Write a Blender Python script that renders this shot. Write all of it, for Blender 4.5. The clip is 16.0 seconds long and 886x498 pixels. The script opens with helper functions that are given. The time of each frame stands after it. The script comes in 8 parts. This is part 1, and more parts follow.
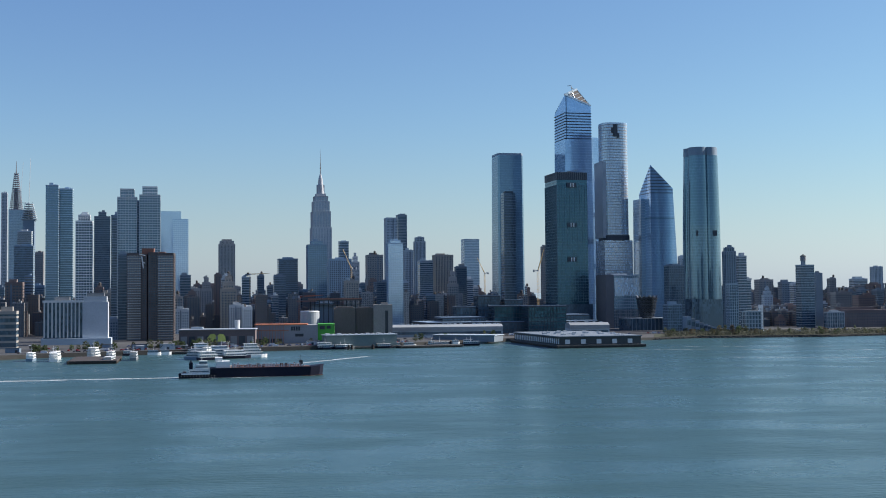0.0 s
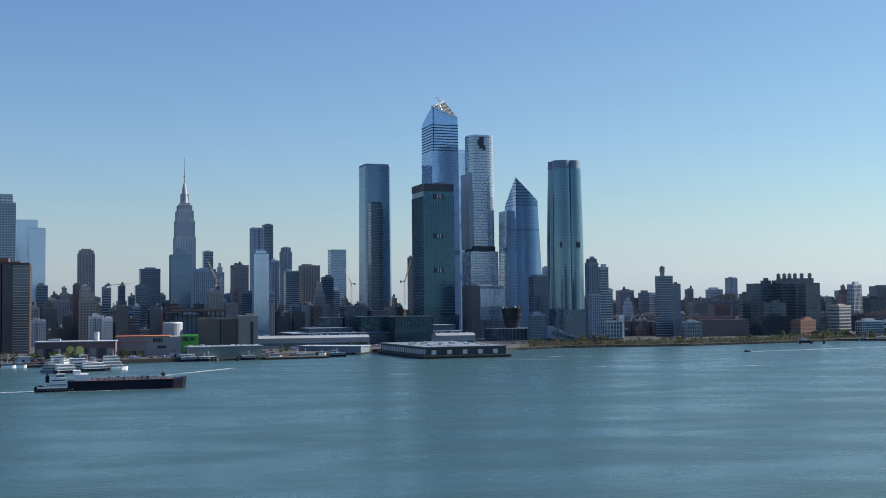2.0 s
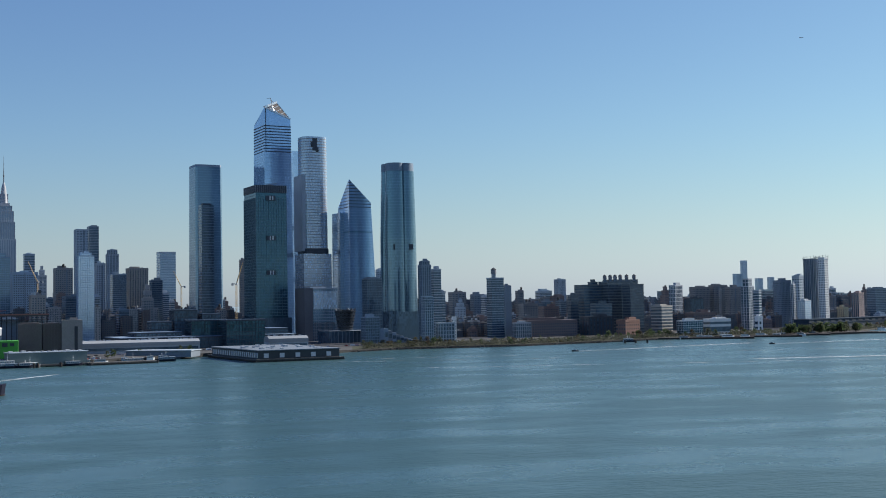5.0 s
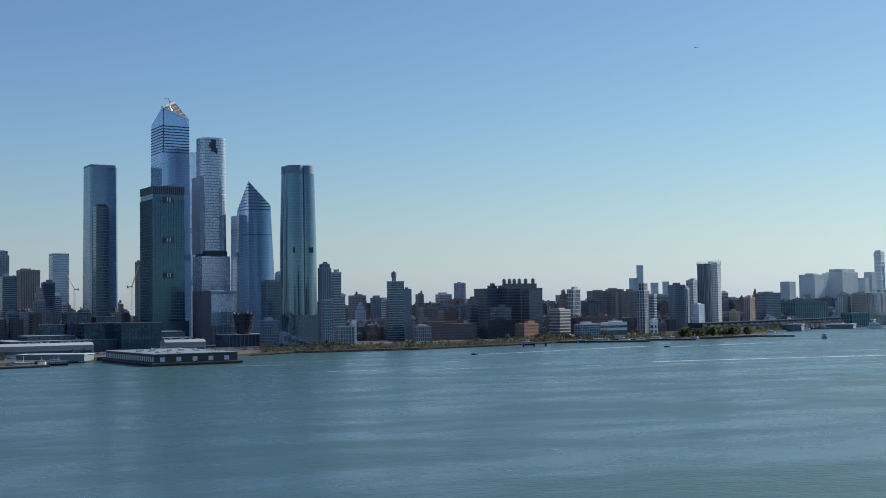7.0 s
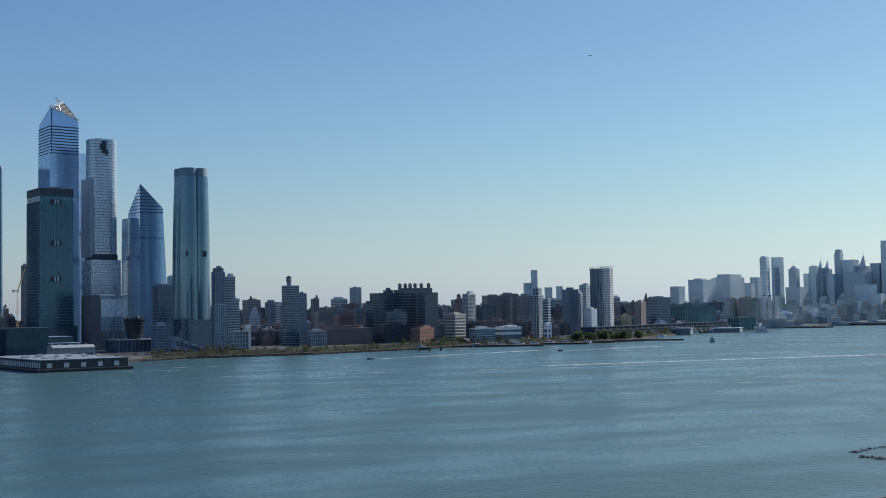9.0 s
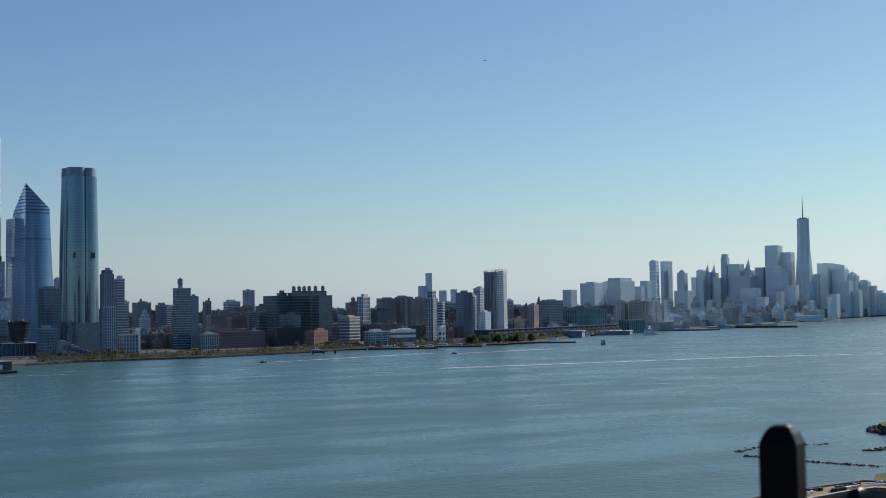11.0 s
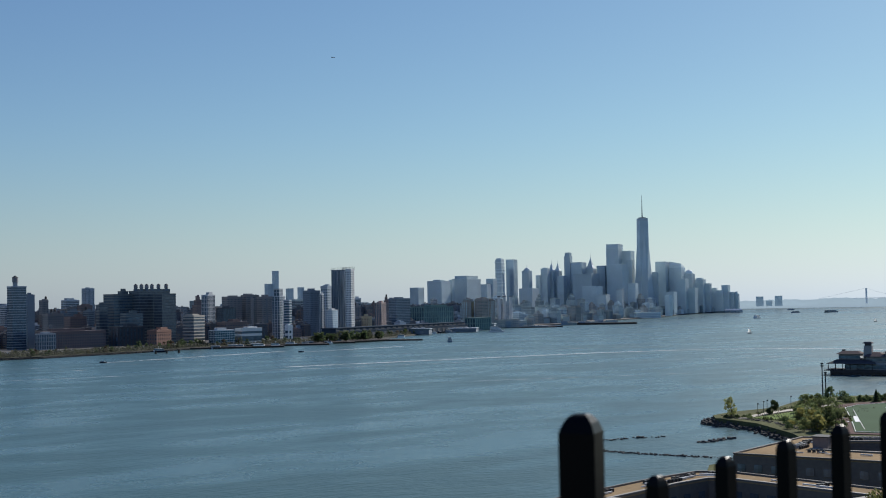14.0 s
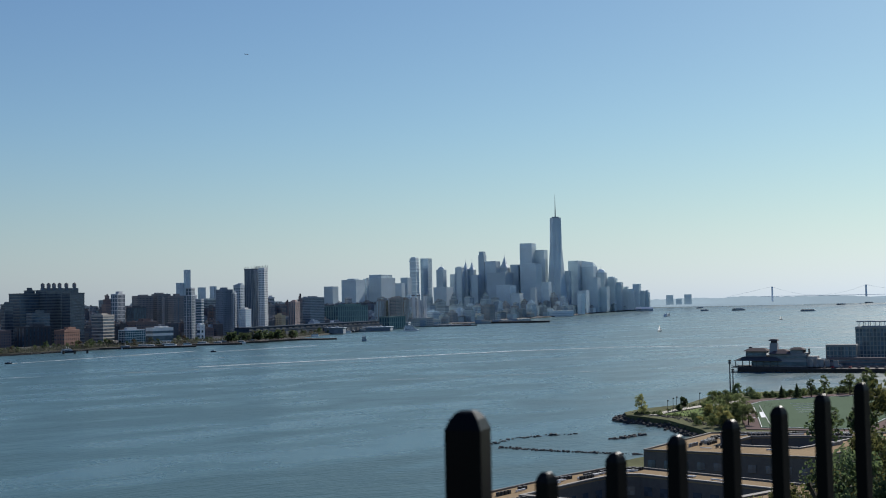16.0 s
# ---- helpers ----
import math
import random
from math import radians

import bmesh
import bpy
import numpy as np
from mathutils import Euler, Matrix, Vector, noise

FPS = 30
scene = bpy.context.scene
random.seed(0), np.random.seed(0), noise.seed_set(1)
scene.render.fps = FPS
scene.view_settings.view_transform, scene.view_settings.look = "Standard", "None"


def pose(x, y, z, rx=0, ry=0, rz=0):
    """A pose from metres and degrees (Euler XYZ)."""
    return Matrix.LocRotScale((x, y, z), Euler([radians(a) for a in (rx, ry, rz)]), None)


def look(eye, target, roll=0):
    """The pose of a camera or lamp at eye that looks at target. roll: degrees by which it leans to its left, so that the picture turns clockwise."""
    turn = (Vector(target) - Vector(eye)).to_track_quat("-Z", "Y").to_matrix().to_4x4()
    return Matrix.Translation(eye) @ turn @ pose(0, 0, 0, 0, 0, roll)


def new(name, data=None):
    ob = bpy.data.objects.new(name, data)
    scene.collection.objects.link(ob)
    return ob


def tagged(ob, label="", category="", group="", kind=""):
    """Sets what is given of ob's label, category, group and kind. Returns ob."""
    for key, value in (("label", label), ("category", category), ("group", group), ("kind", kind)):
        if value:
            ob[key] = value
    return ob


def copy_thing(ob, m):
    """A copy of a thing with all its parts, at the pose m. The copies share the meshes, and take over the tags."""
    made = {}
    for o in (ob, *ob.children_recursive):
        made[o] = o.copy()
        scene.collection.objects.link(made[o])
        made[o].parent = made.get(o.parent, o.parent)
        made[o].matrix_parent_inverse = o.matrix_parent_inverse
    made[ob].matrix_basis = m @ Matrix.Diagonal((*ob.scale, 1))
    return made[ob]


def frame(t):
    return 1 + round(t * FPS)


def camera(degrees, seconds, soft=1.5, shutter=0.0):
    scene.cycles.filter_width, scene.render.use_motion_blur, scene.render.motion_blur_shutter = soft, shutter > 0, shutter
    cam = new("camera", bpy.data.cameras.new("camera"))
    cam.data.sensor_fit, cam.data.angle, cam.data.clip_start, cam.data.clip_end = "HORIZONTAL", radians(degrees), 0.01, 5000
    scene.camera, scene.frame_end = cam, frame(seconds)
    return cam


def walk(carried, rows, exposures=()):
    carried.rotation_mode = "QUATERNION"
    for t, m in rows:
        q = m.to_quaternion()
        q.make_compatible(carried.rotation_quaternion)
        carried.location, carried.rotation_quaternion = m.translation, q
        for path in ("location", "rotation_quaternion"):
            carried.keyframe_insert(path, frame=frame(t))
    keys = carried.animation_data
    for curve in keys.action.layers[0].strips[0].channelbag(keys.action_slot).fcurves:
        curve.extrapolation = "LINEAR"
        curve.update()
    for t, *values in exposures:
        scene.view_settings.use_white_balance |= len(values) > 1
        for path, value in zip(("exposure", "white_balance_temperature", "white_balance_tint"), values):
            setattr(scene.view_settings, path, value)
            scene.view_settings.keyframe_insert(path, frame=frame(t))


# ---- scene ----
# ---- camera ----
cam = camera(40.79, 16.0, soft=1.0)
cam.data.dof.use_dof, cam.data.dof.focus_distance, cam.data.dof.aperture_fstop = True, 2000.0, 13.0
EYE = Vector((0.0, 0.0, 55.0))
# seconds, x, y, z, yaw, pitch, roll
PATH = [
    (0.0, -0.386, 0.008, 55.011, -0.000, 2.226, 0.482),
    (0.5, -0.372, 0.008, 55.011, -1.672, 2.414, 0.372),
    (1.0, -0.358, 0.008, 55.011, -3.284, 2.549, 0.434),
    (1.5, -0.344, 0.008, 55.011, -4.860, 2.623, 0.489),
    (2.0, -0.330, 0.008, 55.011, -6.389, 2.685, 0.550),
    (2.5, -0.316, 0.008, 55.011, -7.882, 2.726, 0.623),
    (3.0, -0.302, 0.008, 55.011, -9.322, 2.776, 0.728),
    (3.5, -0.288, 0.008, 55.011, -10.749, 2.798, 0.806),
    (4.0, -0.274, 0.008, 55.011, -12.075, 2.772, 0.874),
    (6.5, -0.204, 0.008, 55.011, -17.821, 2.704, 0.856),
    (7.0, -0.190, 0.008, 55.011, -19.167, 2.783, 0.824),
    (7.5, -0.176, 0.008, 55.011, -20.467, 2.853, 0.809),
    (8.0, -0.162, 0.008, 55.011, -21.694, 2.910, 0.832),
    (8.5, -0.148, 0.008, 55.011, -22.980, 2.926, 0.849),
    (9.0, -0.134, 0.008, 55.011, -24.173, 2.926, 0.856),
    (11.5, -0.064, 0.008, 55.011, -30.556, 2.994, 0.863),
    (12.0, -0.053, -0.005, 55.011, -31.878, 2.977, 0.922),
    (12.5, -0.053, -0.016, 55.011, -33.184, 2.937, 0.974),
    (13.0, -0.053, -0.011, 55.009, -34.401, 2.857, 0.952),
    (13.5, -0.045, -0.002, 55.005, -35.539, 2.788, 1.018),
    (14.0, -0.035, -0.001, 55.004, -36.553, 2.773, 1.017),
    (14.5, -0.029, -0.006, 55.005, -37.529, 2.778, 1.074),
    (15.0, -0.018, -0.002, 55.002, -38.503, 2.760, 1.108),
    (15.5, -0.016, 0.001, 55.000, -39.467, 2.714, 1.143),
    (16.0, 0.000, 0.000, 55.000, -40.661, 2.643, 1.119),
]
# seconds, stops, kelvin, tint
EXPOSURES = [(0.0, 0.84, 6500, 10), (4.0, 0.70, 6500, 10), (9.0, 0.53, 6500, 10), (16.0, 0.35, 6500, 10)]
walk(cam, [(t, pose(x, y, z, 90 + p, r, w)) for t, x, y, z, w, p, r in PATH], EXPOSURES)

# ---- world, sun, exposure ----
SUN_AZ, SUN_EL = radians(75), radians(34)
world = bpy.data.worlds.new("clear_autumn_sky")
scene.world = world
world.use_nodes = True
wn = world.node_tree
sky = wn.nodes.new("ShaderNodeTexSky")
sky.sky_type = "NISHITA"
sky.sun_disc = False
sky.sun_elevation, sky.sun_rotation = SUN_EL, SUN_AZ
sky.altitude, sky.air_density, sky.dust_density, sky.ozone_density = 50, 1.0, 0.3, 1.0
background = wn.nodes["Background"]
background.inputs["Strength"].default_value = 0.05
# blue scattered light over the whole sky, and pale ground haze that thickens smoothly towards the horizon all round
thin = wn.nodes.new("ShaderNodeMix")
thin.data_type, thin.blend_type = "RGBA", "MULTIPLY"
thin.inputs["Factor"].default_value = 1.0
thin.inputs["B"].default_value = (0.916, 1.125, 0.966, 1)
veil = wn.nodes.new("ShaderNodeMix")
veil.data_type, veil.blend_type = "RGBA", "ADD"
veil.inputs["Factor"].default_value = 1.0
veil.inputs["B"].default_value = (0.0, 0.10, 2.37, 1)
glow = wn.nodes.new("ShaderNodeRGBToBW")
haze = wn.nodes.new("ShaderNodeMix")
haze.data_type, haze.blend_type = "RGBA", "MULTIPLY"
haze.inputs["Factor"].default_value = 1.0
haze.inputs["B"].default_value = (0.805, 0.93, 1.05, 1)
height = wn.nodes.new("ShaderNodeSeparateXYZ")
low = wn.nodes.new("ShaderNodeMapRange")
low.inputs["From Min"].default_value, low.inputs["From Max"].default_value = 0.16, 0.0
thick = wn.nodes.new("ShaderNodeMath")
thick.operation = "POWER"
thick.inputs[1].default_value = 2.0
air = wn.nodes.new("ShaderNodeMix")
air.data_type = "RGBA"
wn.links.new(sky.outputs[0], thin.inputs["A"])
wn.links.new(thin.outputs["Result"], veil.inputs["A"])
wn.links.new(sky.outputs[0], glow.inputs[0])
wn.links.new(glow.outputs[0], haze.inputs["A"])
wn.links.new(wn.nodes.new("ShaderNodeTexCoord").outputs["Generated"], height.inputs[0])
wn.links.new(height.outputs["Z"], low.inputs["Value"])
wn.links.new(low.outputs[0], thick.inputs[0])
wn.links.new(thick.outputs[0], air.inputs["Factor"])
wn.links.new(veil.outputs["Result"], air.inputs["A"])
wn.links.new(haze.outputs["Result"], air.inputs["B"])
wn.links.new(air.outputs["Result"], background.inputs["Color"])
sun_data = bpy.data.lights.new("sun", "SUN")
sun_data.energy, sun_data.angle, sun_data.color = 4.3, radians(0.53), (1.0, 0.95, 0.885)
sun = new("sun", sun_data)
sun.matrix_world = look((math.sin(SUN_AZ) * math.cos(SUN_EL), math.cos(SUN_AZ) * math.cos(SUN_EL), math.sin(SUN_EL)), (0, 0, 0))

# ---- materials ----
def shader(name):
    m = bpy.data.materials.new(name)
    m.use_nodes = True
    return m, m.node_tree.nodes, m.node_tree.links, m.node_tree.nodes["Principled BSDF"]


def grain(n, k, coord, scale, detail=4.0):
    t = n.new("ShaderNodeTexNoise")
    t.inputs["Scale"].default_value, t.inputs["Detail"].default_value = scale, detail
    k.new(coord, t.inputs["Vector"])
    return t.outputs["Fac"]


def mixed(n, k, fac, a, b):
    m = n.new("ShaderNodeMix")
    m.data_type = "RGBA"
    k.new(fac, m.inputs["Factor"])
    for socket, v in ((m.inputs["A"], a), (m.inputs["B"], b)):
        if isinstance(v, tuple):
            socket.default_value = (*v, 1)
        else:
            k.new(v, socket)
    return m.outputs["Result"]


def ramped(n, k, fac, lo, hi):
    m = n.new("ShaderNodeMapRange")
    m.inputs["From Min"].default_value, m.inputs["From Max"].default_value = lo, hi
    k.new(fac, m.inputs["Value"])
    return m.outputs["Result"]


def shade(c, f):
    return tuple(min(1.0, v * f) for v in c)


def surf(name, col, rough=0.75, metal=0.0, var=0.18, coarse=0.03, fine=0.9, bump=0.0, objvar=0.16, spec=0.4):
    """A solid surface: patches at two scales, and every object a little lighter or darker."""
    m, n, k, p = shader(name)
    c = n.new("ShaderNodeTexCoord").outputs["Object"]
    a = mixed(n, k, ramped(n, k, grain(n, k, c, coarse), 0.3, 0.7), shade(col, 1 - var), shade(col, 1 + var))
    b = mixed(n, k, ramped(n, k, grain(n, k, c, fine, 6), 0.35, 0.75), shade(col, 1 - 1.6 * var), shade(col, 1 + var))
    half = n.new("ShaderNodeValue")
    half.outputs[0].default_value = 0.45
    col_out = mixed(n, k, half.outputs[0], a, b)
    if objvar:
        info = n.new("ShaderNodeObjectInfo")
        hsv = n.new("ShaderNodeHueSaturation")
        k.new(col_out, hsv.inputs["Color"])
        r = n.new("ShaderNodeMapRange")
        r.inputs["To Min"].default_value, r.inputs["To Max"].default_value = 1 - objvar, 1 + objvar
        k.new(info.outputs["Random"], r.inputs["Value"])
        k.new(r.outputs[0], hsv.inputs["Value"])
        col_out = hsv.outputs[0]
    k.new(col_out, p.inputs["Base Color"])
    p.inputs["Roughness"].default_value, p.inputs["Metallic"].default_value = rough, metal
    p.inputs["Specular IOR Level"].default_value = spec
    if bump:
        bm_ = n.new("ShaderNodeBump")
        bm_.inputs["Strength"].default_value, bm_.inputs["Distance"].default_value = 0.6, bump
        k.new(grain(n, k, c, fine, 6), bm_.inputs["Height"])
        k.new(bm_.outputs[0], p.inputs["Normal"])
    return m


def glazing(name, col, metal=0.55, rough=0.12, pane=(1.6, 1.6, 3.6), var=0.25, warp=0.02):
    """Coated curtain-wall glass: panes differ a little in tint and gloss, and none is quite flat."""
    m, n, k, p = shader(name)
    c = n.new("ShaderNodeTexCoord").outputs["Object"]
    snap = n.new("ShaderNodeVectorMath")
    snap.operation = "SNAP"
    snap.inputs[1].default_value = pane
    k.new(c, snap.inputs[0])
    wnoise = n.new("ShaderNodeTexWhiteNoise")
    k.new(snap.outputs[0], wnoise.inputs["Vector"])
    a = mixed(n, k, wnoise.outputs["Value"], shade(col, 1 - var), shade(col, 1 + var))
    b = mixed(n, k, ramped(n, k, grain(n, k, c, 0.012), 0.35, 0.65), a, shade(col, 0.86))
    k.new(b, p.inputs["Base Color"])
    p.inputs["Metallic"].default_value = metal
    r = n.new("ShaderNodeMapRange")
    r.inputs["To Min"].default_value, r.inputs["To Max"].default_value = rough * 0.6, rough * 1.6
    k.new(wnoise.outputs["Value"], r.inputs["Value"])
    k.new(r.outputs[0], p.inputs["Roughness"])
    bp = n.new("ShaderNodeBump")
    bp.inputs["Strength"].default_value, bp.inputs["Distance"].default_value = 0.5, warp
    k.new(grain(n, k, c, 0.25, 2), bp.inputs["Height"])
    k.new(bp.outputs[0], p.inputs["Normal"])
    return m


def river(name):
    """Grey-green river: smooth slicks and wind-ruffled lanes, drawn out along the current, over silt-laden water."""
    m, n, k, p = shader(name)
    c = n.new("ShaderNodeTexCoord").outputs["Object"]

    def lane(turn, stretch):
        v = n.new("ShaderNodeMapping")
        v.inputs["Rotation"].default_value = (0, 0, radians(turn))
        v.inputs["Scale"].default_value = (stretch, 1.0, 1.0)
        k.new(c, v.inputs["Vector"])
        return v.outputs[0]

    def between(fac, lo, hi):
        r = n.new("ShaderNodeMapRange")
        r.inputs["To Min"].default_value, r.inputs["To Max"].default_value = lo, hi
        k.new(fac, r.inputs["Value"])
        return r.outputs[0]

    def sum_of(a, b):
        t = n.new("ShaderNodeMath")
        t.operation = "ADD"
        k.new(a, t.inputs[0])
        k.new(b, t.inputs[1])
        return t.outputs[0]

    current = lane(-24, 0.3)
    broad = grain(n, k, current, 0.014, 6)
    patch = grain(n, k, lane(-14, 0.5), 0.03, 8)
    slick = ramped(n, k, sum_of(broad, patch), 0.88, 1.18)
    silt = ramped(n, k, grain(n, k, c, 0.0022, 3), 0.35, 0.65)
    col = mixed(n, k, slick, mixed(n, k, silt, (0.032, 0.072, 0.069), (0.037, 0.084, 0.089)), (0.046, 0.102, 0.115))
    k.new(col, p.inputs["Base Color"])
    k.new(between(slick, 0.34, 0.24), p.inputs["Roughness"])
    p.inputs["IOR"].default_value = 1.33
    ripple = lane(-20, 0.5)
    rough_water = between(slick, 0.88, 0.52)
    normal = None
    for scale, height, detail in ((0.10, 0.5, 4), (0.36, 0.50, 4), (1.3, 0.16, 2)):
        b = n.new("ShaderNodeBump")
        b.inputs["Distance"].default_value = height
        k.new(rough_water, b.inputs["Strength"])
        k.new(grain(n, k, ripple, scale, detail), b.inputs["Height"])
        if normal is not None:
            k.new(normal, b.inputs["Normal"])
        normal = b.outputs[0]
    k.new(normal, p.inputs["Normal"])
    return m


def foam(name, col, cover, scale):
    """Broken foam: lacy, with the water showing between."""
    m, n, k, p = shader(name)
    c = n.new("ShaderNodeTexCoord").outputs["Object"]
    p.inputs["Base Color"].default_value = (*col, 1)
    p.inputs["Roughness"].default_value = 0.9
    k.new(ramped(n, k, grain(n, k, c, scale, 5), 0.68 - cover, 0.92 - cover * 0.4), p.inputs["Alpha"])
    return m


def leaves(name, a, b):
    m, n, k, p = shader(name)
    info = n.new("ShaderNodeNewGeometry")
    ob = n.new("ShaderNodeObjectInfo")
    c1 = mixed(n, k, info.outputs["Random Per Island"], a, b)
    hsv = n.new("ShaderNodeHueSaturation")
    k.new(c1, hsv.inputs["Color"])
    r = n.new("ShaderNodeMapRange")
    r.inputs["To Min"].default_value, r.inputs["To Max"].default_value = 0.7, 1.35
    k.new(ob.outputs["Random"], r.inputs["Value"])
    k.new(r.outputs[0], hsv.inputs["Value"])
    k.new(hsv.outputs[0], p.inputs["Base Color"])
    p.inputs["Roughness"].default_value = 0.7
    p.inputs["Specular IOR Level"].default_value = 0.2
    tr = n.new("ShaderNodeBsdfTranslucent")
    k.new(hsv.outputs[0], tr.inputs["Color"])
    mx = n.new("ShaderNodeMixShader")
    mx.inputs[0].default_value = 0.6
    k.new(p.outputs[0], mx.inputs[1])
    k.new(tr.outputs[0], mx.inputs[2])
    k.new(mx.outputs[0], n["Material Output"].inputs["Surface"])
    return m


WATER = river("river_water")
FOAM = foam("foam", (0.66, 0.70, 0.71), 0.55, 0.25)
GROUND = surf("city_ground", (0.06, 0.06, 0.06), 0.9, coarse=0.01, fine=0.2)
QUAY = surf("weathered_concrete", (0.10, 0.097, 0.09), 0.85, coarse=0.05, bump=0.03)
TIDEWALL = surf("tide_stained_wall", (0.055, 0.053, 0.05), 0.9, var=0.3, coarse=0.05, bump=0.05)
TIMBER = surf("dark_piling_timber", (0.06, 0.05, 0.045), 0.85)
LAWN = surf("sunlit_rough_lawn", (0.145, 0.20, 0.062), 1.0, spec=0.05, var=0.25, coarse=0.05, fine=0.5)
GRASS = surf("grass", (0.085, 0.10, 0.035), 1.0, spec=0.05, var=0.25, coarse=0.03, fine=0.6)
DRYGRASS = surf("dry_grass", (0.095, 0.10, 0.048), 1.0, spec=0.05, var=0.3, coarse=0.05, fine=0.8)
ROCK = surf("riprap_rock", (0.06, 0.057, 0.055), 0.9, var=0.35, fine=0.6, objvar=0.3)
TURF = surf("sports_turf", (0.072, 0.112, 0.066), 1.0, spec=0.05, var=0.1)
TRACK = surf("running_track", (0.14, 0.098, 0.088), 1.0, spec=0.05)
PATHM = surf("pale_path", (0.42, 0.38, 0.31), 0.9)
WHITE = surf("white_paint", (0.78, 0.78, 0.76), 0.5, var=0.06)
OFFWHITE = surf("off_white_panel", (0.55, 0.56, 0.56), 0.6, var=0.08)
BLACKMETAL = surf("black_painted_iron", (0.002, 0.002, 0.0025), 0.42, var=0.2, fine=40, objvar=0, spec=0.10)
STEEL = surf("grey_steel", (0.22, 0.23, 0.24), 0.5, metal=0.3)
SILVERROOF = surf("silver_coated_roof", (0.42, 0.43, 0.43), 0.7)
TARROOF = surf("tar_roof", (0.16, 0.155, 0.15), 0.9)
DARKROOF = surf("dark_roof", (0.055, 0.06, 0.065), 0.85)
ROOFBROWN = surf("brown_roof_gravel", (0.31, 0.225, 0.13), 1.0, spec=0.05, var=0.25, coarse=0.06, fine=1.2)
BRICK = surf("red_brick", (0.215, 0.168, 0.155), 0.85)
MAROON = surf("dark_maroon_brick", (0.15, 0.12, 0.12), 0.85)
WARE = surf("soot_dark_brick", (0.155, 0.18, 0.185), 0.85)
REDBRICK = surf("orange_red_brick", (0.25, 0.15, 0.12), 0.85)
SUNTAN = surf("yellow_tan_brick", (0.58, 0.47, 0.31), 0.85)
PINKBRICK = surf("pinkish_brick", (0.44, 0.345, 0.315), 0.85)
PALESTONE = surf("pale_tan_concrete", (0.50, 0.46, 0.41), 0.8)
BROWN = surf("brown_brick", (0.245, 0.24, 0.235), 0.85)
TAN = surf("tan_stone", (0.34, 0.31, 0.275), 0.8)
LIME = surf("limestone", (0.36, 0.35, 0.34), 0.8)
GREYST = surf("grey_masonry", (0.37, 0.43, 0.475), 0.8)
DARKST = surf("dark_masonry", (0.185, 0.225, 0.265), 0.8)
PALE = surf("pale_grey_cladding", (0.42, 0.45, 0.48), 0.7)
STUCCO = surf("weathered_pier_stucco", (0.33, 0.335, 0.31), 0.85)
PALEBLUE = surf("pale_blue_grey_cladding", (0.36, 0.46, 0.55), 0.6)
SLATE = surf("slate_blue_cladding", (0.20, 0.27, 0.345), 0.6)
ORANGE = surf("orange_formwork", (0.42, 0.14, 0.06), 0.7)
GREEN = surf("green_screen_board", (0.09, 0.42, 0.06), 0.6, var=0.08)
NETGREEN = surf("green_debris_netting", (0.17, 0.265, 0.25), 0.9)
NETYELLOW = surf("straw_debris_netting", (0.18, 0.185, 0.13), 0.9)
TANKGREY = surf("weathered_grey_tank", (0.24, 0.24, 0.25), 0.8)
COPPER = surf("tank_timber", (0.085, 0.075, 0.068), 0.9)
RUST = surf("rust_red_deck", (0.12, 0.06, 0.05), 0.8)
HULL = surf("black_hull", (0.012, 0.014, 0.028), 0.6, var=0.15, spec=0.15)
YELLOW = surf("crane_yellow", (0.46, 0.31, 0.13), 0.6)
DARKIRON = surf("dark_weathered_iron", (0.035, 0.037, 0.04), 0.6)
BARK = surf("bark", (0.07, 0.055, 0.04), 0.9)
GL_BLUE = glazing("blue_curtain_glass", (0.42, 0.60, 0.82), metal=0.65, var=0.09, warp=0.008)
GL_SKY = glazing("pale_blue_curtain_glass", (0.62, 0.78, 0.93), metal=0.6, var=0.08, warp=0.008)
GL_TEAL = glazing("teal_curtain_glass", (0.054, 0.138, 0.186), metal=0.62, pane=(3.0, 3.0, 4.2))
GL_DARK = glazing("dark_window_glass", (0.085, 0.135, 0.18), metal=0.32, rough=0.15, var=0.6, pane=(1.7, 1.7, 3.5))
GL_GREY = glazing("grey_window_glass", (0.12, 0.15, 0.18), metal=0.4, rough=0.15, var=0.55, pane=(1.7, 1.7, 3.5))
GL_DEEP = glazing("deep_blue_glass", (0.13, 0.225, 0.30), metal=0.5, var=0.35, warp=0.01)
GL_LOBE = glazing("grey_teal_glass", (0.125, 0.215, 0.275), metal=0.55, var=0.16, warp=0.01)
GL_SLATE = glazing("slate_blue_glass", (0.17, 0.27, 0.36), metal=0.55, var=0.16, warp=0.01)
NAVY = surf("dark_navy_frame", (0.045, 0.055, 0.07), 0.5)
FOAM_THIN = foam("thin_foam", (0.55, 0.60, 0.62), 0.28, 0.12)
GL_STEEL = glazing("steel_blue_glass", (0.26, 0.37, 0.49), metal=0.55, var=0.12, warp=0.01)
# HAZE_A, HAZE_B, GL_MIST, GL_HAZE: distance haze put into pale base colours
HAZE_A = surf("haze_paled_cladding", (0.66, 0.74, 0.75), 0.7, objvar=0.12)
HAZE_B = surf("haze_blue_grey_cladding", (0.57, 0.655, 0.68), 0.7)
GL_MIST = glazing("haze_blue_grey_glass", (0.45, 0.55, 0.59), metal=0.05, rough=0.5, var=0.06)
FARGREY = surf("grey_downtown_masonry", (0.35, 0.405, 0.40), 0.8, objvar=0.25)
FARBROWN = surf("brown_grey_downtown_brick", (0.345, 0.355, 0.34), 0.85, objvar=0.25)
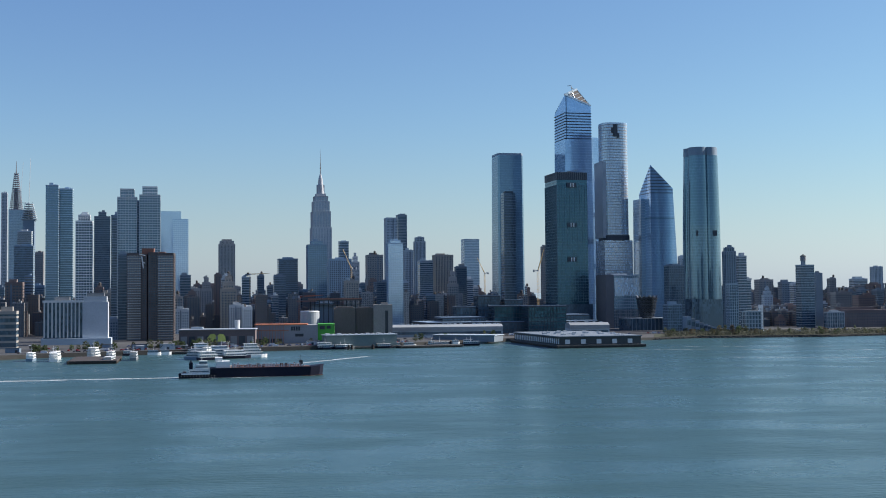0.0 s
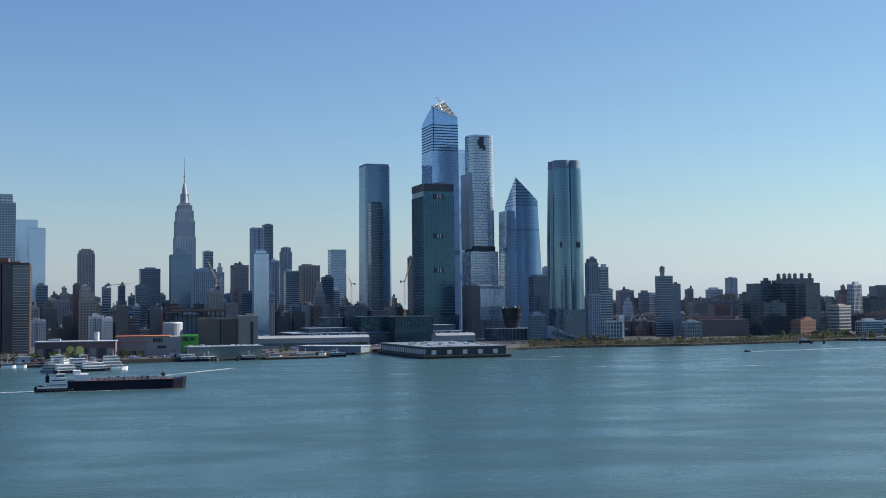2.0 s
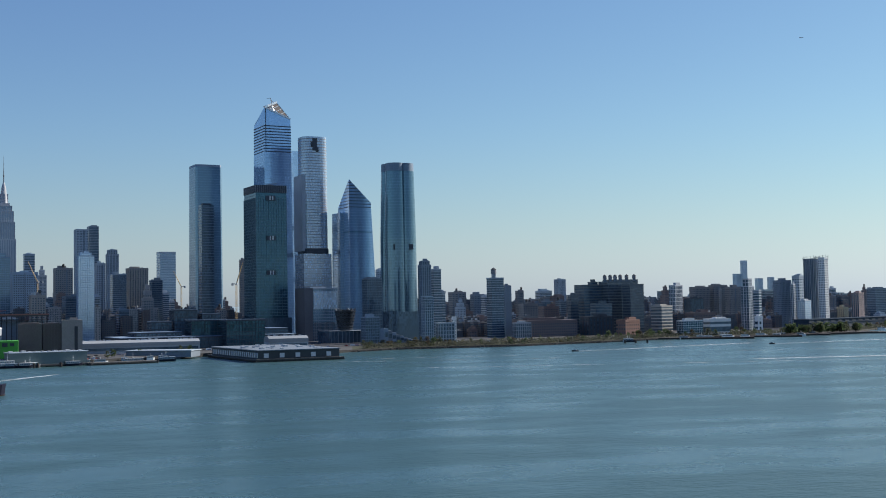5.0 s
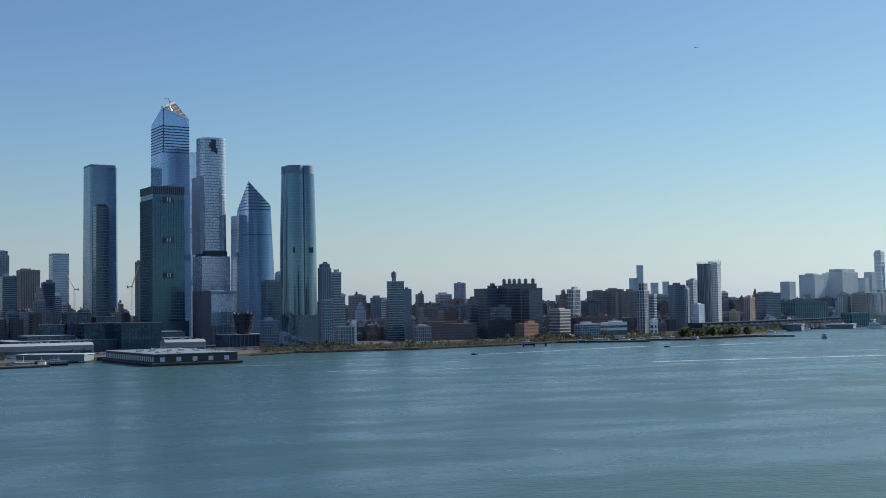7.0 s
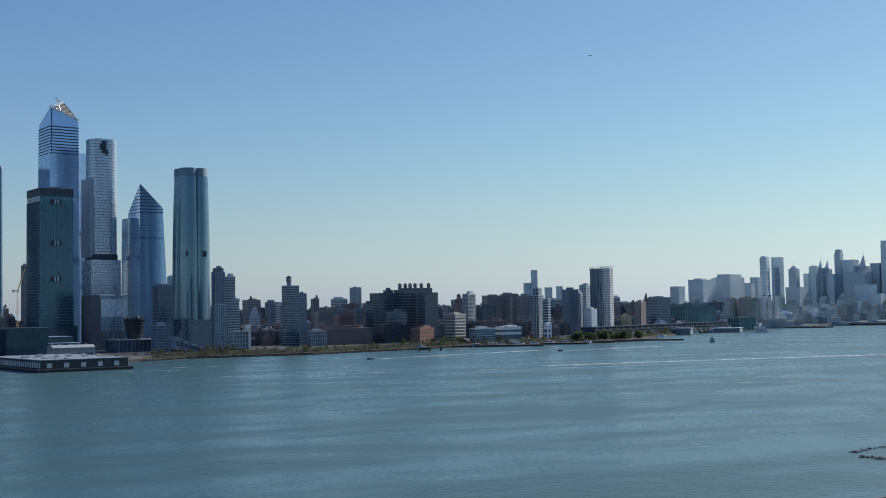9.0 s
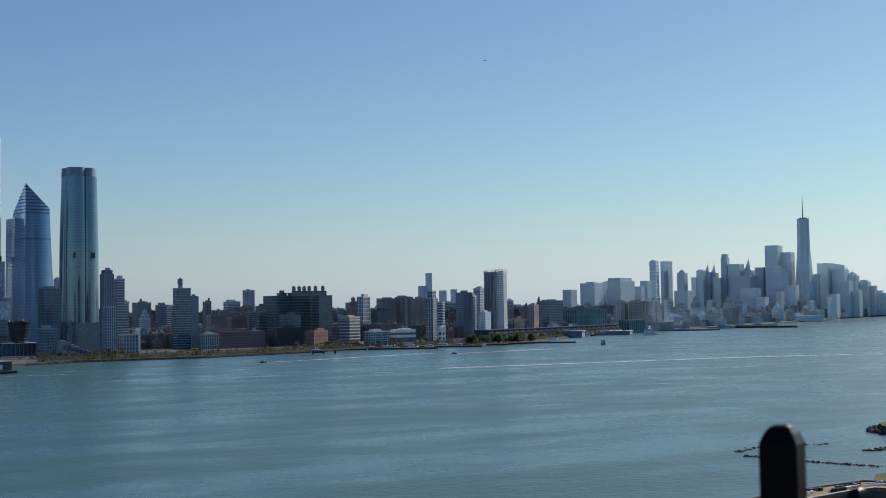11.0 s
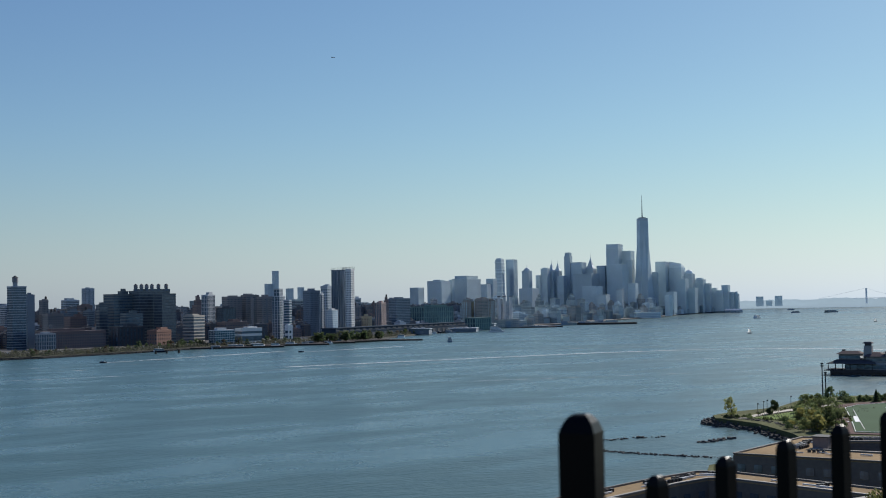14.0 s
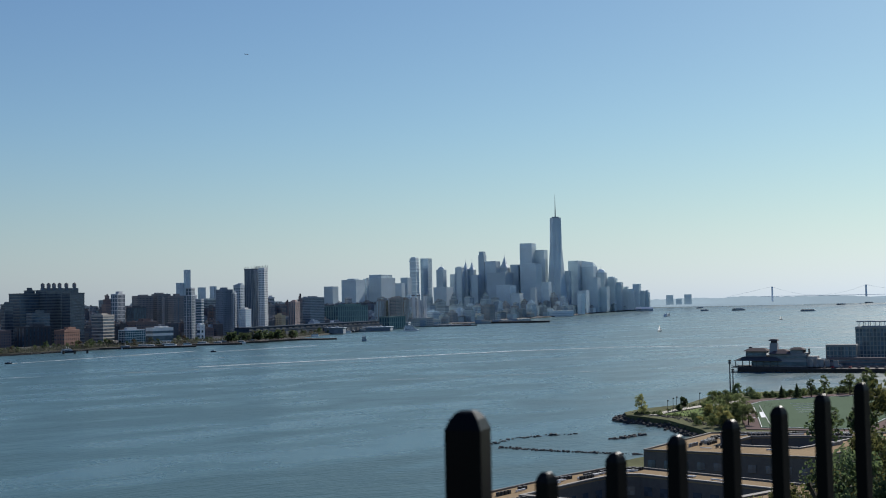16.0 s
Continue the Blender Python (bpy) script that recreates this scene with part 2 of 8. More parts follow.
GL_HAZE = glazing("haze_paled_glass", (0.51, 0.615, 0.65), metal=0.05, rough=0.5, var=0.06)
LEAF_GREEN = leaves("green_leaves", (0.085, 0.115, 0.045), (0.19, 0.225, 0.095))
LEAF_YELLOW = leaves("yellow_autumn_leaves", (0.17, 0.17, 0.055), (0.33, 0.31, 0.11))
LEAF_GOLD = leaves("dull_gold_leaves", (0.085, 0.085, 0.05), (0.17, 0.15, 0.085))
LEAF_OLIVE = leaves("olive_green_leaves", (0.062, 0.075, 0.048), (0.13, 0.145, 0.085))
LEAF_ORANGE = leaves("orange_autumn_leaves", (0.08, 0.066, 0.05), (0.14, 0.11, 0.07))
LEAF_SHORE = leaves("autumn_shore_shrubs", (0.040, 0.046, 0.040), (0.09, 0.092, 0.066))
LEAF_CLIFF = leaves("olive_cliff_leaves", (0.042, 0.05, 0.018), (0.16, 0.162, 0.06))
COPING = surf("dull_stone_coping", (0.27, 0.25, 0.22), 0.8)
LEAF_LIME = leaves("yellow_green_leaves", (0.24, 0.27, 0.09), (0.46, 0.46, 0.18))
LEAF_DARK = leaves("dark_evergreen_leaves", (0.05, 0.08, 0.04), (0.12, 0.16, 0.07))

# ---- building kit ----
class Shape:
    """Collects vertices and faces of one mesh."""

    def __init__(self):
        self.v, self.f = [], []

    def loop_faces(self, a, b, n):
        for i in range(n):
            j = (i + 1) % n
            self.f.append((a + i, a + j, b + j, b + i))

    def prism(self, low, z0, high, z1, caps=True):
        """Between two outlines with the same number of corners, counter-clockwise from above; z may be a list."""
        n, a = len(low), len(self.v)
        zs0 = z0 if isinstance(z0, (list, tuple)) else [z0] * n
        zs1 = z1 if isinstance(z1, (list, tuple)) else [z1] * n
        self.v += [(x, y, z) for (x, y), z in zip(low, zs0)] + [(x, y, z) for (x, y), z in zip(high, zs1)]
        self.loop_faces(a, a + n, n)
        if caps:
            self.f.append(tuple(range(a + n, a + 2 * n)))
            self.f.append(tuple(range(a + n - 1, a - 1, -1)))
        return self

    def box(self, cx, cy, z0, sx, sy, sz):
        o = rect(sx, sy, cx, cy)
        return self.prism(o, z0, o, z0 + sz)

    def cyl(self, cx, cy, z0, r0, r1, h, n=12):
        return self.prism(ring(r0, n, cx, cy), z0, ring(r1, n, cx, cy), z0 + h)

    def bar(self, a, b, r, n=4):
        """A thin strut from a to b."""
        a, b = Vector(a), Vector(b)
        q = (b - a).to_track_quat("Z", "Y").to_matrix()
        k = len(self.v)
        for e in (a, b):
            for i in range(n):
                t = 2 * math.pi * (i + 0.5) / n
                self.v.append(tuple(e + q @ Vector((r * math.cos(t), r * math.sin(t), 0))))
        self.loop_faces(k, k + n, n)
        self.f += [tuple(range(k + n, k + 2 * n)), tuple(range(k + n - 1, k - 1, -1))]
        return self

    def data(self, name):
        me = bpy.data.meshes.new(name)
        me.from_pydata(self.v, [], self.f)
        me.update()
        return me


def rect(sx, sy, cx=0.0, cy=0.0):
    return [(cx - sx / 2, cy - sy / 2), (cx + sx / 2, cy - sy / 2), (cx + sx / 2, cy + sy / 2), (cx - sx / 2, cy + sy / 2)]


def ring(r, n, cx=0.0, cy=0.0):
    return [(cx + r * math.cos(2 * math.pi * i / n), cy + r * math.sin(2 * math.pi * i / n)) for i in range(n)]


def part(name, s, mat, parent=None, label="", kind=""):
    me = s if isinstance(s, bpy.types.Mesh) else s.data(name)
    if mat is not None and not me.materials:
        me.materials.append(mat)
    ob = new(name, me)
    ob.parent = parent
    return tagged(ob, label=label, kind=kind)


REACH, SPAN = 3000.0, 1950.0


def drawn_in(dist):
    """Distances past 3 km are drawn in towards a rim under 5 km, things there shrinking with them."""
    return dist if dist <= REACH else REACH + SPAN * (1 - math.exp(-(dist - REACH) / SPAN))


def settle(ob, x, y, z=0.0, yaw=0.0):
    dist = math.hypot(x, y)
    s = drawn_in(dist) / max(dist, 1e-6)
    at = EYE + s * (Vector((x, y, z)) - EYE)
    ob.matrix_world = Matrix.Translation(at) @ Matrix.Rotation(radians(yaw), 4, "Z") @ Matrix.Scale(s, 4)
    return ob


def thing(name, label, category, x, y, z=0.0, yaw=0.0, group="", kind=""):
    ob = tagged(new(name), label, category, group, kind)
    return settle(ob, x, y, z, yaw)


GRID_YAW = 13.0
WEST_YAW = 30.0
DOWN_YAW = 27.0
LAND = 4.0


def facade(parent, w, d, z0, z1, wall, glass, floor, bay, style, cx=0.0, cy=0.0):
    """One block: a glazed core, and proud of it the floor bands and piers that leave the windows."""
    h = z1 - z0
    core = Shape().box(cx, cy, z0, w - 0.6, d - 0.6, h - 0.3)
    part("glazing", core, glass, parent)
    band_share, pier_share = {"grid": (0.48, 0.42), "brick": (0.55, 0.52), "band": (0.34, 0.0), "curtain": (0.16, 0.10), "thin": (0.2, 0.0), "dash": (0.34, 0.2),
                              "rib": (0.14, 0.5), "frame": (0.15, 0.22), "solid": (0.86, 0.8)}[style]
    n = max(2, int(h / floor))
    step = h / n
    bands = Shape()
    for i in range(n + 1):
        hb = step * band_share
        zz = min(z0 + i * step, z1 - hb)
        bands.box(cx, cy, zz, w - 0.16, d - 0.16, hb)
    bands.box(cx, cy, z1 - 0.2, w, d, 1.3)
    if pier_share:
        piers = bands
        nx, ny = max(1, round(w / bay)), max(1, round(d / bay))
        pw = bay * pier_share
        for i in range(nx + 1):
            px = cx - w / 2 + pw / 2 + (w - pw) * i / nx
            for s in (-1, 1):
                piers.box(px, cy + s * (d / 2 - 0.2), z0, pw, 0.4, h)
        for i in range(1, ny):
            py = cy - d / 2 + d * i / ny
            for s in (-1, 1):
                piers.box(cx + s * (w / 2 - 0.2), py, z0, 0.4, pw, h)
    if style in ("grid", "brick", "rib") and h > 20:
        bands.box(cx, cy, z1 - 2.2, w + 0.7, d + 0.7, 0.6)
        bands.box(cx, cy, z0 + 4.2, w + 0.3, d + 0.3, 0.6)
    part("facade_frame", bands, wall, parent)


def tank(parent, x, y, z, r=2.2, h=4.0, legs=3.5):
    t = Shape()
    for i in range(4):
        a = math.pi / 4 + i * math.pi / 2
        t.box(x + 0.7 * r * math.cos(a), y + 0.7 * r * math.sin(a), z, 0.35, 0.35, legs)
    t.cyl(x, y, z + legs, r, r * 0.96, h, 10)
    t.cyl(x, y, z + legs + h, r * 1.05, 0.1, r * 0.7, 10)
    part("water_tank", t, COPPER, parent)


def block(name, label, x, y, w, d, h, wall, glass, style="grid", floor=3.5, bay=3.4, yaw=GRID_YAW, group="", top="plant", tiers=(), seed=0, z=LAND):
    """A building: h is the height of its main roof over the ground; tiers are (share of width, share of depth, more height)."""
    ob = thing(name, label, "building", x, y, z, yaw, group)
    rnd = random.Random(seed * 7919 + int(abs(x) * 3 + abs(y)))
    facade(ob, w, d, 0.0, h, wall, glass, floor, bay, style)
    zt, ww, dd = h, w, d
    for sw, sd, more in tiers:
        ww, dd = w * sw, d * sd
        facade(ob, ww, dd, zt, zt + more, wall, glass, floor, bay, style)
        zt += more
    roof = Shape().box(0, 0, zt - 0.25, ww - 0.8, dd - 0.8, 0.5)
    part("roof", roof, rnd.choice((SILVERROOF, SILVERROOF, DARKROOF, TARROOF)), ob)
    if style in ("grid", "brick") and h > 24 and not tiers and w > 14:
        # dark strip on the front: a light court's shade put into colour
        s = Shape().box(rnd.uniform(-0.2, 0.2) * w, -d / 2 - 0.02, 4, rnd.uniform(1.6, 2.6), 0.6, h - 5)
        if rnd.random() < 0.6:
            part("light_court", s, DARKST, ob)
    if top in ("plant", "tank"):
        s = Shape()
        s.box(rnd.uniform(-0.15, 0.15) * ww, rnd.uniform(-0.1, 0.1) * dd, zt, ww * rnd.uniform(0.3, 0.55), dd * rnd.uniform(0.35, 0.6), rnd.uniform(3, 5.5))
        for _ in range(3):
            s.box(rnd.uniform(-0.4, 0.4) * ww, rnd.uniform(-0.4, 0.4) * dd, zt, rnd.uniform(1.5, 4), rnd.uniform(1.5, 4), rnd.uniform(1.5, 3.2))
        part("roof_plant", s, wall, ob)
    if top == "spire":
        s = Shape().prism(rect(ww * 0.96, dd * 0.96), zt, rect(ww * 0.5, dd * 0.5), zt + ww * 0.35).prism(rect(ww * 0.5, dd * 0.5), zt + ww * 0.35, rect(0.6, 0.6), zt + ww * 1.1)
        part("pointed_roof", s.cyl(0, 0, zt + ww, 0.8, 0.3, ww * 0.5, 6), wall, ob)
    if top == "dome":
        s, r = Shape(), min(ww, dd) * 0.46
        for i in range(5):
            a, b = math.pi / 2 * i / 5, math.pi / 2 * (i + 1) / 5
            s.cyl(0, 0, zt + r * math.sin(a), r * math.cos(a), max(0.4, r * math.cos(b)), r * (math.sin(b) - math.sin(a)), 16)
        part("dome", s.cyl(0, 0, zt + r, 0.8, 0.4, r * 0.8, 6), wall, ob)
    if top == "slant":
        part("slanted_roof", Shape().prism(rect(ww, dd), zt, rect(ww * 0.98, dd * 0.98), [zt + ww * 0.25, zt + 1, zt + 1, zt + ww * 0.4]), wall, ob)
    if top == "stack":
        s = Shape()
        for i in range(int(h / 14)):
            q = rnd.uniform(0.98, 1.16)
            s.box(rnd.uniform(-0.06, 0.06) * w, rnd.uniform(-0.06, 0.06) * d, 6 + i * 14, w * q, d * q, rnd.uniform(3, 8))
        part("shifted_storey", s.box(rnd.uniform(-2, 2), 0, h, w * 0.7, d * 0.7, 6), wall, ob, kind="stuff")
    if top == "rim":
        s = Shape()
        for k in (-1, 1):
            s.box(0, k * (dd / 2 - 0.3), zt + 1.1, ww, 0.6, 0.5).box(k * (ww / 2 - 0.3), 0, zt + 1.1, 0.6, dd - 1.2, 0.5)
        part("roof_rim", s, PALE, ob, "pale roof rim")
    if top == "tank":
        tank(ob, rnd.uniform(-0.3, 0.3) * ww, rnd.uniform(-0.3, 0.2) * dd, zt)
    return ob


def roof_tank(x, y, z, label="round timber water tank on the warehouse roof", k=1.0):
    t = thing("water_tank", label, "water tank", x, y, z - 0.3, 0, "roof tanks")
    part("stand", Shape().box(0, 0, 0, 4.0 * k, 4.0 * k, 5 * k), DARKST, t)
    part("barrel", Shape().cyl(0, 0, 5 * k, 3.4 * k, 3.2 * k, 5 * k, 10), TANKGREY, t)
    part("cap", Shape().cyl(0, 0, 10 * k, 3.6 * k, 0.2, 2.4 * k, 10), DARKROOF, t)


def crown_scaffold(x, y, w, d, z):
    """Open tubes and planks on a roof still being finished."""
    t = thing("scaffold", "open scaffold and hoists on an unfinished tower roof", "scaffold", x, y, z - 0.5, GRID_YAW)
    h = random.Random(3)
    s = Shape()
    for i in range(13):
        hh = h.uniform(2, 8)
        for sy in (-0.46, 0.46):
            s.box((i / 12 - 0.5) * w * 0.96, sy * d, 0, 0.5, 0.5, hh)
    for zz in (2.5, 5.0):
        s.box(-w * 0.1, -d * 0.46, zz, w * 0.7, 0.6, 0.4)
    part("tubes", s, STEEL, t, kind="stuff")
    s = Shape()
    for i in range(26):
        s.box(w * 0.5 + 0.8, -d * 0.3, -6 - i * 4.0, 1.6, 3.0, 2.2)
    part("hoist_cage", s, STEEL, t, kind="stuff")


def roof_canopy(x, y, w, d, z):
    t = thing("roof_canopy", "thin dark canopy on posts over a pier apartment roof", "canopy", x, y, z - 6.5, -68)
    part("slab", Shape().box(0, 0, 5.6, w, d, 0.8), DARKST, t)
    s = Shape()
    for i in range(9):
        s.box((i / 8 - 0.5) * w * 0.94, -d * 0.4, 0, 0.4, 0.4, 5.6).box((i / 8 - 0.5) * w * 0.94, d * 0.4, 0, 0.4, 0.4, 5.6)
    s.box(0, 0, 0, w * 0.8, d * 0.6, 2.6)
    part("posts", s, GREYST, t, kind="stuff")

# ---- water and land ----
def polar(az, dist, z):
    s = drawn_in(dist) / dist
    p = Vector((dist * math.sin(radians(az)), dist * math.cos(radians(az)), z))
    return tuple(EYE + s * (p - EYE))


def polar_xy(az, q):
    return q * math.sin(radians(az)), q * math.cos(radians(az))


def sheet(name, azs, dists_of, z_of, mat, label, category, kind="structure"):
    """A surface over bearings and distances; dists_of gives the same number of distances for each bearing."""
    s = Shape()
    n = len(dists_of(azs[0]))
    for a in azs:
        s.v += [polar(a, q, z_of(a, i, q)) for i, q in enumerate(dists_of(a))]
    for i in range(len(azs) - 1):
        for j in range(n - 1):
            k = i * n + j
            s.f.append((k, k + n, k + n + 1, k + 1))
    return tagged(part(name, s, mat), label, category, kind=kind)


WATER_RINGS = [40 * 1.17 ** i for i in range(36)]
sheet("water", [-180 + 2 * i for i in range(181)], lambda a: WATER_RINGS, lambda a, i, q: 0.0, WATER, "wide grey-green river with wind-streaked ripples", "river")

SHORE = [(-60, 1100), (-22, 1130), (-19, 1165), (-12, 1200), (-6, 1240), (-2, 1290), (3, 1400), (9, 1420), (12, 1500), (15, 1520), (18, 1550), (22, 1650),
         (25.3, 1780), (28, 1850), (31, 1900), (33.5, 2080), (36, 2450), (38, 2850), (40, 3120), (42.5, 3300), (44.5, 3900), (46.5, 4520), (49, 6000), (50.6, 7300)]


def shore(az):
    for (a, p), (b, q) in zip(SHORE, SHORE[1:]):
        if a <= az <= b:
            return p + (q - p) * (az - a) / (b - a)
    return SHORE[0][1] if az < 0 else SHORE[-1][1]


def shore_top(a):
    """Height of the river wall's top: a quay in midtown, a lower wall below the west side park."""
    return LAND - 1.7 * min(1.0, max(0.0, (a - 8.0) / 2.5))


def bank_z(a, inland):
    """Height of the bank that rises from the wall to street level."""
    return shore_top(a) + (LAND - shore_top(a)) * min(1.0, max(0.0, (inland - 3.0) / 57.0))


def island_dists(a):
    s = shore(a)
    return [s, s + 0.5, s + 3, s + 60, s + 300, s + 900, s + 2500, s + 6000, s + 14000]


sheet("ground", [-60 + 0.5 * i for i in range(222)], island_dists, lambda a, i, q: -1.0 if i == 0 else shore_top(a) - (0.6 if i == 1 else 0) if i < 3 else LAND, GROUND,
      "built-up city ground behind a river wall", "ground")
wall = Shape()
for i in range(221):
    a = -60 + 0.5 * i
    lo = [polar(b, shore(b) - 1.2, -1) for b in (a, a + 0.5)]
    hi = [polar(b, shore(b) - 1.2, shore_top(b) + 0.1) for b in (a, a + 0.5)]
    back = [polar(b, shore(b) + 1.0, shore_top(b) + 0.1) for b in (a, a + 0.5)]
    k = len(wall.v)
    wall.v += lo + hi + back
    wall.f += [(k, k + 1, k + 3, k + 2), (k + 2, k + 3, k + 5, k + 4)]
tagged(part("river_wall", wall, TIDEWALL), "long dark tide-stained river wall", "sea wall", kind="structure")


def ridge(name, label, a0, a1, dist, height, seed, mat):
    """Low wooded land far across the bay."""
    rnd = random.Random(seed)
    s = Shape()
    n = 90
    for i in range(n + 1):
        a = a0 + (a1 - a0) * i / n
        edge = min(1, 6 * i / n, 6 * (n - i) / n)
        hh = height * edge * (0.62 + 0.2 * noise.noise((i * 0.09, seed, 0)) + 0.12 * rnd.random())
        s.v += [polar(a, dist, -0.012 * dist), polar(a, dist, max(2, hh)), polar(a, dist * 1.05, 0)]
    for i in range(n):
        k = 3 * i
        s.f += [(k, k + 3, k + 4, k + 1), (k + 1, k + 4, k + 5, k + 2)]
    return tagged(part(name, s, mat), label, "far shore", kind="structure")


# far land glows faintly, so its emission stands for the pale haze before it
HAZY = surf("hazy_shore_glow", (0.20, 0.24, 0.26), 0.9, coarse=0.004, fine=0.02)
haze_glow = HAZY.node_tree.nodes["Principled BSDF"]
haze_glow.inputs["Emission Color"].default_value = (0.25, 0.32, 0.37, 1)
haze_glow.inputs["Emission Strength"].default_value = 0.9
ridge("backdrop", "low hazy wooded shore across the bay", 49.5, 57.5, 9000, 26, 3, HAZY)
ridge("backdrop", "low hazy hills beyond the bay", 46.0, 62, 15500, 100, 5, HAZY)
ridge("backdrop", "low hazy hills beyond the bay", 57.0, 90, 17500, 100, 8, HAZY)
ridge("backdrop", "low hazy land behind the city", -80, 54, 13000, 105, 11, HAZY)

# the near shore: low waterfront land, and the cliff on which the fence stands
COAST = [(60, 105), (145, 170), (168, 206), (228, 212), (268, 236), (296, 258), (326, 262), (352, 268), (378, 284), (389, 296), (399, 312), (411, 331), (415, 346), (417, 359), (427, 369),
         (445, 374), (480, 374), (540, 400), (585, 378), (640, 345), (720, 320), (900, 380), (1500, 300), (1500, -700), (-700, -700), (-700, 60)]
bm = bmesh.new()
low = [bm.verts.new((x, y, -1)) for x, y in COAST]
top = [bm.verts.new((x, y, 3.0)) for x, y in COAST]
n_c = len(COAST)
for i in range(n_c):
    bm.faces.new((low[i], low[(i + 1) % n_c], top[(i + 1) % n_c], top[i]))
bm.faces.new(top)
bmesh.ops.triangulate(bm, faces=bm.faces[:])
bmesh.ops.recalc_face_normals(bm, faces=bm.faces[:])
me = bpy.data.meshes.new("near_shore")
bm.to_mesh(me)
tagged(part("ground", me, DRYGRASS), "low grassy waterfront land", "ground", kind="structure")

cliff = Shape()
STEPS = [(0, 53.4), (2.2, 53.4), (6, 50.5), (16, 40.0), (34, 28.0), (70, 12.0), (118, 3.2)]
def cliff_z(x, y):
    """Height of the cliff under a place in plan."""
    d = y - 0.95 - 0.077 * (x - 0.9)
    for (a, p), (b, q) in zip(STEPS, STEPS[1:]):
        if a <= d <= b:
            return p + (q - p) * (d - a) / (b - a)
    return 3.0


for i in range(41):
    x = -600 + 45 * i
    for d, z in STEPS:
        jig = 0 if d < 3 else 1.5 * noise.noise((x * 0.05, d * 0.1, 2))
        lean = 0.077 * (x - 0.9)
        cliff.v.append((x, 0.95 + lean + d + jig, z + jig))
    cliff.v.append((x, -500, 53.4))
for i in range(40):
    for j in range(6):
        k = i * 8 + j
        cliff.f.append((k, k + 8, k + 9, k + 1))
    k = i * 8
    cliff.f.append((k + 7, k + 15, k + 8, k))
tagged(part("cliff", cliff, GRASS), "overgrown cliff falling from the terrace to the water", "cliff", kind="structure")

# ---- city blocks ----
# west side towers
block('office_tower', 'pale blue glass tower under a bulbous crown, cranes above', -974.9, 2756.8, 53.1, 42.5, 255.1, PALEBLUE, GL_STEEL, 'curtain', top='none')
block('office_tower', 'slim pale tower beside a building site', -1073.8, 2916.4, 13.9, 13.9, 310.1, PALE, GL_GREY, 'grid')
block('office_tower', 'dark office tower behind the riverside blocks', -634.4, 1805.8, 27.9, 25.1, 130.2, SLATE, GL_DARK, 'band')
block('office_tower', 'grey tower with pale banded floors below its crown', -765.7, 2182.1, 24.9, 22.4, 173.8, PALE, GL_GREY, 'band')
block('apartment_tower', 'dark brown slab with red brick flank', -677.9, 1997.0, 16.3, 16.3, 127.4, BROWN, GL_DARK, 'brick')
block('apartment_tower', 'tall blue-grey apartment tower of banded glass', -532.5, 1623.2, 16.9, 15.2, 204.4, PALEBLUE, GL_SLATE, 'thin', floor=3.2, group='midtown west towers')
block('apartment_tower', 'tall blue-grey apartment tower of banded glass', -522.0, 1648.5, 18.8, 16.9, 201.8, PALEBLUE, GL_DEEP, 'thin', floor=3.2, group='midtown west towers')
block('apartment_tower', 'white-banded apartment tower with stepped roof', -478.4, 1589.0, 21.9, 17.5, 153.2, WHITE, GL_DARK, 'dash', tiers=((0.7, 0.7, 8),))
block('apartment_tower', 'dark slab tower behind a banded one', -552.4, 1932.1, 25.5, 17.8, 182.5, DARKST, GL_DARK, 'band', tiers=((0.5, 0.5, 7),))
block('apartment_tower', 'paired blue-grey glass tower with pale floor bands and a setback crown', -412.6, 1556.6, 25.0, 20.0, 181.5, OFFWHITE, GL_DEEP, 'dash', floor=3.2, tiers=((0.72, 0.7, 11),), top='none', group='twin riverside towers')
block('apartment_tower', 'paired blue-grey glass tower with pale floor bands and a setback crown', -384.9, 1564.3, 26.9, 21.6, 184.8, OFFWHITE, GL_DEEP, 'dash', floor=3.2, tiers=((0.72, 0.7, 11),), top='none', group='twin riverside towers')
block('apartment_tower', 'dark narrow wing between two banded towers', -446.2, 1625.3, 12.9, 10.4, 163.2, SLATE, GL_DARK, 'band')
block('apartment_tower', 'dark narrow link of a pair of towers', -411.0, 1602.3, 10.1, 8.1, 181.2, SLATE, GL_DARK, 'band', top='none')
block('office_tower', 'smooth pale blue glass office tower', -503.5, 2204.2, 36.5, 21.9, 209.3, GL_SKY, GL_SKY, 'curtain', top='none')
block('office_tower', 'smooth blue glass tower with rounded shoulder', -465.0, 2110.3, 27.1, 21.6, 188.4, GL_BLUE, GL_SKY, 'curtain', top='none')
block('apartment_tower', 'dark stepped wing of a brick apartment slab', -387.3, 1446.3, 14.0, 14.0, 102.7, DARKST, GL_DARK, 'band')
block('podium_block', 'glazed podium beneath the blue tower', -367.3, 1669.0, 22.1, 17.7, 34.4, PALE, GL_STEEL, 'grid')
block('tan_block', 'low tan river block with dark window bands', -449.6, 1220.7, 26.4, 18.5, 37.6, TAN, GL_DARK, 'band', floor=6)
block('apartment_block', 'dark block behind the river front', -404.2, 1453.4, 16.4, 16.4, 25.0, GREYST, GL_DARK, 'grid')

